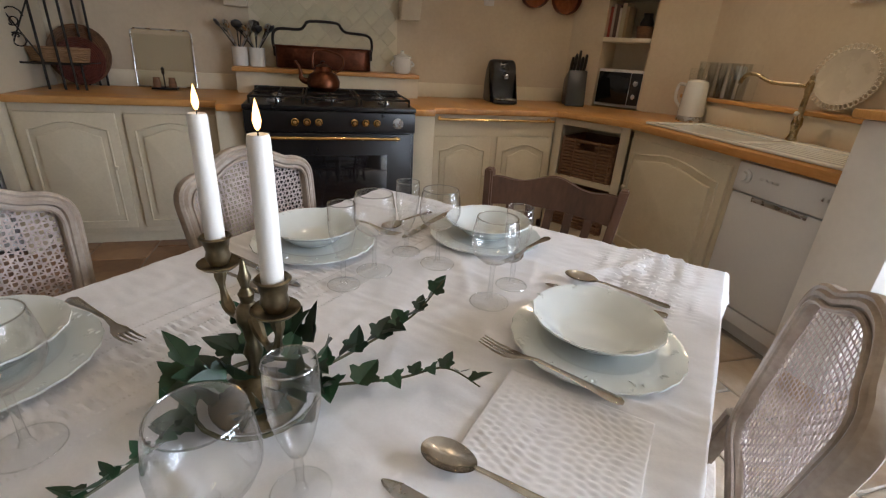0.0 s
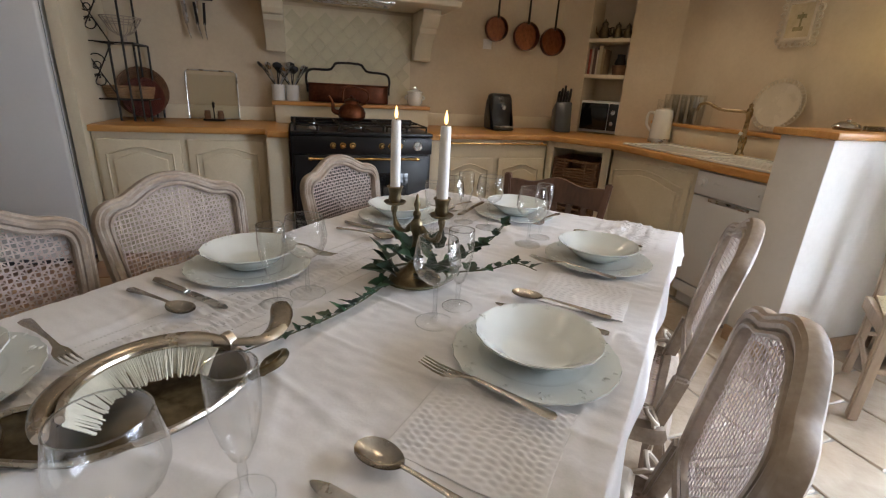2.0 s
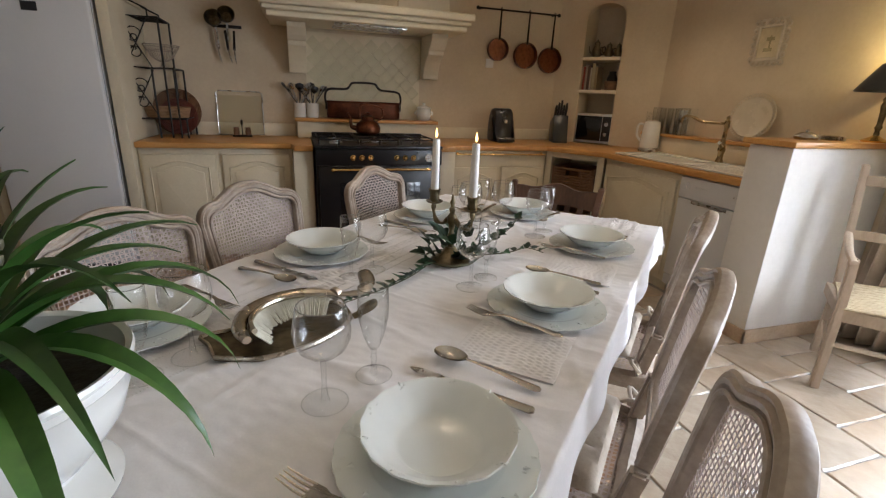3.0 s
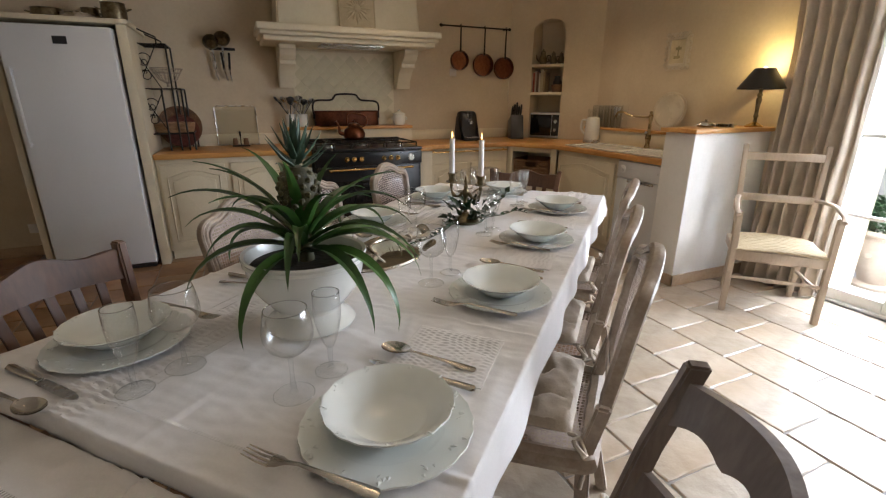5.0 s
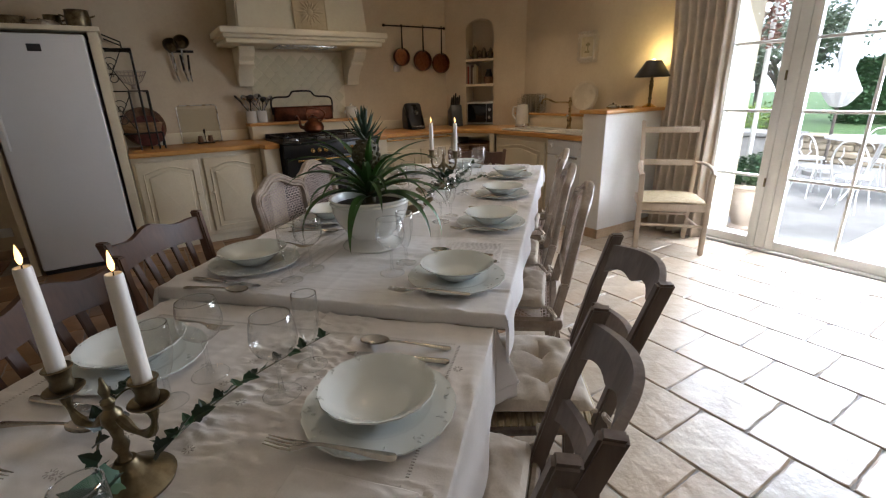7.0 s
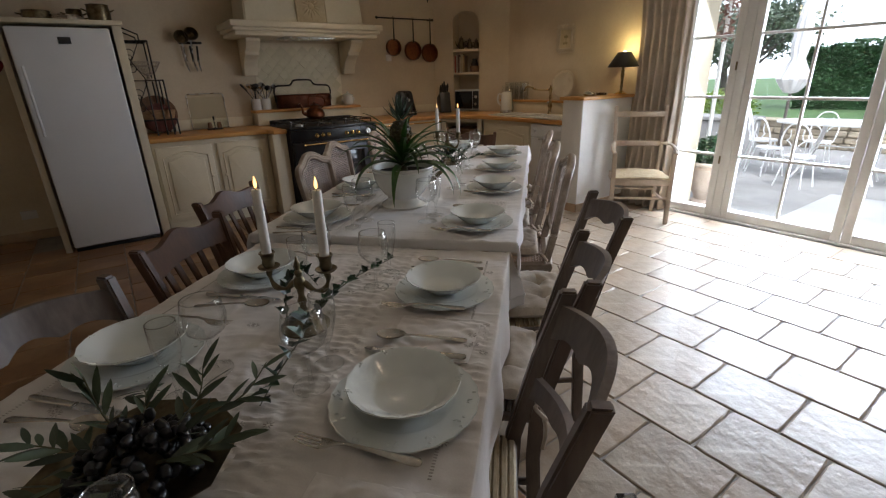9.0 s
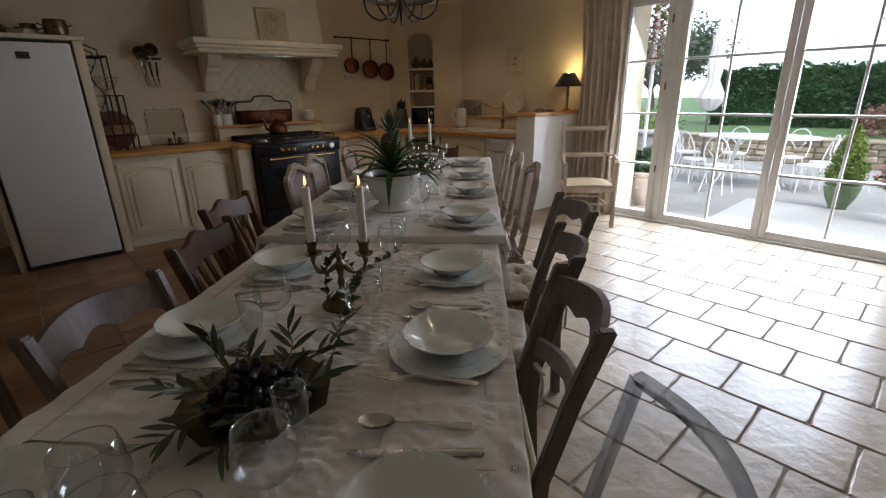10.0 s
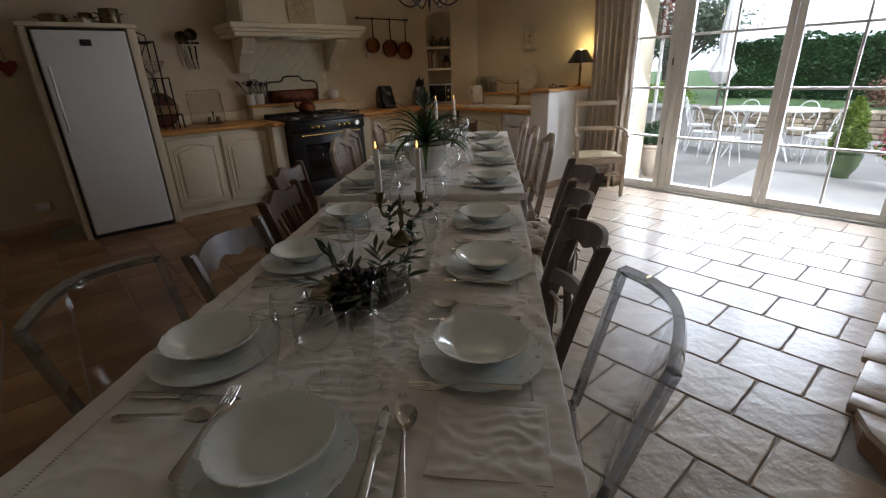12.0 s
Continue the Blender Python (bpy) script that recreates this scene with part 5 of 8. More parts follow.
# ---- table decoration ----
def candelabra(a, b, z, turn, lift, candle_len, label):
    """A two-armed brass candelabrum; each candle is a thing of its own."""
    m = TABLE @ pose(a, b, z + 0.005, 0, 0, turn)
    t = thing("candelabra", m, label, "candelabra", "candelabras")
    s = lift / 0.21
    part("base", lathe([(0, 0), (0.058, 0), (0.060, 0.006), (0.052, 0.014), (0.040, 0.020), (0.022, 0.034), (0.014, 0.046), (0, 0.048)], 28), OLDBRASS, t)
    part("stem", lathe([(r * 0.78, z) for r, z in [(0, 0.044), (0.013, 0.046), (0.009, 0.060 * s), (0.015, 0.074 * s), (0.009, 0.088 * s), (0.012, 0.105 * s), (0.019, 0.118 * s), (0.017, 0.132 * s), (0.009, 0.140 * s), (0.012, 0.150 * s), (0.006, 0.158 * s), (0.010, 0.170 * s), (0.006, 0.178 * s), (0.003, 0.19 * s), (0, 0.192 * s)]], 20), OLDBRASS, t)
    for sx in (-1, 1):
        arm = part("arm", tube(bent([(sx * 0.012, 0, 0.125 * s), (sx * 0.035, 0, 0.105 * s), (sx * 0.062, 0, 0.108 * s), (sx * 0.074, 0, 0.135 * s), (sx * 0.072, 0, 0.155 * s)], 16), [0.006 + 0.002 * math.sin(i) for i in range(17)], 8), OLDBRASS, t)
        part("drip_pan", moved(lathe([(0, 0), (0.010, 0), (0.021, 0.003), (0.026, 0.008), (0.025, 0.009), (0.020, 0.006), (0, 0.004)], 24), pose(sx * 0.072, 0, 0.155 * s)), OLDBRASS, arm)
        part("candle_cup", moved(lathe([(0, 0), (0.011, 0), (0.015, 0.010), (0.013, 0.018), (0.016, 0.032), (0.019, 0.036), (0.017, 0.038), (0.012, 0.034), (0, 0.030)], 20), pose(sx * 0.072, 0, 0.161 * s)), OLDBRASS, arm)
        c = thing("candle", m @ pose(sx * 0.072, 0, 0.161 * s + 0.031), "lit white taper candle in a brass holder", "candle", "candles")
        part("wax", lathe([(0, 0), (0.0115, 0), (0.0112, candle_len * 0.5), (0.0106, candle_len - 0.004), (0.0095, candle_len), (0.006, candle_len - 0.001), (0, candle_len - 0.003)], 18), WAX, c)
        part("wick", tube([(0, 0, candle_len - 0.004), (0.0006, 0, candle_len + 0.008)], 0.0008, 5), IRON, c)
        part("flame", moved(lathe([(0, 0), (0.0035, 0.005), (0.0052, 0.012), (0.0040, 0.022), (0.0018, 0.032), (0, 0.038)], 12), pose(0, 0, candle_len + 0.002) @ Matrix.Scale(0.76, 4)), FLAME, c, "burning yellow flame")
    return t


candelabra(-0.530, 0.476, T1[4], -12.5, 0.222, 0.150, "tarnished brass two-armed candelabra wreathed in ivy")
candelabra(-0.515, -1.594, T2[4], 1.0, 0.203, 0.156, "tarnished brass two-armed candelabra on the ivory cloth")


def leaf_mesh(outline, fold, name, curl=0.15):
    """A leaf with a folded midrib: half outline (x, y) mirrored."""
    bm = bmesh.new()
    spine = [bm.verts.new((0, y, -curl * y * y * 8)) for x, y in outline]
    for s in (-1, 1):
        side = [bm.verts.new((s * x, y, fold * x - curl * y * y * 8)) for x, y in outline]
        for i in range(len(outline) - 1):
            f = (spine[i], spine[i + 1], side[i + 1], side[i])
            if outline[i][0] < 1e-6:
                f = (spine[i], spine[i + 1], side[i + 1])
            elif outline[i + 1][0] < 1e-6:
                f = (spine[i], spine[i + 1], side[i])
            bm.faces.new(f if s < 0 else f[::-1])
    bm.verts.ensure_lookup_table()
    bmesh.ops.remove_doubles(bm, verts=bm.verts[:], dist=1e-6)
    return bm


def leaf_data(outline, fold, material, curl=0.15):
    ob = part("leaf", leaf_mesh(outline, fold, "leaf", curl), material)
    me = ob.data
    bpy.data.objects.remove(ob)
    return me


IVY_LINE = [(0, 0), (0.010, -0.012), (0.021, -0.011), (0.024, -0.001), (0.036, 0.010), (0.031, 0.018), (0.020, 0.021), (0.019, 0.032), (0.013, 0.044), (0.006, 0.056), (0, 0.064)]
IVY = leaf_data(IVY_LINE, 0.35, LEAF)
IVY_YOUNG = leaf_data(IVY_LINE, 0.35, LEAFLIGHT)
OLIVE_LINE = [(0, 0), (0.003, 0.006), (0.0062, 0.022), (0.0058, 0.038), (0.003, 0.052), (0, 0.060)]
OLIVE_LEAF = leaf_data(OLIVE_LINE, 0.25, OLIVELEAF)


def leaf(parent, data, m):
    ob = new("leaf", data)
    ob.parent = parent
    ob.matrix_world = parent.matrix_world @ m
    ob.matrix_basis = m
    return ob


def ivy_spray(name, m, path, count, size, label, seed, young=0.0, stand=0.4):
    """A trailing ivy stem with leaves along it."""
    rnd = random.Random(seed)
    t = thing(name, m, label, "ivy", "ivy sprays")
    line = bent(path, 30)
    part("stem", tube(line, [0.0022 - 0.0012 * i / 30 for i in range(31)], 6), STEM, t)
    for k in range(count):
        f = (k + 0.6) / count * 29
        i = int(f)
        p, d = line[i].lerp(line[i + 1], f - i), (line[i + 1] - line[i]).normalized()
        yaw = math.degrees(math.atan2(-d.x, d.y)) + (70 if k % 2 else -70) + rnd.uniform(-25, 25)
        s = size * rnd.uniform(0.65, 1.15) * (1.1 - 0.45 * k / count)
        q = pose(p.x, p.y, p.z + 0.004, rnd.uniform(5, 55) * stand * 2, rnd.uniform(-30, 30), yaw) @ Matrix.Scale(s, 4)
        leaf(t, IVY_YOUNG if rnd.random() < young else IVY, q)
    return t


ONE = TABLE @ pose(-0.530, 0.476, T1[4] + 0.004)
# wreath of dark leaves at the foot of the first candelabra
wreath = thing("ivy_wreath", ONE, "dark green ivy wreath round the candelabra foot", "ivy", "ivy sprays")
ring = [(0.075 * math.cos(a), 0.075 * math.sin(a), 0.012) for a in (2 * math.pi * i / 20 for i in range(20))]
part("stem", tube(ring, 0.003, 6, closed=True), STEM, wreath)
rr = random.Random(4)
for k in range(32):
    a = 4 * math.pi * k / 32 + rr.uniform(-0.1, 0.1)
    q = 0.062 + rr.uniform(-0.02, 0.025)
    leaf(wreath, IVY, pose(q * math.cos(a), q * math.sin(a), rr.uniform(0.012, 0.085), rr.uniform(10, 75), rr.uniform(-30, 30), math.degrees(a) - 90 + rr.uniform(-50, 50)) @ Matrix.Scale(rr.uniform(0.5, 0.85), 4))
ivy_spray("ivy_sprig", ONE, [(-0.03, -0.07, 0.01), (-0.02, -0.18, 0.008), (-0.03, -0.30, 0.008), (-0.06, -0.42, 0.006)], 22, 0.50, "thin trailing ivy sprig along the cloth", 2, 0.55, 0.5)
ivy_spray("ivy_sprig", ONE, [(0.03, 0.06, 0.02), (0.06, 0.14, 0.035), (0.10, 0.20, 0.07), (0.13, 0.23, 0.125)], 13, 0.55, "upright ivy sprig beside the candelabra", 3, 0.25, 0.5)
ivy_spray("ivy_sprig", ONE, [(0.05, 0.05, 0.015), (0.13, 0.12, 0.02), (0.18, 0.16, 0.035), (0.235, 0.16, 0.03)], 8, 0.55, "ivy sprig lying on the white cloth", 8, 0.1, 0.4)
TWO = TABLE @ pose(-0.515, -1.594, T2[4] + 0.004)
ivy_spray("ivy_sprig", TWO, [(0.02, 0.03, 0.03), (0.0, 0.14, 0.012), (0.02, 0.28, 0.010), (0.09, 0.46, 0.010)], 20, 0.5, "trailing ivy sprig along the ivory cloth", 5, 0.5, 0.5)
ivy_spray("ivy_sprig", TWO, [(0.03, -0.04, 0.05), (0.06, -0.12, 0.055), (0.05, -0.22, 0.02), (0.06, -0.30, 0.012)], 12, 0.7, "dark ivy sprig beside the candelabra", 6, 0.1, 0.6)
ivy_spray("ivy_sprig", TWO, [(-0.03, -0.03, 0.02), (-0.05, 0.02, 0.09), (-0.02, 0.05, 0.13), (0.03, 0.03, 0.10)], 12, 0.55, "ivy sprig twined round the candelabra", 7, 0.1, 0.6)


CROWNLEAF = surface("grey_green_crown_leaf", (0.022, 0.050, 0.030), (0.06, 0.11, 0.07), 12.0, (0.4, 0.55), 0.2, 70)


def pineapple_plant():
    m = TABLE @ pose(-0.548, -0.545, T1[4] + 0.004)
    pot = thing("footed_pot", m, "white glazed footed ceramic planter with ridged rim", "plant pot")
    part("bowl", lathe([(r * 0.88, z * 0.87) for r, z in [(0, 0), (0.118, 0), (0.120, 0.006), (0.114, 0.014), (0.104, 0.018), (0.090, 0.030), (0.082, 0.042), (0.084, 0.050), (0.098, 0.062), (0.116, 0.085), (0.136, 0.115), (0.147, 0.150), (0.150, 0.175), (0.156, 0.182), (0.152, 0.189), (0.159, 0.198), (0.157, 0.204), (0.148, 0.200), (0.140, 0.17), (0.10, 0.15), (0, 0.15)]], 56), CERAMIC, pot)
    part("soil", lathe([(0, 0.155), (0.07, 0.153), (0.124, 0.149), (0.115, 0.134), (0, 0.134)], 32), SOIL, pot)
    t = thing("pineapple_plant", m @ pose(0, 0, 0.152), "green ornamental pineapple plant with arching leaves", "plant")
    part("stalk", tube([(0, 0, 0), (0.004, 0, 0.06), (0.0, 0, 0.13)], [0.016, 0.012, 0.010], 10), STEM, t)
    fruit = lathe([(0, 0.115), (0.018, 0.118), (0.029, 0.135), (0.032, 0.155), (0.028, 0.178), (0.016, 0.192), (0, 0.195)], 16)
    scales = [fruit]
    for k in range(60):
        a, z = k * 2.4, 0.122 + 0.065 * k / 60
        q = 0.030 * math.sin(math.pi * min(max((z - 0.11) / 0.085, 0.15), 0.9)) ** 0.5 + 0.002
        scales.append(moved(lathe([(0, 0.006), (0.004, 0.003), (0.006, 0), (0.004, -0.004), (0, -0.005)], 6), pose(q * math.cos(a), q * math.sin(a), z, 0, 60, math.degrees(a))))
    part("fruit", join(*scales), PINEAPPLE, t, "small dark pineapple fruit")
    rnd = random.Random(21)
    for k in range(34):
        a = k * 137.5 + rnd.uniform(-12, 12)
        f = k / 33
        length, rise, w = (0.20 + 0.12 * (1 - f) + rnd.uniform(-0.03, 0.06)), 0.30 + 0.90 * f + rnd.uniform(-0.15, 0.15), 0.0120 + 0.006 * (1 - f)
        pts, droop = [], (1.25 - 0.75 * f) * rnd.uniform(0.8, 1.2)
        n = 12
        x, z, ang = 0.012, 0.02 + 0.055 * f, rise
        for i in range(n + 1):
            pts.append((x, z))
            x += math.cos(ang) * length / n
            z += math.sin(ang) * length / n
            ang -= droop * 2.2 / n * (0.4 + i / n)
        bm = bmesh.new()
        rows = []
        for i, (x, z) in enumerate(pts):
            g = i / n
            hw = w * (0.75 + 0.5 * math.sin(math.pi * min(g * 1.3, 1)) * 0.6) * (1 - g ** 3)
            rows.append([bm.verts.new((x, -hw, z + hw * 0.45)), bm.verts.new((x, 0, z)), bm.verts.new((x, hw, z + hw * 0.45)), bm.verts.new((x, 0, z - 0.0015))])
        for p, q in zip(rows, rows[1:]):
            bm.faces.new((p[0], p[1], q[1], q[0]))
            bm.faces.new((p[1], p[2], q[2], q[1]))
            bm.faces.new((p[2], p[3], q[3], q[2]))
            bm.faces.new((p[3], p[0], q[0], q[3]))
        ob = part("leaf", bm, BLADE, t)
        ob.matrix_basis = pose(0, 0, 0, 0, 0, a)
    for k in range(26):
        a, f = k * 137.5, k / 25
        ln = 0.055 - 0.015 * f
        tilt = 1.0 - 0.95 * (1 - f)
        el = 0.45 + 1.05 * f
        base = Vector((0.012 * (1 - f) * math.cos(radians(a)), 0.012 * (1 - f) * math.sin(radians(a)), 0.192 + 0.035 * f))
        d = Vector((math.cos(el) * math.cos(radians(a)), math.cos(el) * math.sin(radians(a)), math.sin(el)))
        part("crown_leaf", tube([base, base + d * ln * 0.5, base + d * ln + Vector((0, 0, 0.008))], [0.006, 0.005, 0.0006], 5, 0.4), CROWNLEAF, t)
    for ob in t.children:
        if ob.name.startswith(("crown_leaf", "stalk", "fruit", "rind")):
            ob.matrix_basis = pose(0, 0, -0.042) @ Matrix.Scale(1.34, 4)
    return t


pineapple_plant()


def crumb_set():
    """A silver crumb pan with pointed corners, and the crescent brush that lies in it."""
    m = TABLE @ pose(-0.590, -0.080, T1[4] + 0.005, 0, 0, -3) @ Matrix.Diagonal((1.18, 0.97, 1.15, 1))
    t = thing("crumb_pan", m, "old silver crumb pan with pointed corners", "tray")
    line = [(-0.02, -0.165), (0.035, -0.12), (0.06, -0.06), (0.07, 0.0), (0.065, 0.06), (0.045, 0.11), (-0.01, 0.14), (-0.05, 0.10), (-0.065, 0.05), (-0.07, -0.02), (-0.075, -0.08), (-0.095, -0.135), (-0.06, -0.145)]
    part("pan", slab([(p.x, p.y) for p in bent([(x, y, 0) for x, y in line + line[:1]], 52)[:-1]], 0.004, 0, "xy"), OLDBRASS, t)
    part("edge", tube([(p.x, p.y, 0.006) for p in bent([(x, y, 0) for x, y in line + line[:1]], 52)[:-1]], 0.004, 6, closed=True), TRAYSILVER, t)
    b = thing("crumb_brush", m @ pose(0, 0, 0.006), "crescent silver table brush with white bristles", "brush")
    arc = [Vector((0.045 - 0.105 * math.cos(a), -0.01 + 0.125 * math.sin(a), 0)) for a in (radians(-80 + 150 * i / 28) for i in range(29))]
    mid = Vector((0.045, -0.01, 0))
    part("back", tube([p + Vector((0, 0, 0.034)) for p in arc], [0.008 + 0.006 * min(1, i / 4, (28 - i) / 4) for i in range(29)], 10, 0.8), TRAYSILVER, b)
    part("moulding", tube([p + (mid - p) * 0.16 + Vector((0, 0, 0.040)) for p in arc[1:-1]], 0.005, 8), TRAYSILVER, b)
    hair = []
    rnd = random.Random(3)
    for i in range(1, 28):
        for k in range(5):
            p = arc[i].lerp(arc[min(i + 1, 28)], k / 5)
            q = p + (mid - p) * (0.40 + rnd.uniform(-0.03, 0.03))
            hair.append(tube([tuple(p + (mid - p) * 0.16 + Vector((0, 0, 0.034))), tuple(q + Vector((rnd.uniform(-0.003, 0.003), rnd.uniform(-0.003, 0.003), 0.010)))], [0.0016, 0.0012], 4))
    part("bristles", join(*hair), CANVAS_BRISTLE, b, "white brush bristles")["kind"] = "stuff"
    part("handle", tube(bent([tuple(arc[-1] + Vector((0, 0, 0.034))), (0.047, 0.135, 0.040), (0.040, 0.170, 0.040), (0.020, 0.200, 0.044), (-0.002, 0.218, 0.050)], 18), [0.009, 0.008, 0.008, 0.009, 0.010, 0.010, 0.011, 0.012, 0.013, 0.014, 0.015, 0.016, 0.016, 0.017, 0.017, 0.017, 0.016, 0.014, 0.008], 10, 0.55), TRAYSILVER, b)
    part("collar", tube([tuple(arc[-1] + Vector((0.0, -0.004, 0.034))), tuple(arc[-1] + Vector((0.0, 0.008, 0.035)))], 0.013, 10), TRAYSILVER, b)
    part("scroll", tube(bent([(0.06, 0.10, 0.012), (0.085, 0.125, 0.03), (0.07, 0.155, 0.028), (0.05, 0.14, 0.012), (0.06, 0.12, 0.008)], 20), 0.006, 8), OLDBRASS, t)


CANVAS_BRISTLE = surface("white_bristle", (0.50, 0.48, 0.38), (0.68, 0.66, 0.55), 20.0, (0.6, 0.8), 0.1, 80)
crumb_set()


def stitches(cloth_index, z, rows, label):
    """Lines of openwork: small dark slits along (a0, b0) to (a1, b1) and daisy eyelets."""
    slits = []
    for a0, b0, a1, b1, step, ln in rows:
        d = Vector((a1 - a0, b1 - b0, 0))
        count = int(d.length / step)
        u = d.normalized()
        n = Vector((-u.y, u.x, 0))
        for k in range(count):
            c = Vector((a0, b0, z)) + u * step * k
            if cloth_index == 2 and c.x > -0.3 and any(abs(c.y - q) < 0.10 for q in (-1.60, -2.10, -2.56)):
                continue
            slits.append((c - n * ln / 2, c + n * ln / 2))
    return slits


def stitch_mesh(slits, w):
    bm = bmesh.new()
    for p, q in slits:
        d = (q - p).normalized()
        n = Vector((-d.y, d.x, 0)) * w / 2
        low = [bm.verts.new(v) for v in (p - n, p + n, q + n, q - n)]
        high = [bm.verts.new(Vector(v.co) + Vector((0, 0, 0.0007))) for v in low]
        bm.faces.new(high)
        for i in range(4):
            bm.faces.new((low[i], low[(i + 1) % 4], high[(i + 1) % 4], high[i]))
    bmesh.ops.recalc_face_normals(bm, faces=bm.faces[:])
    return bm


# no holes are cut: this darker colour paints the shade inside the openwork
SLITSHADE = surface("shadowed_openwork", (0.33, 0.30, 0.26), (0.48, 0.44, 0.40), 30.0, (0.8, 0.95), 0.2, 120)
WHITETHREAD = surface("white_embroidery_thread", (0.66, 0.64, 0.62), (0.76, 0.74, 0.72), 30.0, (0.7, 0.9), 0.2, 120)
clothes = [o for o in scene.objects if o.name.startswith("tablecloth")]
z2, z1 = T2[4] + 0.0062, T1[4] + 0.0055
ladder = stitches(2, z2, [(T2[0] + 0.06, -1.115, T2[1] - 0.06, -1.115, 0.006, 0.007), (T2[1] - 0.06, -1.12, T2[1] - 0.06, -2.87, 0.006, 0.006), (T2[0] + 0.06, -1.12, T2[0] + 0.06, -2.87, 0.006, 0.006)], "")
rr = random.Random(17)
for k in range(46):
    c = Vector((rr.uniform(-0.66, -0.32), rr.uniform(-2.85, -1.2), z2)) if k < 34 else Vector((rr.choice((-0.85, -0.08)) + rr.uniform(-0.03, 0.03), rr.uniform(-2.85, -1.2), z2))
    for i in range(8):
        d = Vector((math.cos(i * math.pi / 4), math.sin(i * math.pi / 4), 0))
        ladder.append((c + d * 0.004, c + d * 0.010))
part("openwork", stitch_mesh(ladder, 0.0018), SLITSHADE, clothes[1], "openwork slits and daisy eyelets, coloured dark for the shade in them")["kind"] = "stuff"
ladder = stitches(0, z1, [(a, -0.95, a, 1.33, 0.006, 0.005) for a in (-0.82, -0.79, -0.75, -0.71, -0.67, -0.64)] + [(T1[0] + 0.05, -0.94, T1[1] - 0.05, -0.94, 0.006, 0.006)], "")
part("openwork", stitch_mesh(ladder, 0.0022), WHITETHREAD, clothes[0], "rows of white smocking stitches")["kind"] = "stuff"


def olive_dish():
    m = TABLE @ pose(-0.545, -2.065, T2[4] + 0.004, 0, 0, 12) @ Matrix.Scale(1.02, 4)
    t = thing("brass_dish", m, "octagonal old brass dish on small feet", "dish")
    def octo(r, z):
        return [(r * math.cos(math.pi / 4 * i + 0.39), r * math.sin(math.pi / 4 * i + 0.39), z) for i in range(8)]
    bm = bmesh.new()
    rings = [[bm.verts.new(p) for p in octo(r, z)] for r, z in ((0.07, 0.016), (0.105, 0.024), (0.140, 0.040), (0.142, 0.043), (0.103, 0.029), (0.07, 0.021))]
    for a, b in zip(rings, rings[1:]):
        for i in range(8):
            bm.faces.new((a[i], a[(i + 1) % 8], b[(i + 1) % 8], b[i]))
    bm.faces.new(rings[0][::-1])
    bm.faces.new(rings[-1])
    bmesh.ops.recalc_face_normals(bm, faces=bm.faces[:])
    part("dish", bm, OLDBRASS, t)
    for i in range(4):
        a = math.pi / 2 * i + 0.4
        part("foot", moved(lathe([(0, 0), (0.008, 0.002), (0.006, 0.010), (0.010, 0.018), (0, 0.02)], 10), pose(0.065 * math.cos(a), 0.065 * math.sin(a), 0)), OLDBRASS, t)
    rnd = random.Random(9)
    balls = []
    for k in range(170):
        q, a = 0.092 * math.sqrt(rnd.random()), rnd.uniform(0, 6.28)
        z = 0.028 + 0.070 * max(0, 1 - (q / 0.10) ** 2) * rnd.uniform(0.2, 1.0)
        balls.append(moved(lathe([(0, -0.011), (0.006, -0.008), (0.0088, 0), (0.006, 0.008), (0, 0.011)], 9), pose(q * math.cos(a), q * math.sin(a), z, rnd.uniform(0, 180), rnd.uniform(0, 180))))
    tagged(part("olives", join(*balls), OLIVE), "heap of glossy black olives in the brass dish", "olives", kind="stuff").matrix_world = m
    paths = [[(0.03, 0.0, 0.06), (0.09, 0.04, 0.085), (0.15, 0.09, 0.10), (0.17, 0.16, 0.12)], [(-0.03, 0.02, 0.07), (-0.08, 0.05, 0.10), (-0.10, 0.06, 0.17)], [(-0.04, -0.02, 0.06), (-0.12, 0.0, 0.07), (-0.19, 0.01, 0.075)],
             [(0.02, -0.05, 0.06), (0.0, -0.10, 0.05), (-0.05, -0.15, 0.03)], [(0.04, 0.03, 0.07), (0.06, 0.10, 0.09), (0.04, 0.17, 0.11)], [(0.05, -0.03, 0.065), (0.11, -0.02, 0.075), (0.16, 0.02, 0.07)], [(-0.02, 0.05, 0.07), (-0.05, 0.12, 0.08), (-0.09, 0.17, 0.06)], [(-0.05, -0.04, 0.06), (-0.11, -0.08, 0.05), (-0.15, -0.12, 0.04)]]
    for i, p in enumerate(paths):
        br = thing("olive_branch", m, "olive branch with grey-green leaves in the dish", "branch", "olive branches")
        line = bent([Vector(q) * 0.88 for q in p], 20)
        part("twig", tube(line, [0.002 - 0.001 * k / 20 for k in range(21)], 6), STEM, br)
        for k in range(11):
            f = 3 + k * 17 / 11
            c, d = line[int(f)], (line[min(int(f) + 1, 20)] - line[int(f) - 1]).normalized()
            yaw = math.degrees(math.atan2(-d.x, d.y)) + (42 if k % 2 else -42) + rnd.uniform(-15, 15)
            leaf(br, OLIVE_LEAF, pose(c.x, c.y, c.z, math.degrees(math.asin(max(-1, min(1, d.z)))) + rnd.uniform(-15, 35), rnd.uniform(-40, 40), yaw) @ Matrix.Scale(rnd.uniform(0.75, 1.15), 4))


olive_dish()

# ---- things on the worktops and walls ----
DECK = 0.887


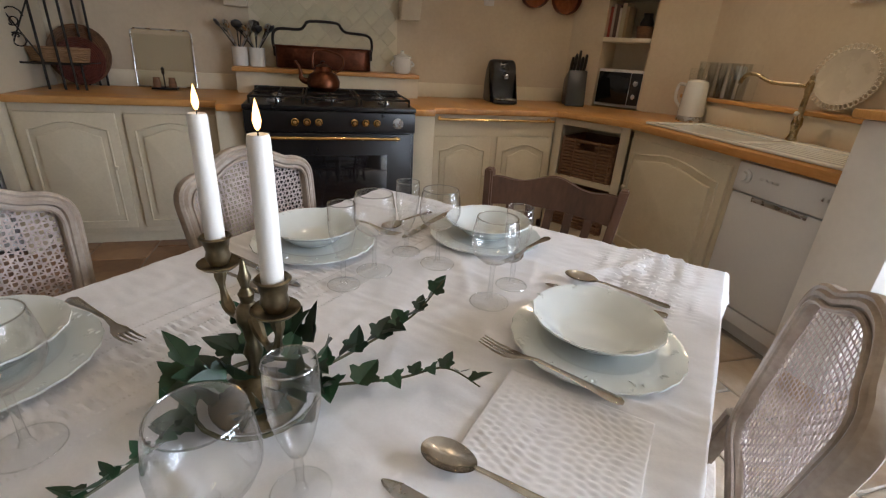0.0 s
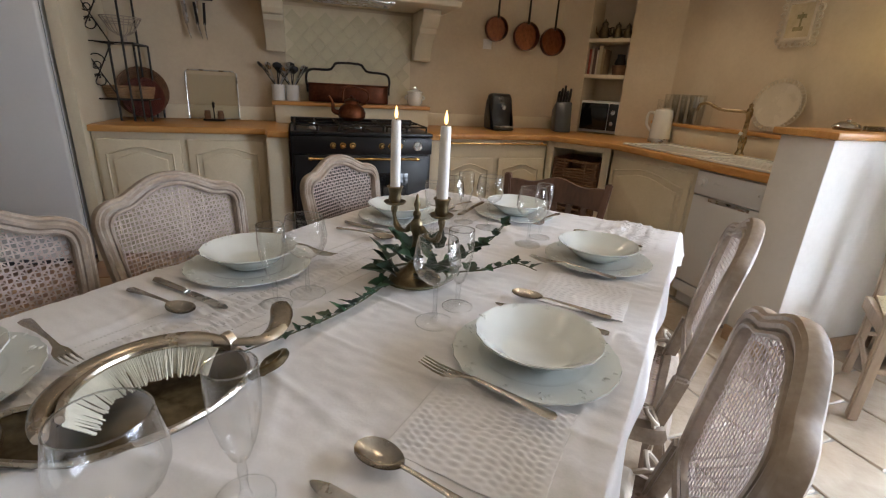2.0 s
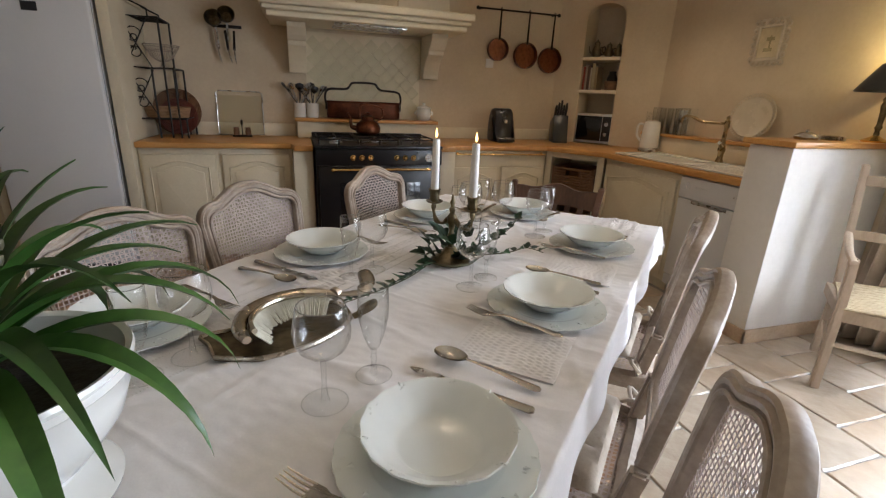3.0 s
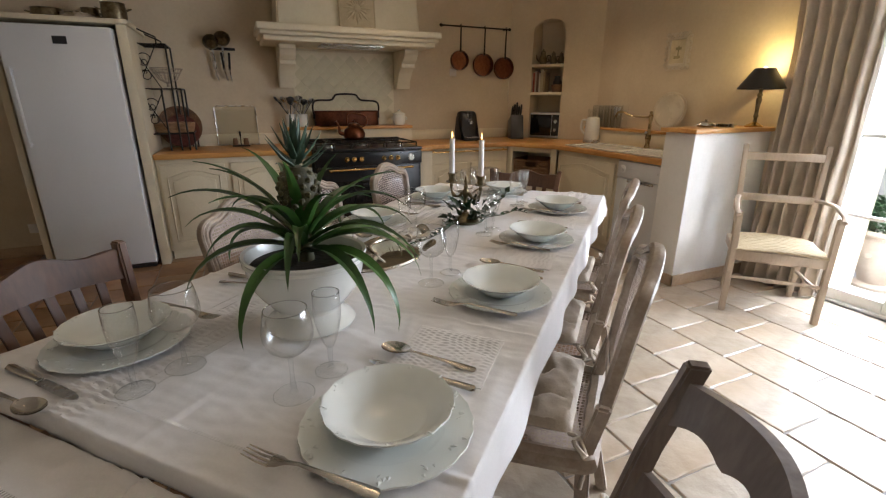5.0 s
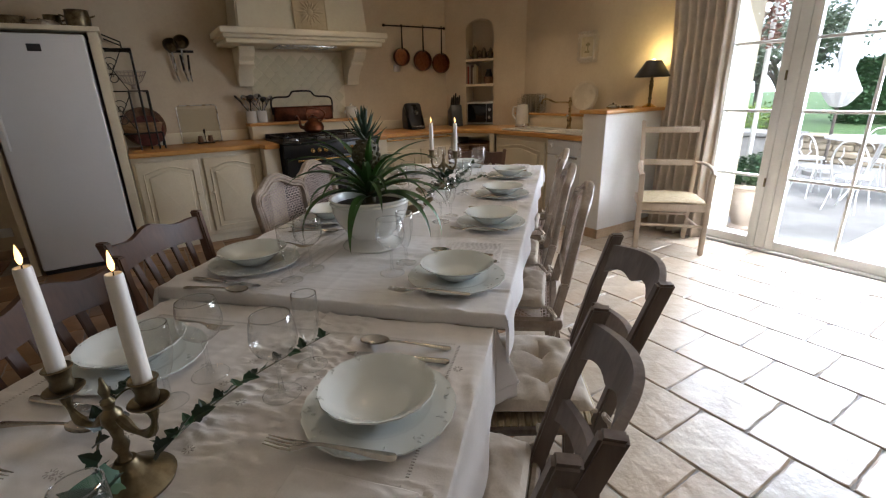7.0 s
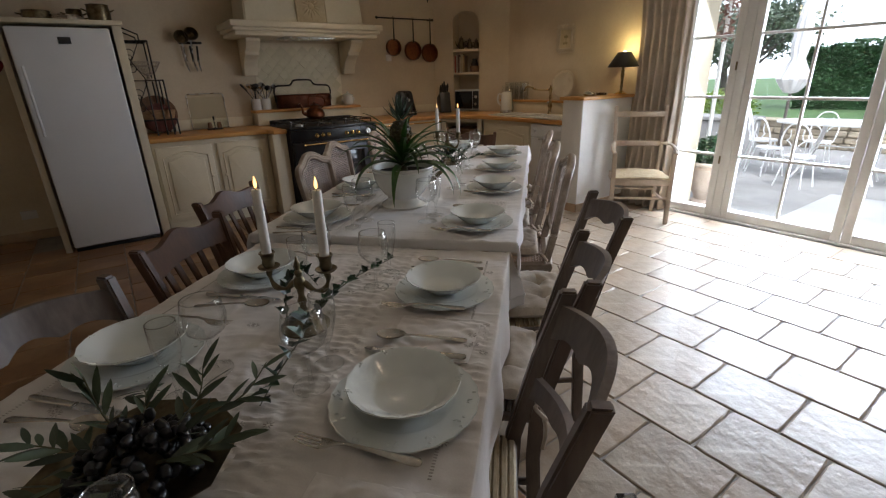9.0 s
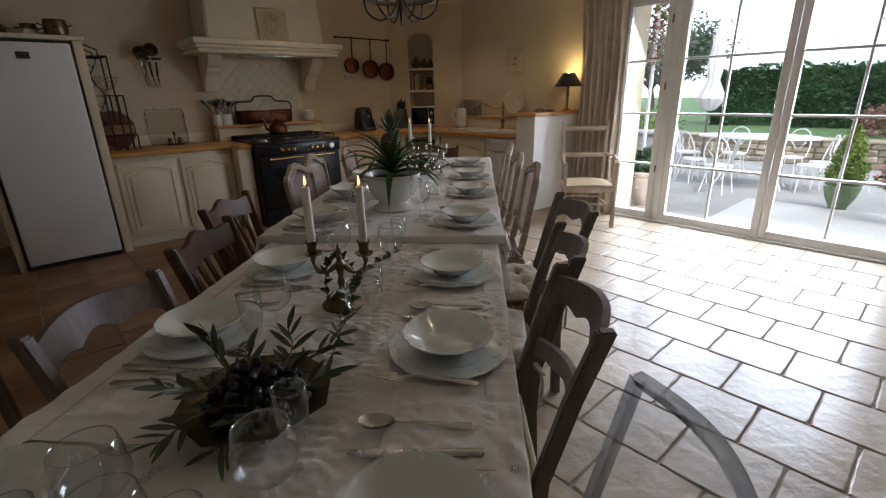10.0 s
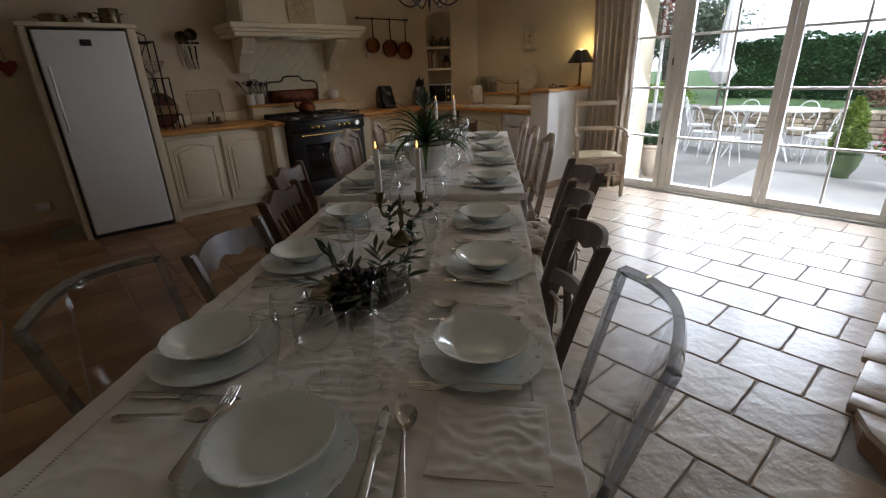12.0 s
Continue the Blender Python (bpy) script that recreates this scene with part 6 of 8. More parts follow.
def wire_etagere():
    """A tall wrought-iron corner stand with three stepped tiers and scrolled ends."""
    t = thing("wire_stand", pose(-1.425, 3.66, DECK), "black wrought-iron tiered stand with scrolls", "shelf stand")
    x0, x1, y0, y1 = -0.14, 0.205, -0.16, 0.17
    for x, y, h in ((x0, y0, 0.92), (x0, y1, 0.92), (x1, y0, 0.14), (x1, y1, 0.14), (0.16, y0, 0.495), (0.16, y1, 0.495), (0.10, y0, 0.83), (0.10, y1, 0.83), (0.02, y0, 0.495)):
        part("post", tube([(x, y, 0), (x, y, h)], 0.007, 8), IRON, t)
    for z, xa, xb in ((0.14, x0, x1), (0.495, x0, 0.16), (0.83, x0, 0.10)):
        tier = part("tier", tube([(xa, y0, z), (xb, y0, z), (xb, y1, z), (xa, y1, z)], 0.006, 8, closed=True), IRON, t)
        for k in range(1, 7):
            part("rod", tube([(xa, y0 + (y1 - y0) * k / 7, z), (xb, y0 + (y1 - y0) * k / 7, z)], 0.0028, 6), IRON, tier)
    for z in (0.15, 0.49):
        for s in (1, -1):
            y = y0 - 0.002
            spiral = [(x0 + 0.07 + s * 0.055 * (1 - i / 22) * math.cos(i * 0.55), y, z + 0.16 + s * (0.075 - 0.045 * i / 22) * 0.9 + 0.055 * (1 - i / 22) * math.sin(i * 0.55)) for i in range(20)]
            part("scroll", tube(spiral, 0.004, 6), IRON, t)
        part("brace", tube([(x0, y0, z), (0.03, y0, z + 0.33)], 0.004, 6), IRON, t)
        part("brace", tube([(0.03, y0, z), (x0, y0, z + 0.33)], 0.004, 6), IRON, t)
    part("finial", tube([(x0, y0, 0.92), (x0 + 0.03, y0, 0.96), (x0 + 0.07, y0, 0.93), (x0 + 0.18, y0, 0.88), (x0 + 0.18, y0, 0.83)], 0.006, 8), IRON, t)
    part("finial", tube([(x0, y1, 0.92), (x0 + 0.03, y1, 0.96), (x0 + 0.07, y1, 0.93), (x0 + 0.18, y1, 0.88), (x0 + 0.18, y1, 0.83)], 0.006, 8), IRON, t)


wire_etagere()
b = thing("wire_fruit_basket", pose(-1.36, 3.66, DECK + 0.488), "cream enamelled wire fruit bowl on a foot", "basket")
wires = [tube([(0.03 * math.cos(a), 0.03 * math.sin(a), 0.06), (0.07 * math.cos(a), 0.07 * math.sin(a), 0.085), (0.12 * math.cos(a), 0.12 * math.sin(a), 0.17)], 0.0022, 5) for a in (2 * math.pi * k / 22 for k in range(22))]
part("bowl", join(*wires, *[tube([(r * math.cos(a), r * math.sin(a), z) for a in (2 * math.pi * k / 28 for k in range(28))], 0.003, 5, closed=True) for r, z in ((0.12, 0.17), (0.10, 0.135), (0.03, 0.06))]), CREAMWOOD, b)
part("foot", lathe([(0, 0), (0.06, 0), (0.055, 0.008), (0.02, 0.025), (0.015, 0.05), (0.03, 0.062), (0, 0.064)], 24), CREAMWOOD, b)


BREADSTRAW = surface("brown_straw", (0.20, 0.11, 0.05), (0.40, 0.25, 0.13), 30.0, (0.6, 0.8), 0.4, 160, stretch=(1, 1, 5))


def round_basket(m, r, h, label):
    t = thing("round_basket", m, label, "basket", "round baskets")
    rows = [tube([((r * (0.86 + 0.14 * (k * 0.011) / h)) * math.cos(a), (r * (0.86 + 0.14 * (k * 0.011) / h)) * math.sin(a), 0.006 + k * 0.011) for a in (2 * math.pi * i / 26 for i in range(26))], 0.0068, 5, closed=True) for k in range(int(h / 0.011))]
    part("weave", join(*rows), BREADSTRAW, t)
    part("bottom", lathe([(0, 0.002), (r * 0.86, 0.002), (r * 0.86, 0.008), (0, 0.008)], 26), RUSH, t)


round_basket(pose(-1.365, 3.62, DECK + 0.147) @ Matrix.Diagonal((1.35, 0.9, 1, 1)), 0.118, 0.085, "long oval straw bread basket on the stand")
REDWICKER = surface("red_brown_wicker", (0.06, 0.016, 0.011), (0.17, 0.045, 0.028), 30.0, (0.5, 0.7), 0.5, 120, stretch=(1, 1, 6))
for px, py, r, tilt, lab in ((-1.345, 3.80, 0.173, 80, "round brown wicker tray leaning on the wall"), (-1.33, 3.76, 0.135, 80, "dark round wicker tray leaning on the wall")):
    t = thing("wicker_tray", pose(px, py, DECK + 0.012, tilt), lab, "tray", "leaning trays")
    rings = [tube([(q * math.cos(a), r + q * math.sin(a), 0) for a in (2 * math.pi * i / 30 for i in range(30))], 0.006, 5, closed=True) for q in [r - 0.011 * k for k in range(int(r / 0.011))]]
    part("weave", join(*rings), WICKER if r > 0.15 else REDWICKER, t)

t = thing("glass_board", pose(-0.875, 3.845, DECK + 0.006, 84) @ Matrix.Scale(1.05, 4), "clear glass chopping board with a metal edge on the wall", "board")
ln = [(-0.17, 0.0), (0.17, 0.0), (0.17, 0.32), (0.15, 0.335), (-0.15, 0.335), (-0.17, 0.32)]
part("rim", tube([(x, y, 0) for x, y in ln], 0.005, 8, closed=True), STEEL, t)
part("plate", moved(slab(ln, 0.003, 0, "xy"), pose(0, 0, -0.0015)), thin_glass("board_glass", (0.93, 0.93, 0.90), 1.4, 0.35), t)
t = thing("cruet_stand", pose(-0.86, 3.72, DECK), "dark cruet stand with a turned handle", "cruet")
part("tray", box(-0.075, 0.075, -0.03, 0.03, 0, 0.012, 0.004), IRON, t)
part("handle", lathe([(0.004, 0.012), (0.004, 0.09), (0.010, 0.10), (0.008, 0.115), (0.012, 0.125), (0, 0.14)], 10), IRON, t)
for x in (-0.045, 0.045):
    part("bottle", moved(lathe([(0, 0), (0.022, 0), (0.024, 0.03), (0.018, 0.05), (0.022, 0.06), (0, 0.062)], 14), pose(x, 0, 0.013)), WICKER, t)

# kitchen tools on a wall hook
t = thing("wall_rack", pose(-0.93, 3.872, 1.73), "dark wall rack for kitchen tools", "rack")
part("bar", join(box(-0.09, 0.12, -0.018, 0, -0.01, 0.012, 0.003), *[tube([(x, -0.01, 0), (x, -0.035, -0.006), (x, -0.037, 0.01)], 0.003, 6) for x in (-0.06, 0.0, 0.06)]), IRON, t)
for x, z, kind in ((-0.065, -0.01, "ladle"), (0.02, 0.02, "ladle"), (-0.075, -0.03, "server"), (0.065, -0.03, "server"), (0.0, -0.03, "server")):
    t = thing("kitchen_tool", pose(-0.93 + x, 3.838, 1.73 + z, 0, 4 * (1 if x > 0 else -1)) @ Matrix.Scale(1.32, 4), "steel kitchen tool hanging on the rack", "kitchen tool", "hanging kitchen tools")
    if kind == "ladle":
        part("bowl", moved(lathe([(0, 0), (0.03, 0.006), (0.047, 0.03), (0.05, 0.045), (0.047, 0.045), (0.044, 0.03), (0.028, 0.010), (0, 0.004)], 20), pose(0, -0.015, 0.03, 70)), OLDBRASS, t)
        part("handle", tube([(0, -0.004, 0.0), (0, 0, -0.12)], 0.006, 6, 0.5), STEEL, t)
    else:
        part("handle", tube([(0, -0.006, 0.0), (0, 0, -0.11)], 0.007, 6, 0.5), IRON if x > -0.05 else CREAMWOOD, t)
        part("blade", tube(bent([(0, 0, -0.10), (0.004, 0, -0.14), (0.012, -0.004, -0.185)], 6), [0.008, 0.012, 0.015, 0.016, 0.015, 0.012, 0.004], 8, 0.25), STEEL, t)

# pots of tools, fish kettle, jar on the ledge, kettle on the hob
LEDGE = 1.052
for x in (-0.392, -0.285):
    t = thing("utensil_pot", pose(x, 3.77, LEDGE), "white ceramic pot full of kitchen utensils", "pot", "utensil pots")
    part("jar", lathe([(0, 0), (0.046, 0), (0.050, 0.006), (0.050, 0.112), (0.053, 0.118), (0.049, 0.118), (0.045, 0.10), (0, 0.09)], 26), CERAMIC, t)
    rnd = random.Random(int(x * 1000))
    for k in range(8):
        a, q = 2 * math.pi * k / 8, 0.03
        u = thing("utensil", pose(x, 3.77, LEDGE), "metal or dark kitchen utensil standing in a pot", "kitchen tool", "utensils in pots")
        top = Vector((0.085 * math.cos(a) + rnd.uniform(-0.02, 0.02), 0.05 * math.sin(a), 0.20 + rnd.uniform(0, 0.04)))
        metal = STEEL if k % 2 else BLACKPLASTIC
        part("handle", tube([(q * 0.4 * math.cos(a), q * 0.4 * math.sin(a), 0.10), tuple(top)], 0.004, 6), metal, u)
        d = (top - Vector((0, 0, 0.1))).normalized()
        part("head", tube([top - d * 0.01, top + d * 0.02, top + d * 0.045, top + d * 0.055], [0.005, 0.034, 0.031, 0.008], 8, 0.35), metal, u)

t = thing("fish_kettle", pose(0.153, 3.775, LEDGE) @ Matrix.Diagonal((1.22, 1.0, 1.2, 1)), "old copper fish kettle with an iron bow handle", "kettle")
outline = [(math.copysign(0.262 * abs(math.cos(a)) ** 0.5, math.cos(a)), math.copysign(0.085 * abs(math.sin(a)) ** 0.6, math.sin(a))) for a in (2 * math.pi * (i + 0.5) / 36 for i in range(36))]
part("pan", moved(slab(outline, 0.115, 0.006, "xy"), pose(0, 0, 0.002)), DARKCOPPER, t)
part("rim", tube([(x * 1.01, y * 1.01, 0.116) for x, y in outline], 0.006, 6, closed=True), DARKCOPPER, t)
part("bow_handle", tube(bent([(-0.262, 0, 0.08), (-0.272, 0, 0.15), (-0.245, 0, 0.20), (-0.13, 0, 0.205), (-0.10, 0, 0.225), (-0.07, 0, 0.25), (0.07, 0, 0.25), (0.10, 0, 0.225), (0.13, 0, 0.205), (0.245, 0, 0.195), (0.272, 0, 0.15), (0.262, 0, 0.08)], 44), 0.0075, 8), IRON, t)
for s in (-1, 1):
    part("lug", box(s * 0.262 - 0.01, s * 0.262 + 0.01, -0.02, 0.02, 0.06, 0.10, 0.004), IRON, t)
t = thing("copper_kettle", pose(0.135, 3.42, 0.942) @ Matrix.Scale(1.12, 4), "round copper kettle with a spout on the hob", "kettle")
part("body", lathe([(0, 0), (0.065, 0), (0.088, 0.02), (0.092, 0.05), (0.078, 0.085), (0.05, 0.105), (0.046, 0.12), (0, 0.12)], 30), COPPER, t)
part("lid", lathe([(0.048, 0.12), (0.046, 0.128), (0.02, 0.14), (0.008, 0.144), (0.012, 0.155), (0, 0.162)], 22), COPPER, t)
part("spout", tube(bent([(-0.08, 0, 0.045), (-0.12, 0, 0.06), (-0.125, 0, 0.11), (-0.15, 0, 0.15)], 12), [0.02, 0.019, 0.018, 0.017, 0.015, 0.013, 0.012, 0.011, 0.010, 0.010, 0.010, 0.010, 0.011], 10), COPPER, t)
part("handle", tube(bent([(0.06, 0, 0.095), (0.11, 0, 0.13), (0.10, 0, 0.19), (0.0, 0, 0.215), (-0.05, 0, 0.20), (-0.055, 0, 0.12)], 20), 0.006, 8), COPPER, t)
t = thing("lidded_jar", pose(0.705, 3.775, LEDGE) @ Matrix.Scale(1.22, 4), "cream stoneware jar with a lid", "jar")
part("body", lathe([(0, 0), (0.040, 0), (0.052, 0.02), (0.055, 0.06), (0.048, 0.085), (0, 0.085)], 24), CERAMIC, t)
part("lid", lathe([(0.056, 0.086), (0.054, 0.094), (0.02, 0.108), (0.010, 0.112), (0.012, 0.124), (0, 0.128)], 24), CERAMIC, t)
for s in (-1, 1):
    part("ear", tube(bent([(s * 0.05, 0, 0.04), (s * 0.07, 0, 0.05), (s * 0.052, 0, 0.07)], 8), 0.006, 6), CERAMIC, t)

# coffee machine, knife block
t = thing("coffee_machine", pose(1.425, 3.62, DECK) @ Matrix.Scale(1.15, 4), "small rounded black coffee machine", "coffee machine")
prof = [(-0.13, 0.0), (0.10, 0.0), (0.11, 0.10), (0.09, 0.20), (0.05, 0.255), (0.0, 0.265), (-0.04, 0.25), (-0.06, 0.20), (-0.055, 0.10), (-0.06, 0.03), (-0.13, 0.025)]
part("body", moved(slab(prof, 0.16, 0.018, "yz"), pose(-0.08, 0, 0)), BLACKPLASTIC, t)
part("spout", tube([(0, -0.05, 0.18), (0, -0.09, 0.17), (0, -0.09, 0.15)], 0.014, 10), STEEL, t)
part("drip_tray", box(-0.07, 0.07, -0.13, -0.05, 0.026, 0.034, 0.003), STEEL, t)
t = thing("knife_block", pose(2.04, 3.60, DECK, 0, 0, -20) @ Matrix.Scale(1.3, 4), "black knife block with black-handled knives", "knife block")
part("block", moved(slab([(-0.08, 0), (0.08, 0), (0.115, 0.14), (-0.02, 0.20)], 0.11, 0.006, "yz"), pose(-0.055, 0, 0)), BLACKPLASTIC, t)
for k in range(5):
    x = -0.038 + 0.019 * k
    part("knife_handle", tube([(x, 0.03, 0.17), (x, 0.0, 0.245 + 0.015 * (k % 2)), (x, -0.01, 0.265 + 0.02 * (k % 3))], [0.009, 0.010, 0.007], 8, 1.4), BLACKPLASTIC, t)

# rail with copper pans
t = thing("pan_rail", pose(0, 3.815, 2.048), "black iron wall rail for pans", "rail")
part("bar", tube([(1.20, 0, 0), (2.03, 0, 0)], 0.008, 10), IRON, t)
for x in (1.235, 1.99):
    part("bracket", tube([(x, 0.062, 0.0), (x, 0, 0.0)], 0.008, 8), IRON, t)
for x in (1.20, 2.03):
    part("finial", moved(lathe([(0, -0.018), (0.012, -0.012), (0.017, 0), (0.012, 0.012), (0, 0.018)], 12), pose(x, 0, 0, 0, 90)), IRON, t)
for x, r, drop in ((1.425, 0.100, 0.305), (1.715, 0.117, 0.338), (1.98, 0.117, 0.365)):
    t = thing("copper_pan", pose(x, 3.800, 2.042), "small copper saucepan hanging by its iron handle", "saucepan", "hanging copper pans")
    c = -drop - r * 0.25
    part("pan", moved(lathe([(0, 0), (r * 0.93, 0), (r, 0.006), (r, 0.055), (r * 0.97, 0.055), (r * 0.95, 0.008), (0, 0.006)], 34), pose(0, 0.055, c, 90)), COPPER, t)
    part("handle", tube([(0, 0.0, 0.012), (0, -0.004, 0.0), (0, 0.0, -0.08), (0.0, 0.004, c + r * 0.8)], [0.006, 0.008, 0.009, 0.011], 8, 0.5), IRON, t)
    part("hook", tube(bent([(0, 0.014, 0.006), (0, 0.012, 0.022), (0, -0.010, 0.020), (0, -0.014, -0.012)], 10), 0.003, 6), IRON, t)
tagged(part("wall_socket", box(1.33, 1.41, 3.868, 3.879, 1.55, 1.63, 0.004), FRAMEPAINT), "square white wall socket", "socket")
tagged(part("wall_socket", box(-2.62, -2.50, 3.868, 3.879, 0.20, 0.28, 0.004), FRAMEPAINT), "white double wall socket near the floor", "socket")

# niche: microwave, books, pots
t = thing("microwave", NICHE @ pose(0.45, 0.02, 0.892) @ Matrix.Diagonal((1.02, 1.0, 1.22, 1)), "small white microwave oven in the niche", "microwave")
part("body", box(-0.172, 0.172, 0.012, 0.27, 0, 0.225, 0.006), WHITEGOODS, t)
part("door", box(-0.165, 0.08, 0.0, 0.012, 0.018, 0.21, 0.005), PANE_DARK, t, "dark glass door")
p = part("panel", box(0.085, 0.165, 0.002, 0.012, 0.018, 0.21, 0.003), BLACKPLASTIC, t)
for z in (0.07, 0.15):
    part("dial", moved(lathe([(0, 0), (0.018, 0), (0.016, 0.012), (0, 0.013)], 16), pose(0.125, 0.002, z, 90)), STEEL, p)
rnd = random.Random(6)
x = n0 + 0.012
for k, (w, h, col) in enumerate(((0.02, 0.21, (0.30, 0.06, 0.04)), (0.016, 0.23, (0.45, 0.40, 0.32)), (0.025, 0.22, (0.10, 0.06, 0.05)), (0.014, 0.20, (0.55, 0.50, 0.40)), (0.03, 0.235, (0.42, 0.37, 0.24)), (0.02, 0.21, (0.30, 0.22, 0.12)))):
    tone = surface("book_cover_%s" % "abcdef"[k], tuple(c * 0.8 for c in col), col, 8, (0.4, 0.6), 0.05, 60)
    t = thing("book", NICHE @ pose(x, 0.03, 1.392), "upright cookery book with a coloured cover", "book", "books in the niche")
    part("cover", join(box(0, 0.002, 0, 0.16, 0, h), box(w - 0.002, w, 0, 0.16, 0, h), box(0, w, -0.002, 0.001, 0, h)), tone, t)
    part("pages", box(0.0022, w - 0.0022, 0.0015, 0.155, 0.003, h - 0.003), CREAMWOOD, t)
    x += w + 0.003
t = thing("dark_basket", NICHE @ pose(0.545, 0.10, 1.392), "dark wicker basket with a black jug in the niche", "basket")
part("basket", lathe([(0, 0), (0.055, 0), (0.068, 0.08), (0.063, 0.08), (0.05, 0.01), (0, 0.008)], 24), WICKER, t)
part("jug", moved(lathe([(0, 0.03), (0.04, 0.05), (0.05, 0.10), (0.03, 0.15), (0.035, 0.17), (0, 0.165)], 20), pose(0, 0, 0.0)), IRON, t)
for px, s in ((0.35, 1.0), (0.47, 0.85), (0.56, 0.8)):
    t = thing("metal_teapot", NICHE @ pose(px, 0.13, 1.687) @ Matrix.Scale(s, 4), "dark pewter teapot on the niche shelf", "teapot", "pewter teapots")
    part("body", lathe([(0, 0), (0.03, 0), (0.048, 0.03), (0.046, 0.07), (0.025, 0.11), (0.028, 0.13), (0, 0.135)], 22), OLDBRASS, t)
    part("lid", lathe([(0.029, 0.131), (0.016, 0.148), (0.005, 0.152), (0.008, 0.162), (0, 0.168)], 16), OLDBRASS, t)
    part("handle", tube(bent([(0.04, 0, 0.09), (0.08, 0, 0.095), (0.075, 0, 0.04), (0.046, 0, 0.03)], 12), 0.005, 6), IRON, t)
    part("spout", tube(bent([(-0.044, 0, 0.04), (-0.07, 0, 0.06), (-0.08, 0, 0.11)], 8), [0.012, 0.011, 0.010, 0.009, 0.008, 0.007, 0.007, 0.006, 0.006], 8), OLDBRASS, t)

# sink wall: kettle, tumblers, tap, sink, plate, picture, socket
t = thing("electric_kettle", pose(2.47, 2.825, DECK, 0, 0, 110) @ Matrix.Scale(1.1, 4), "cream electric kettle on a steel base", "kettle")
part("base", lathe([(0, 0), (0.075, 0), (0.078, 0.012), (0.070, 0.03), (0, 0.03)], 26), STEEL, t)
part("body", lathe([(0, 0.031), (0.070, 0.031), (0.072, 0.05), (0.062, 0.20), (0.056, 0.225), (0.03, 0.235), (0, 0.236)], 28), CERAMIC, t)
part("handle", tube(bent([(0.058, 0, 0.20), (0.11, 0, 0.20), (0.115, 0, 0.12), (0.07, 0, 0.07)], 14), 0.010, 8), CERAMIC, t)
cup = thing("tumbler", pose(2.59, 2.99, 1.044) @ Matrix.Scale(1.25, 4), "clear straight glass tumbler on the ledge", "glass", "tumblers on the ledge")
part("glass", lathe([(0, 0), (0.029, 0), (0.031, 0.004), (0.034, 0.135), (0.033, 0.1355)], 24), thin_glass("tumbler_glass", (0.97, 0.98, 0.98), 1.5, 0.01, 3.0), cup)
for k in range(1, 10):
    copy_thing(cup, pose(2.59 + 0.07 * (k % 2), 2.99 - 0.088 * (k // 2) - 0.008 * (k % 2), 1.044) @ Matrix.Scale(1.25 if k != 4 else 1.2, 4))


TAPBRASS = surface("worn_tap_brass", (0.22, 0.16, 0.08), (0.48, 0.37, 0.20), 15.0, (0.2, 0.35), 0.1, 80, metal=1.0)


def brass_tap():
    t = thing("brass_tap", pose(2.44, 2.065, DECK + 0.012), "old brass swan-neck kitchen tap", "tap")
    part("body", lathe([(0, 0), (0.030, 0), (0.026, 0.012), (0.018, 0.03), (0.020, 0.06), (0.026, 0.085), (0.022, 0.11), (0.015, 0.13), (0.013, 0.23), (0.018, 0.24), (0.018, 0.285), (0.010, 0.295), (0.013, 0.31), (0, 0.325)], 20), TAPBRASS, t)
    part("spout", tube(bent([(0, 0, 0.265), (-0.03, 0.08, 0.268), (-0.06, 0.17, 0.272), (-0.075, 0.245, 0.302), (-0.085, 0.305, 0.298), (-0.089, 0.328, 0.255)], 22), 0.010, 10), TAPBRASS, t)
    part("lever", tube([(0.0, 0, 0.085), (-0.03, -0.02, 0.10), (-0.075, -0.04, 0.135)], [0.014, 0.010, 0.009], 10), TAPBRASS, t)
    part("handle_tip", moved(lathe([(0, -0.014), (0.011, -0.008), (0.012, 0.006), (0, 0.013)], 12), pose(-0.08, -0.043, 0.14, 0, 40)), CERAMIC, t)


brass_tap()
t = thing("ceramic_sink", pose(2.26, 2.06, DECK), "white ceramic inset sink with a drainer", "sink")
part("rim", join(box(-0.25, 0.20, -0.60, -0.56, 0, 0.014, 0.006), box(-0.25, 0.20, 0.56, 0.60, 0, 0.014, 0.006), box(-0.25, -0.205, -0.56, 0.56, 0, 0.014, 0.006), box(0.12, 0.20, -0.56, 0.56, 0, 0.014, 0.006), box(-0.205, 0.12, -0.06, 0.0, 0, 0.014, 0.006)), CERAMIC, t)
part("basin", box(-0.205, 0.12, 0.0, 0.56, 0.0, 0.004), CERAMIC, t)
dr = part("drainer", box(-0.205, 0.12, -0.56, -0.06, 0.0, 0.006), CERAMIC, t)
for k in range(7):
    part("rib", tube([(-0.18 + 0.046 * k, -0.54, 0.005), (-0.18 + 0.046 * k, -0.09, 0.005)], 0.003, 6), CERAMIC, dr)
t = thing("lace_plate", pose(2.60, 2.05, 1.05, 0, -80, 6) @ Matrix.Scale(1.03, 4), "large cream openwork plate leaning on the wall", "plate")
part("body", moved(lathe([(0, 0.004), (0.105, 0.004), (0.115, 0.010), (0.130, 0.012), (0.131, 0.016), (0.114, 0.014), (0.104, 0.008), (0, 0.008)], 48), pose(0.165, 0, -0.02)), CREAMWARE, t)
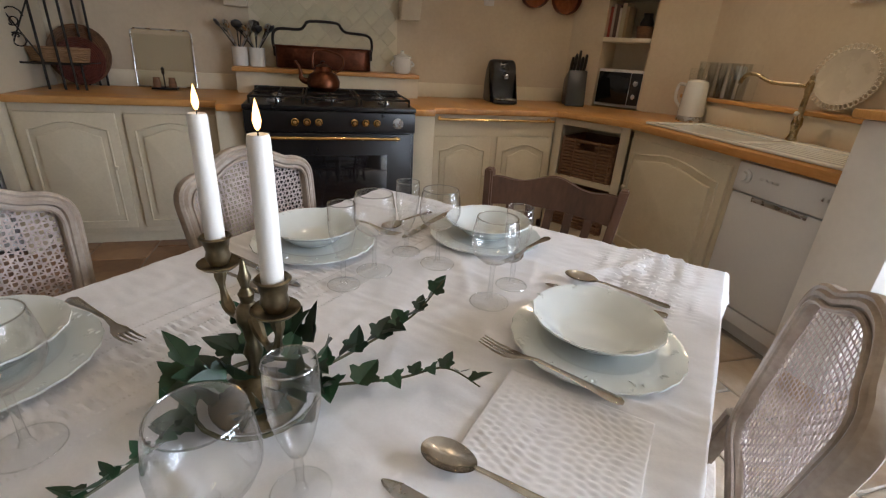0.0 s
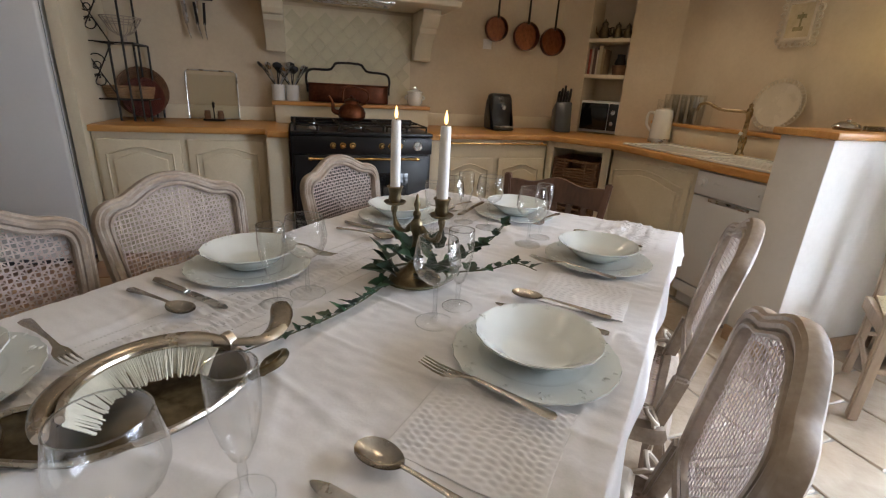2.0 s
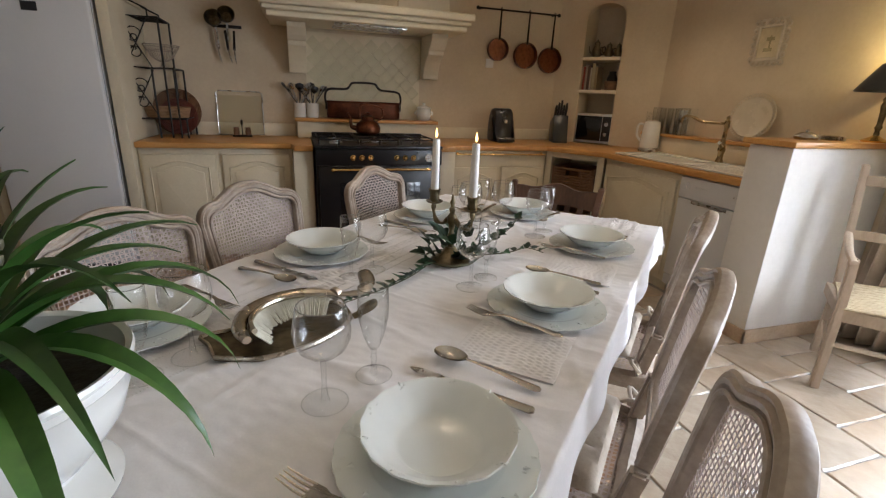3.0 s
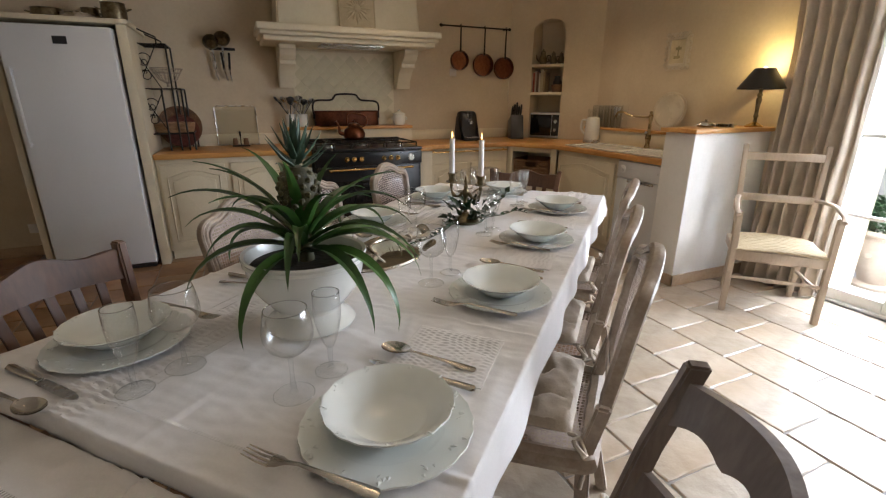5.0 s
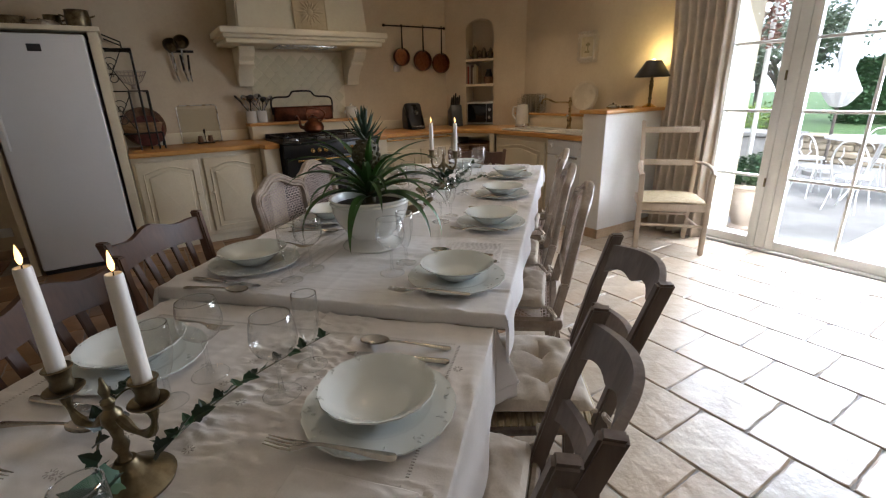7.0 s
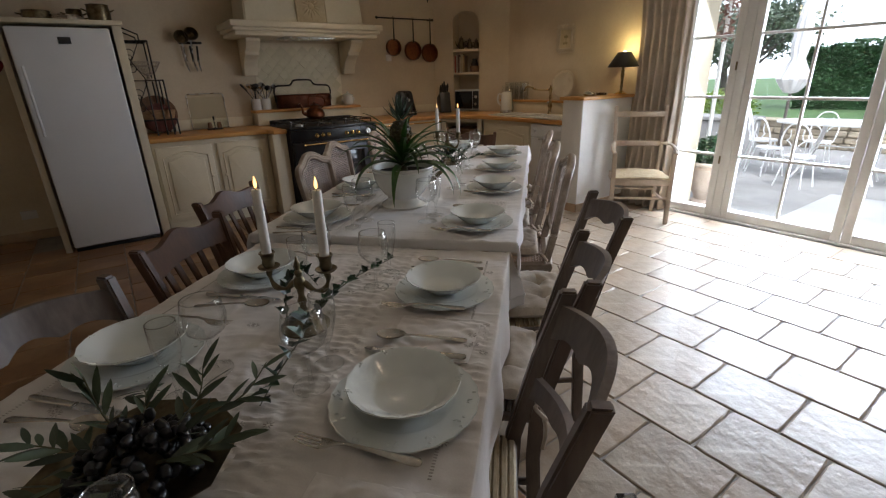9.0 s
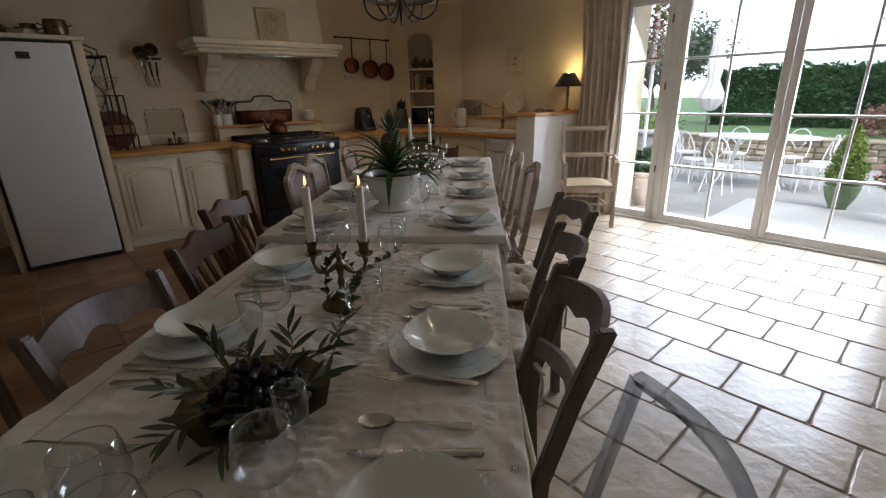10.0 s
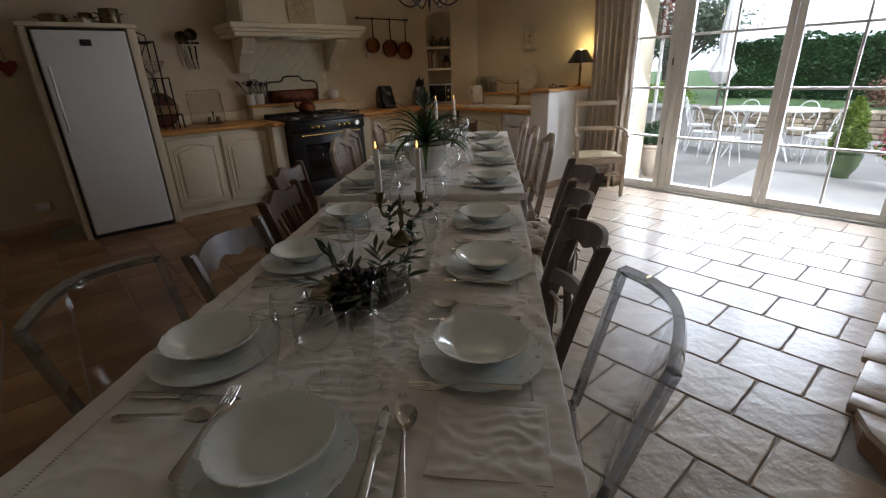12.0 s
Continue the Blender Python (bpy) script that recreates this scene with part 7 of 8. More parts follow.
part("lace_rim", moved(join(*[tube([((0.143 + 0.013 * math.cos(b)) * math.cos(a) - 0.010 * math.sin(b) * math.sin(a), (0.143 + 0.013 * math.cos(b)) * math.sin(a) + 0.010 * math.sin(b) * math.cos(a), 0.015) for b in (2 * math.pi * i / 10 for i in range(10))], 0.0035, 5, closed=True) for a in (2 * math.pi * k / 44 for k in range(44))]), pose(0.165, 0, -0.02)), CREAMWARE, t, "pierced lace rim")
t = thing("picture_frame", pose(2.694, 2.095, 1.705) @ Matrix.Scale(1.14, 4), "ornate cream picture frame with a botanical print", "picture")
part("mount", box(-0.012, 0, -0.07, 0.07, -0.085, 0.085), surface("print_paper", (0.50, 0.42, 0.26), (0.66, 0.57, 0.38), 9, (0.6, 0.8), 0.02, 60), t)
part("print", join(box(-0.0135, -0.012, -0.025, 0.03, -0.05, -0.03), box(-0.0135, -0.012, -0.01, 0.0, -0.03, 0.04), box(-0.0135, -0.012, -0.03, 0.02, 0.01, 0.03)), surface("faded_print_ink", (0.20, 0.19, 0.09), (0.40, 0.34, 0.19), 40, (0.7, 0.9), 0.02, 90), t, "faded green print")
part("frame", join(box(-0.022, 0, -0.085, -0.068, -0.10, 0.10, 0.004), box(-0.022, 0, 0.068, 0.085, -0.10, 0.10, 0.004), box(-0.022, 0, -0.068, 0.068, 0.083, 0.10, 0.004), box(-0.022, 0, -0.068, 0.068, -0.10, -0.083, 0.004)), CREAMWARE, t)
for k in range(22):
    f = k / 22 * 4
    side, g = int(f), f - int(f)
    cs = [(-0.098, -0.115), (0.098, -0.115), (0.098, 0.115), (-0.098, 0.115)]
    (y0, z0), (y1, z1) = cs[side], cs[(side + 1) % 4]
    c = Vector((-0.012, y0 + (y1 - y0) * g, z0 + (z1 - z0) * g))
    part("scroll", tube([c + Vector((0, (0.020 - 0.011 * i / 12) * math.cos(i * 0.7), (0.020 - 0.011 * i / 12) * math.sin(i * 0.7))) for i in range(13)], 0.005, 5), CREAMWARE, t)
tagged(part("wall_socket", box(2.686, 2.699, 2.70, 2.78, 1.16, 1.24, 0.004), FRAMEPAINT), "white wall socket above the sink ledge", "socket")

# on the partition: lamp and silver dishes
def table_lamp():
    t = thing("table_lamp", pose(2.55, 1.225, 1.123), "lit brass table lamp with a black coolie shade", "lamp")
    part("base", lathe([(0, 0), (0.058, 0), (0.060, 0.008), (0.045, 0.016), (0.025, 0.026), (0.014, 0.035), (0, 0.036)], 26), BRASS, t)
    part("stem", lathe([(0, 0.034), (0.014, 0.036), (0.010, 0.06), (0.018, 0.075), (0.012, 0.09), (0.015, 0.16), (0.020, 0.19), (0.013, 0.205), (0.019, 0.22), (0.010, 0.235), (0.013, 0.26), (0, 0.262)], 20), OLDBRASS, t)
    part("bulb", moved(lathe([(0, 0), (0.012, 0.004), (0.026, 0.035), (0.020, 0.06), (0, 0.072)], 16), pose(0, 0, 0.335)), BULB, t, "glowing warm bulb")
    sh = part("shade", lathe([(0.150, 0.262), (0.149, 0.258), (0.063, 0.392), (0.058, 0.392), (0.058, 0.394), (0.064, 0.396), (0.152, 0.262)], 36), BLACKPLASTIC, t, "black fabric coolie shade")
    part("carrier", tube([(0, 0, 0.26), (0, 0, 0.338)], 0.006, 8), BRASS, t)


table_lamp()
t = thing("silver_bowl", pose(2.17, 1.32, 1.123), "small domed silver dish with handles", "dish")
part("body", lathe([(0, 0), (0.05, 0), (0.058, 0.012), (0.052, 0.024), (0.03, 0.038), (0.008, 0.042), (0.010, 0.052), (0, 0.056)], 26), SILVER, t)
for s in (-1, 1):
    part("handle", tube(bent([(s * 0.05, -0.015, 0.012), (s * 0.085, 0, 0.018), (s * 0.05, 0.015, 0.012)], 8), 0.004, 6), SILVER, t)
for k in range(4):
    pl = thing("silver_coaster", pose(2.35, 1.31, 1.123 + 0.006 * k), "thin stacked silver coaster", "coaster", "stack of coasters")
    part("disc", lathe([(0, 0), (0.06, 0), (0.064, 0.004), (0.06, 0.005), (0.055, 0.002), (0, 0.002)], 26), TRAYSILVER, pl)

# pots on the refrigerator housing
for x, y, r, h in ((-1.63, 3.52, 0.085, 0.15), (-1.86, 3.50, 0.12, 0.06), (-2.05, 3.55, 0.10, 0.09), (-1.80, 3.62, 0.06, 0.12)):
    t = thing("metal_pot", pose(x, y, 1.836), "old copper and pewter pot on the fridge housing", "pot", "pots over the refrigerator")
    part("body", lathe([(0, 0), (r * 0.8, 0), (r * 0.95, h * 0.15), (r, h * 0.6), (r * 0.92, h), (r * 0.98, h * 1.02), (r * 0.9, h), (r * 0.85, h * 0.2), (0, h * 0.1)], 28), OLDBRASS if r < 0.11 else TRAYSILVER, t)
    for s in (-1, 1):
        part("handle", tube(bent([(s * r * 0.95, -0.02, h * 0.7), (s * (r + 0.03), 0, h * 0.8), (s * r * 0.95, 0.02, h * 0.7)], 8), 0.005, 6), OLDBRASS, t)
t = thing("wall_heart", pose(-2.46, 3.872, 1.52), "dark red heart decoration hanging on the wall", "decoration")
hl = [(0.075 * math.sin(a) ** 3, 0.065 * math.cos(a) - 0.025 * math.cos(2 * a) - 0.010 * math.cos(3 * a)) for a in (2 * math.pi * i / 28 for i in range(28))]
part("heart", moved(slab(hl, 0.025, 0.007), pose(0, -0.027, 0)), surface("red_felt", (0.16, 0.015, 0.012), (0.26, 0.03, 0.025), 10, (0.7, 0.9), 0.2, 120), t)
part("cord", tube([(0, -0.01, 0.06), (0, -0.004, 0.16)], 0.002, 5), IRON, t)


# curtain
def curtain_sheet(u, v):
    y = 0.62 + 0.52 * u * (1 - 0.10 * math.sin(math.pi * v))
    wave = math.sin(u * 2 * math.pi * 6.5 + 0.5 * math.sin(v * 3)) * (0.026 + 0.014 * (1 - v))
    return (2.602 + wave + 0.012 * wool((u * 5, v * 2, 1), 2), y + 0.010 * wool((u * 4, v * 3, 5), 2), 0.012 + 2.30 * v)


cur = tagged(part("curtain", sheet(110, 24, curtain_sheet), CURTAIN), "long taupe curtain gathered beside the french window", "curtain")
cur.modifiers.new("thickness", "SOLIDIFY").thickness = 0.003
t = thing("curtain_rod", pose(2.61, 0, 2.335), "dark iron curtain rod", "curtain rod")
part("rod", tube([(0, 1.12, 0), (0, -1.95, 0)], 0.011, 10), IRON, t)
for y in (1.05, -0.5, -1.9):
    part("bracket", tube([(0, y, 0), (0.089, y, 0)], 0.008, 8), IRON, t)


# armchair by the window
def armchair():
    m = pose(2.20, 0.71, 0, 0, 0, 131)
    t = thing("country_armchair", m, "pale bleached wooden armchair with a straw seat", "armchair")
    def lean(z):
        return -0.20 - max(z - 0.44, 0) * 0.07
    for s in (-1, 1):
        part("back_post", square_post([(s * 0.20, -0.24, 0), (s * 0.20, -0.20, 0.25), (s * 0.20, -0.20, 0.44), (s * 0.215, lean(0.75), 0.75), (s * 0.225, lean(1.03) - 0.01, 1.03)], 0.032, 0.034), PALEWOOD, t)
        part("front_leg", square_post([(s * 0.245, 0.21, 0), (s * 0.245, 0.21, 0.44), (s * 0.25, 0.20, 0.66)], 0.038, 0.038), PALEWOOD, t)
        part("armrest", tube(bent([(s * 0.215, lean(0.68), 0.685), (s * 0.25, 0.0, 0.70), (s * 0.265, 0.16, 0.672), (s * 0.255, 0.235, 0.645)], 14), 0.017, 8, 0.7), PALEWOOD, t)
        part("side_stretcher", tube([(s * 0.20, -0.20, 0.20), (s * 0.245, 0.21, 0.20)], 0.011, 8), PALEWOOD, t)
    for z in (0.95, 0.68):
        part("back_rail", join(*[box(-0.212, 0.212, lean(z) - 0.010, lean(z) + 0.010, z - 0.022, z + 0.028, 0.006)]), PALEWOOD, t)
    part("stretcher", tube([(-0.245, 0.21, 0.24), (0.245, 0.21, 0.24)], 0.012, 8), PALEWOOD, t)
    part("stretcher", tube([(-0.20, -0.20, 0.24), (0.20, -0.20, 0.24)], 0.012, 8), PALEWOOD, t)
    part("straw_seat", join(*[tube([(-0.21 - 0.035 * k / 22, -0.20 + 0.42 * k / 22, 0.425), (0, -0.20 + 0.42 * k / 22, 0.436 + 0.002 * (k % 2)), (0.21 + 0.035 * k / 22, -0.20 + 0.42 * k / 22, 0.425)], 0.0105, 6, 0.8) for k in range(23)]), RUSH, t, "woven straw seat")["kind"] = "stuff"
    part("seat_rail", join(box(-0.245, 0.245, 0.195, 0.225, 0.36, 0.42, 0.005), box(-0.245, -0.215, -0.19, 0.20, 0.36, 0.42, 0.005), box(0.215, 0.245, -0.19, 0.20, 0.36, 0.42, 0.005)), PALEWOOD, t)


armchair()


# chandelier over the long table
def chandelier():
    c = (-0.19, 0.64)
    t = thing("chandelier", pose(c[0], c[1], 0), "black wrought-iron chandelier with lit candle bulbs", "chandelier")
    part("spike", lathe([(0, 1.72), (0.006, 1.74), (0.010, 1.78), (0.016, 1.86), (0.012, 1.95), (0.010, TOP), (0, TOP)], 14), IRON, t)
    part("ring", tube([(0.20 * math.cos(a), 0.20 * math.sin(a), 1.885) for a in (2 * math.pi * i / 40 for i in range(40))], 0.009, 8, 1.6, closed=True), IRON, t)
    for k in range(6):
        a = 2 * math.pi * k / 6 + 0.25
        d = Vector((math.cos(a), math.sin(a), 0))
        arm = part("arm", tube(bent([d * 0.012 + Vector((0, 0, 1.89)), d * 0.06 + Vector((0, 0, 1.80)), d * 0.13 + Vector((0, 0, 1.765)), d * 0.205 + Vector((0, 0, 1.81)), d * 0.225 + Vector((0, 0, 1.89)), d * 0.225 + Vector((0, 0, 1.92))], 24), 0.006, 8), IRON, t)
        part("cup", moved(lathe([(0, 0), (0.022, 0.006), (0.026, 0.014), (0.012, 0.018), (0.012, 0.03), (0, 0.03)], 16), pose(d.x * 0.225, d.y * 0.225, 1.915)), IRON, arm)
        part("bulb", moved(lathe([(0, 0), (0.010, 0), (0.010, 0.05), (0.016, 0.065), (0.014, 0.09), (0, 0.115)], 14), pose(d.x * 0.225, d.y * 0.225, 1.945)), BULB, arm, "glowing candle bulb")


chandelier()
for sx, sy in SPOTS:
    t = thing("ceiling_spotlight", pose(sx, sy, TOP), "small round recessed ceiling spotlight, lit", "spotlight", "ceiling spotlights")
    part("ring", lathe([(0.030, 0.001), (0.045, 0.001), (0.045, -0.006), (0.032, -0.008), (0.030, -0.003)], 24), STEEL, t)
    part("lens", lathe([(0, -0.002), (0.030, -0.002), (0.030, 0.0), (0, 0.0)], 20), BULB, t)

# ---- terrace and garden outside the french windows ----
PAVING = surface("pale_stone_paving", (0.22, 0.215, 0.205), (0.36, 0.35, 0.33), 1.6, (0.6, 0.8), 0.5, 14, stain=(0.24, 0.23, 0.20), stain_scale=2.2, depth=0.012)
GARDENSTONE = surface("garden_wall_stone", (0.22, 0.18, 0.12), (0.42, 0.36, 0.26), 5.0, (0.7, 0.9), 0.6, 30, vary=0.3, depth=0.01)
HEDGE = surface("hedge_leaf", (0.010, 0.040, 0.010), (0.038, 0.105, 0.028), 1.2, (0.5, 0.7), 0.0)
THUJA = surface("golden_thuja_leaf", (0.08, 0.14, 0.015), (0.20, 0.28, 0.04), 3.0, (0.5, 0.7), 0.0)
GREYLEAF = surface("silvery_tree_leaf", (0.06, 0.085, 0.05), (0.15, 0.19, 0.13), 1.0, (0.5, 0.7), 0.0)
REDLEAF = surface("red_shrub_leaf", (0.12, 0.05, 0.035), (0.23, 0.115, 0.08), 2.0, (0.5, 0.7), 0.0)
PINK = surface("pink_petals", (0.45, 0.05, 0.12), (0.70, 0.18, 0.28), 6.0, (0.5, 0.7), 0.0)
BARK = surface("grey_bark", (0.05, 0.045, 0.04), (0.14, 0.12, 0.10), 8.0, (0.8, 0.95), 0.6, 50, depth=0.01)
LAWN = surface("lawn_grass", (0.05, 0.10, 0.03), (0.10, 0.18, 0.06), 3.0, (0.8, 0.95), 0.5, 60)
GREENGLAZE = surface("green_glazed_pot", (0.05, 0.09, 0.03), (0.12, 0.17, 0.07), 5.0, (0.15, 0.3), 0.1, 40, coat=0.4)
CLAY = surface("pale_clay_pot", (0.42, 0.32, 0.24), (0.58, 0.48, 0.38), 5.0, (0.7, 0.9), 0.2, 60)
WHITEIRON = surface("white_painted_iron", (0.70, 0.70, 0.69), (0.80, 0.80, 0.79), 9.0, (0.35, 0.5), 0.1, 80)
CANVAS = surface("white_canvas", (0.62, 0.61, 0.58), (0.74, 0.73, 0.70), 6.0, (0.8, 0.95), 0.2, 120)
GZ = -0.06
setting("ground", sheet(20, 20, lambda f, g: (EAST + 0.30 + f * 220, (g - 0.5) * 240, GZ)), PAVING, "pale stone terrace")
setting("lawn", sheet(4, 4, lambda f, g: (9.0 + f * 40, (g - 0.5) * 60, GZ + 0.40 + 0.16 * min(f * 12, 1))), LAWN, "green lawn behind the terrace wall")
setting("backdrop", sheet(24, 6, lambda f, g: (70 * math.sin(math.pi * f), 70 * math.cos(math.pi * f), -3 + 30 * g)), glow("hazy_white_sky", (0.93, 0.96, 1.0), 1.25), "pale overcast sky above the garden")
setting("door_slab", box(EAST + 0.45, 4.70, -1.95, -0.15, GZ, -0.02, 0.008), surface("pale_slab_stone", (0.44, 0.43, 0.41), (0.56, 0.55, 0.52), 2.0, (0.6, 0.8), 0.3, 20), "smooth pale slab in front of the door")


def leaves(count, size, spot, seed, flat=0.3):
    """Many small folded leaves at the places that spot(random) gives."""
    rnd = random.Random(seed)
    verts, faces = [], []
    for k in range(count):
        p = Vector(spot(rnd))
        d = Vector((rnd.gauss(0, 1), rnd.gauss(0, 1), rnd.gauss(0, 1) * flat + 0.2)).normalized()
        e = d.cross(Vector((rnd.gauss(0, 1), rnd.gauss(0, 1), rnd.gauss(0, 1)))).normalized()
        s = size * rnd.uniform(0.6, 1.4)
        i = len(verts)
        verts += [tuple(p), tuple(p + d * s * 0.5 + e * s * 0.28), tuple(p + d * s), tuple(p + d * s * 0.5 - e * s * 0.28)]
        faces.append((i, i + 1, i + 2, i + 3))
    me = bpy.data.meshes.new("leaves")
    me.from_pydata(verts, [], faces)
    bm = bmesh.new()
    bm.from_mesh(me)
    bpy.data.meshes.remove(me)
    return bm


def hedge_spot(rnd):
    y, z = rnd.uniform(-14, 2.9), rnd.uniform(0, 1) ** 0.8 * 1.55
    bulge = 0.28 * wool((y, z, 0), 0.9) + 0.14 * wool((y, z, 4), 2.6)
    if rnd.random() < 0.16:
        return (12.0 + rnd.uniform(-0.3, 0.9), y, 1.80 + 0.16 * wool((y, 1, 2), 0.8) + 0.12 * wool((y, 7, 2), 3))
    return (12.0 - bulge - abs(rnd.gauss(0, 0.07)), y, 0.24 + z)


hedge = thing("hedge", pose(0, 0, 0), "tall clipped green hedge behind the terrace", "hedge")
part("inner_growth", sheet(50, 12, lambda f, g: (12.12 + 0.1 * wool((f * 20, g, 1), 1.5), -14 + 16.9 * f, 0.24 + 1.50 * g)), HEDGE, hedge)
part("foliage", leaves(34000, 0.085, hedge_spot, 3), HEDGE, hedge, smooth=False)["kind"] = "stuff"

# low garden wall of rough stones
wall = thing("garden_wall", pose(8.6, 0, GZ), "low dry-stone garden wall with a pale coping", "wall")
part("core", box(0.03, 0.40, -9, 6, 0, 0.44), GARDENSTONE, wall)
rnd = random.Random(12)
for row in range(4):
    y = -6.0 + rnd.uniform(0, 0.2)
    while y < 3.2:
        w = rnd.uniform(0.18, 0.42)
        part("stone", box(-rnd.uniform(0.0, 0.035), 0.05, y, y + w - 0.015, row * 0.112 + 0.004, row * 0.112 + 0.105, 0.018, 1), GARDENSTONE, wall)
        y += w
for k in range(20):
    part("coping_stone", box(-0.05, 0.45, -9 + k * 0.75, -9 + k * 0.75 + 0.74, 0.44, 0.475, 0.010, 1), GARDENSTONE, wall)


def round_crown(c, rx, rz, power=0.5):
    def spot(rnd):
        while True:
            d = Vector((rnd.gauss(0, 1), rnd.gauss(0, 1), rnd.gauss(0, 1))).normalized()
            q = (0.55 + 0.45 * rnd.random() ** power) * (1 + 0.45 * wool((d.x + c[0], d.y, d.z + c[1]), 2.2))
            return (c[0] + d.x * rx * q, c[1] + d.y * rx * q, c[2] + d.z * rz * q)
    return spot


def tree(m, height, spread, material, label, seed, count, gap=1.0):
    """A trunk with limbs and a loose crown of leaf clumps at the limb ends."""
    rnd = random.Random(seed)
    t = thing("tree", m, label, "tree", "garden trees")
    wood = [tube(bent([(0, 0, 0), (0.10, 0.05, height * 0.25), (-0.04, 0.10, height * 0.5)], 8), [height * 0.045 * (1 - 0.05 * i) for i in range(9)], 8)]
    ends = []
    for k in range(9):
        a, z = 2 * math.pi * k / 9 + rnd.uniform(-0.3, 0.3), height * rnd.uniform(0.42, 0.55)
        e = Vector((math.cos(a) * spread * rnd.uniform(0.5, 1), math.sin(a) * spread * rnd.uniform(0.5, 1), height * rnd.uniform(0.62, 1.0)))
        mid = Vector((e.x * 0.5, e.y * 0.5, (z + e.z) / 2 + rnd.uniform(-0.1, 0.2)))
        wood.append(tube(bent([(-0.03, 0.08, z - 0.1), tuple(mid), tuple(e)], 8), [height * 0.022 * (1 - 0.1 * i) for i in range(9)], 6))
        for j in range(3):
            s = e + Vector((rnd.uniform(-1, 1), rnd.uniform(-1, 1), rnd.uniform(-0.3, 0.6))) * spread * 0.35
            wood.append(tube([tuple(mid.lerp(e, 0.6)), tuple(s)], [height * 0.008, height * 0.003], 5))
            ends.append(s)
        ends.append(e)
    part("trunk", join(*wood), BARK, t)
    def spot(r):
        e = r.choice(ends)
        return (e.x + r.gauss(0, 1) * spread * 0.17 * gap, e.y + r.gauss(0, 1) * spread * 0.17 * gap, e.z + r.gauss(0, 1) * spread * 0.13 * gap)
    part("crown", leaves(count, 0.10, spot, seed + 1), material, t, smooth=False)["kind"] = "stuff"


tree(pose(11.2, 3.7, 0.2), 2.5, 1.2, GREYLEAF, "silvery olive tree beside the hedge", 31, 5000)
tree(pose(13.5, 5.2, 0.2), 2.8, 1.7, GREYLEAF, "silvery tree in the distance", 32, 5000)
tree(pose(14.2, -2.6, 0.2), 5.6, 2.6, HEDGE, "bare-branched tree rising over the hedge", 33, 2600, 1.4)
tree(pose(16.5, 10.5, 0.2), 3.0, 2.2, GREYLEAF, "hazy tree in the distance", 34, 4000)


def cone_crown(c, r, h):
    """Leaf places in an upright flame-shaped crown."""
    def spot(rnd):
        f, a = rnd.random() ** 1.3, rnd.uniform(0, 2 * math.pi)
        q = r * (0.75 + 0.5 * wool((math.cos(a) * 2, math.sin(a) * 2, f * 4), 1.5)) * (1 - f) ** 0.6 * min(1, 0.5 + 4 * f) * (0.45 + 0.55 * rnd.random() ** 0.4) * 1.3
        return (c[0] + q * math.cos(a), c[1] + q * math.sin(a), c[2] + h * f)
    return spot


def shrub(name, c, rx, rz, material, count, size, label, seed, spot=None):
    t = thing(name, pose(0, 0, 0), label, "shrub", "garden shrubs")
    part("stems", join(*[tube([(c[0], c[1], c[2] - rz), (c[0] + rx * 0.5 * math.cos(k), c[1] + rx * 0.5 * math.sin(k), c[2] + rz * 0.4)], [0.012, 0.004], 5) for k in range(7)]), BARK, t)
    part("foliage", leaves(count, size, spot or round_crown(c, rx, rz), seed), material, t, smooth=False)["kind"] = "stuff"


for k, (x, y) in enumerate(((10.4, -3.4), (10.6, -2.1), (10.5, -0.9), (10.8, -4.6))):
    shrub("red_shrub", (x, y, 0.62), 0.62, 0.40, REDLEAF, 1600, 0.07, "reddish autumn shrub above the garden wall", 40 + k)
shrub("green_shrub", (9.8, 3.4, 0.55), 0.6, 0.35, THUJA, 1500, 0.07, "yellow-green shrub above the garden wall", 50)


def urn(x, y, s, material, label):
    t = thing("garden_urn", pose(x, y, GZ) @ Matrix.Scale(s, 4), label, "plant pot", "terrace pots")
    part("body", lathe([(0, 0), (0.17, 0), (0.175, 0.03), (0.13, 0.06), (0.15, 0.12), (0.22, 0.25), (0.26, 0.40), (0.27, 0.50), (0.245, 0.53), (0.30, 0.56), (0.30, 0.59), (0.26, 0.59), (0.24, 0.54), (0, 0.53)], 40), material, t)
    part("soil", lathe([(0, 0.55), (0.245, 0.545), (0.24, 0.53), (0, 0.53)], 24), SOIL, t)
    part("medallion", moved(lathe([(0, 0.012), (0.03, 0.008), (0.034, 0)], 16), pose(-0.245, 0, 0.36, 0, -80)), material, t)


urn(4.75, -1.04, 0.64, GREENGLAZE, "large green glazed urn on the terrace")
shrub("golden_thuja", (4.75, -1.04, 0.54), 0.15, 0.20, THUJA, 5600, 0.032, "golden-green conical conifer in the urn", 60, cone_crown((4.75, -1.04, 0.30), 0.185, 0.60))
urn(3.47, 0.66, 0.78, CLAY, "pale clay pot with a round medallion on the terrace")
shrub("boxwood", (3.47, 0.66, 0.50), 0.20, 0.16, HEDGE, 2500, 0.035, "clipped dark green boxwood in the clay pot", 61)
planter = thing("trough", pose(7.2, 2.25, GZ), "grey stone garden trough", "plant pot")
part("body", join(box(-0.3, 0.3, -0.5, 0.5, 0, 0.55, 0.02), box(-0.34, 0.34, -0.54, 0.54, 0.56, 0.62, 0.015)), PAVING, planter)
flowers = thing("flower_bush", pose(4.3, -1.56, GZ), "pink flowering bush beside the window", "flowers")
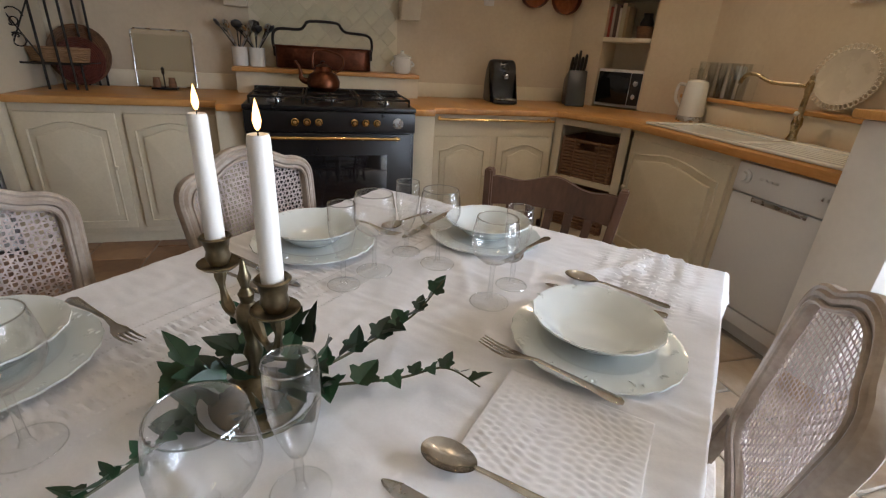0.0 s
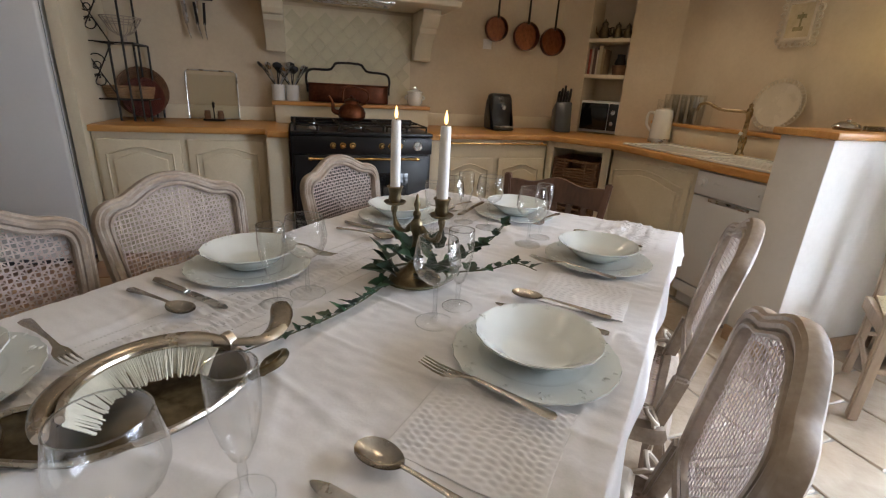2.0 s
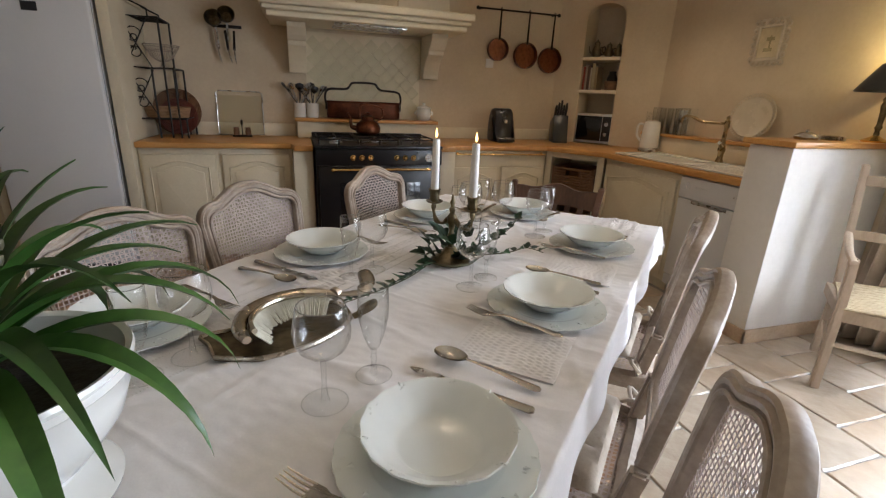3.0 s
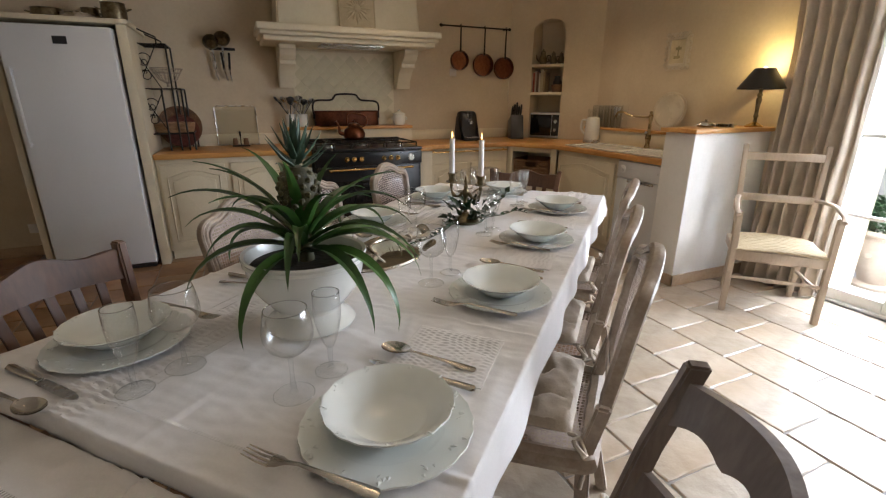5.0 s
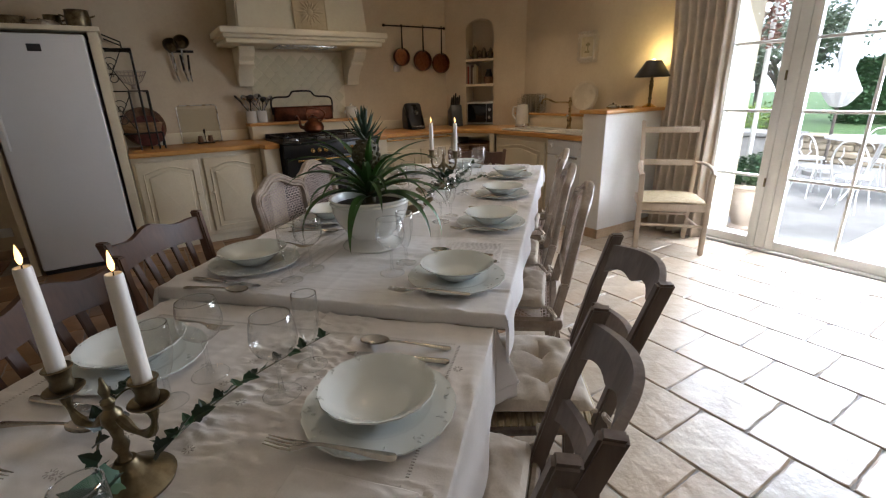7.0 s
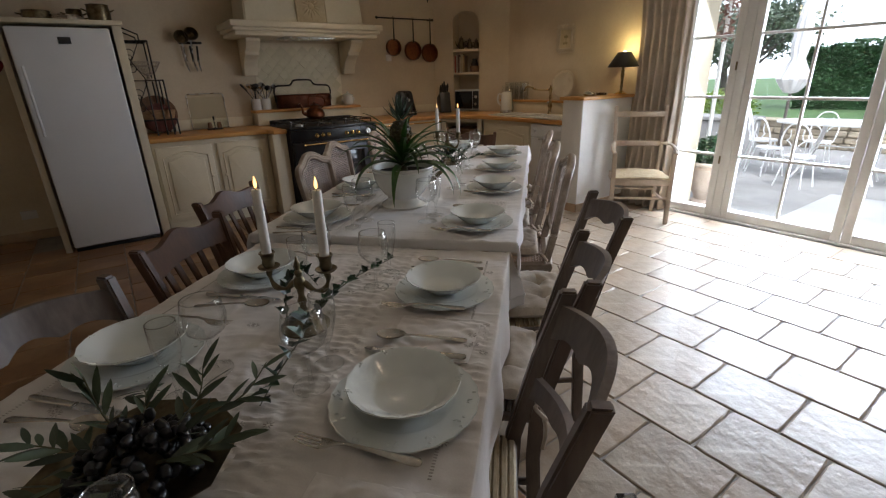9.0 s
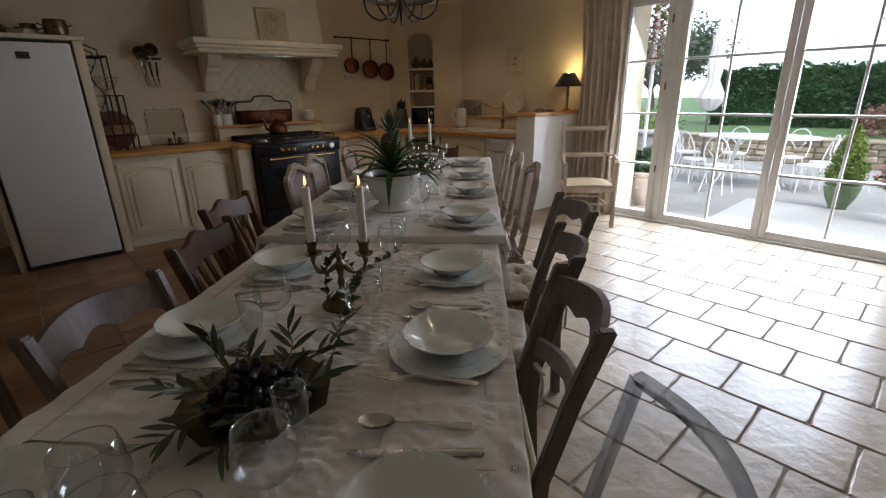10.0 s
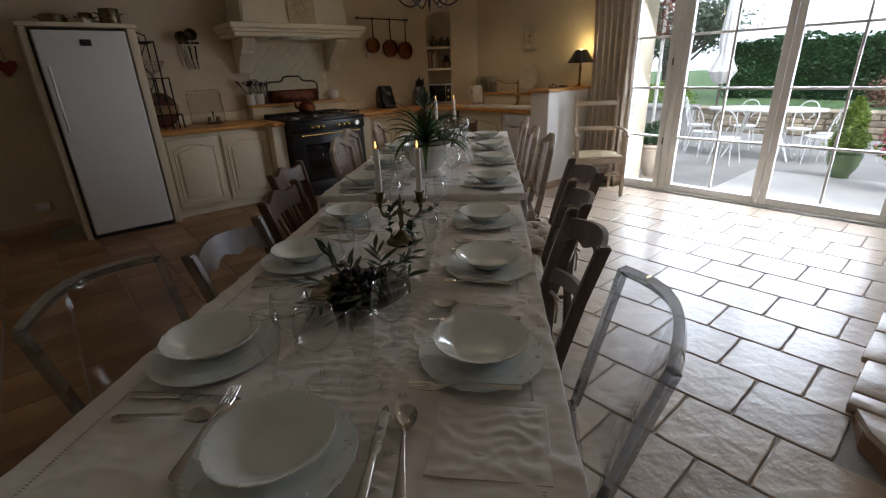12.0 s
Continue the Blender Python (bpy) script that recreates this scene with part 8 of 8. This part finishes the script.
part("stems", join(*[tube([(0, 0, 0), (0.15 * math.cos(k), 0.15 * math.sin(k), 0.5)], [0.012, 0.004], 5) for k in range(8)]), STEM, flowers)
part("leaves", leaves(1200, 0.05, round_crown((0, 0, 0.55), 0.17, 0.30), 62), THUJA, flowers, smooth=False)["kind"] = "stuff"
part("blossoms", leaves(420, 0.055, round_crown((0, 0, 0.60), 0.19, 0.30, 0.1), 63, 1.0), PINK, flowers, smooth=False)["kind"] = "stuff"


def garden_table():
    t = thing("garden_table", pose(5.80, 0.15, GZ, 0, 0, 6), "oval white painted iron garden table", "table")
    part("top", moved(slab([(0.42 * math.cos(a), 0.75 * math.sin(a)) for a in (2 * math.pi * i / 40 for i in range(40))], 0.03, 0.006, "xy"), pose(0, 0, 0.70)), WHITEIRON, t)
    for sx in (-1, 1):
        for sy in (-1, 1):
            part("leg", tube(bent([(sx * 0.08, sy * 0.20, 0.70), (sx * 0.12, sy * 0.26, 0.40), (sx * 0.22, sy * 0.42, 0.0)], 10), 0.014, 8), WHITEIRON, t)
    part("brace", tube([(0, -0.22, 0.42), (0, 0.22, 0.42)], 0.010, 8), WHITEIRON, t)


garden_table()


def garden_chair():
    t = thing("garden_chair", pose(0, 0, GZ), "white painted iron garden chair with a looped back", "chair", "garden chairs")
    part("seat", moved(slab([(0.20 * math.cos(a), 0.20 * math.sin(a)) for a in (2 * math.pi * i / 28 for i in range(28))], 0.03, 0.008, "xy"), pose(0, 0, 0.44)), WHITEIRON, t)
    part("back_hoop", tube(bent([(-0.18, -0.15, 0.45), (-0.20, -0.21, 0.70), (-0.12, -0.26, 0.90), (0, -0.27, 0.95), (0.12, -0.26, 0.90), (0.20, -0.21, 0.70), (0.18, -0.15, 0.45)], 30), 0.012, 8), WHITEIRON, t)
    for s in (-1, 1):
        part("scroll", tube([(s * (0.09 - 0.05 * math.cos(i * 0.5) * (1 - i / 16)), -0.22 - 0.0015 * i, 0.60 + 0.017 * i + 0.03 * math.sin(i * 0.5)) for i in range(15)], 0.009, 6), WHITEIRON, t)
        for y, sp in ((0.14, 0.18), (-0.14, -0.22)):
            part("leg", tube(bent([(s * 0.14, y, 0.44), (s * 0.15, (y + sp) / 2, 0.25), (s * 0.19, sp, 0.0)], 8), 0.011, 8), WHITEIRON, t)
    return t


gc = garden_chair()
gc.matrix_world = pose(6.00, 1.12, GZ, 0, 0, -150) @ Matrix.Scale(0.9, 4)
for x, y, r in ((5.02, 0.33, -95), (5.55, 0.86, -120), (6.6, 0.62, 95), (6.55, -0.15, 80), (5.78, -0.55, 20), (6.15, -0.62, 30)):
    copy_thing(gc, pose(x, y, GZ, 0, 0, r) @ Matrix.Scale(0.9, 4))
t = thing("closed_parasol", pose(7.3, 1.35, GZ), "closed white canvas garden parasol", "parasol")
part("pole", tube([(0, 0, 0), (0, 0, 2.5)], 0.022, 10), BARK, t)
part("canopy", moved(lathe([(0.03, 2.5), (0.07, 2.3), (0.10, 2.0), (0.12, 1.70), (0.09, 1.52), (0.15, 1.38), (0.22, 1.22), (0.14, 1.08), (0.09, 1.02), (0.03, 1.00)], 36, 0.10, 9, 1), pose(0, 0, 0)), CANVAS, t)
part("foot", lathe([(0, 0), (0.24, 0), (0.24, 0.06), (0.05, 0.09), (0, 0.09)], 24), PAVING, t)
t = thing("creeper_post", pose(3.42, 0.70, GZ), "pale wooden post wound with a red creeper", "post")
part("post", tube([(0, 0, 0), (0, 0, 2.6)], 0.022, 8), CANVAS, t)
part("creeper", leaves(260, 0.07, lambda r: (r.gauss(0, 0.03), r.gauss(0, 0.05), 1.65 + 0.9 * r.random()), 70), REDLEAF, t, smooth=False)["kind"] = "stuff"
part("vine_leaves", leaves(240, 0.07, lambda r: (r.gauss(0.1, 0.1), r.gauss(-0.05, 0.12), 2.15 + 0.3 * r.random()), 71), THUJA, t, smooth=False)["kind"] = "stuff"

# ---- floor tiles, laid in running bond ----
floor = tagged(part("floor", box(WEST, EAST + 0.0, SOUTH, NORTH, -0.1, -0.004), GROUT), "beige limestone floor tiles with grey joints", "floor", kind="structure")
PX, PY = 0.326, 0.334
X0, Y0 = 0.05, -1.489


def tile_mesh(w, l, seed):
    """A worn stone tile: uneven rounded outline, chipped edge, slightly dished face."""
    rnd = random.Random(seed)
    n = 28
    def ring(inset, z, wob):
        out = []
        for i in range(n):
            f = i / n * 4
            side, g = int(f), f - int(f)
            hx, hy = w / 2 - inset, l / 2 - inset
            c = [(-hx, -hy), (hx, -hy), (hx, hy), (-hx, hy)]
            p, q = Vector(c[side]), Vector(c[(side + 1) % 4])
            v = p.lerp(q, g)
            # rounded corner
            bx, by = hx - abs(v.x), hy - abs(v.y)
            if bx < 0.012 and by < 0.012:
                m = Vector((math.copysign(hx - 0.012, v.x), math.copysign(hy - 0.012, v.y)))
                v = m + (v - m).normalized() * 0.012
            out.append((v.x + rnd.uniform(-wob, wob), v.y + rnd.uniform(-wob, wob), z))
        return out
    bm = bmesh.new()
    rings = [[bm.verts.new(p) for p in ring(0.0, -0.004, 0.002)], [bm.verts.new(p) for p in ring(0.0025, 0.0005, 0.0022)], [bm.verts.new(p) for p in ring(0.006, 0.0030, 0.0022)]]
    for low, high in zip(rings, rings[1:]):
        for i in range(n):
            bm.faces.new((low[i], low[(i + 1) % n], high[(i + 1) % n], high[i]))
    bm.faces.new(rings[-1])
    return bm


KINDS = []
for k in range(6):
    for material in (STONE, DARKTILE):
        ob = part("tile", tile_mesh(PX - 0.006, PY - 0.004, k), material, smooth=False)
        KINDS.append(ob.data)
        bpy.data.objects.remove(ob)
rest = bmesh.new()
shelf = random.Random(5)
for i in range(-12, 10):
    for j in range(-12, 18):
        cx, cy = X0 + (i + 0.5) * PX, Y0 + (j + (0.5 if i % 2 else 0.0)) * PY
        if not (WEST + 0.1 < cx < EAST - 0.06 and SOUTH + 0.1 < cy < NORTH - 0.1):
            continue
        if (cy < -2.05 and cx > -0.6) or (cy > 3.4 and cx > -2.4) or (cx > 2.15 and cy > 1.35):
            continue
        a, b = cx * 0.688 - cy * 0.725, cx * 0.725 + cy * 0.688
        # same stone tile; away from the window glare its shade is in the colour
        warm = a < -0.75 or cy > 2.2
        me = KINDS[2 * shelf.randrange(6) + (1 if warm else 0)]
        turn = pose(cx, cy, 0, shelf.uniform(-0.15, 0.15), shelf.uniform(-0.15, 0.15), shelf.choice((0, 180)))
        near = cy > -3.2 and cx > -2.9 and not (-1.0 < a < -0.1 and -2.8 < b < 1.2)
        if near:
            ob = new("tile", me)
            ob.matrix_world = turn
            ob.parent = floor
        else:
            tmp = bmesh.new()
            tmp.from_mesh(me)
            tmp.transform(turn)
            keep = {}
            for v in tmp.verts:
                keep[v] = rest.verts.new(v.co)
            for f in tmp.faces:
                rest.faces.new([keep[v] for v in f.verts])
            tmp.free()
far = tagged(part("far_tiles", rest, DARKTILE, floor, smooth=False), kind="stuff")
for me in [m for m in bpy.data.meshes if m.users == 0]:
    bpy.data.meshes.remove(me)
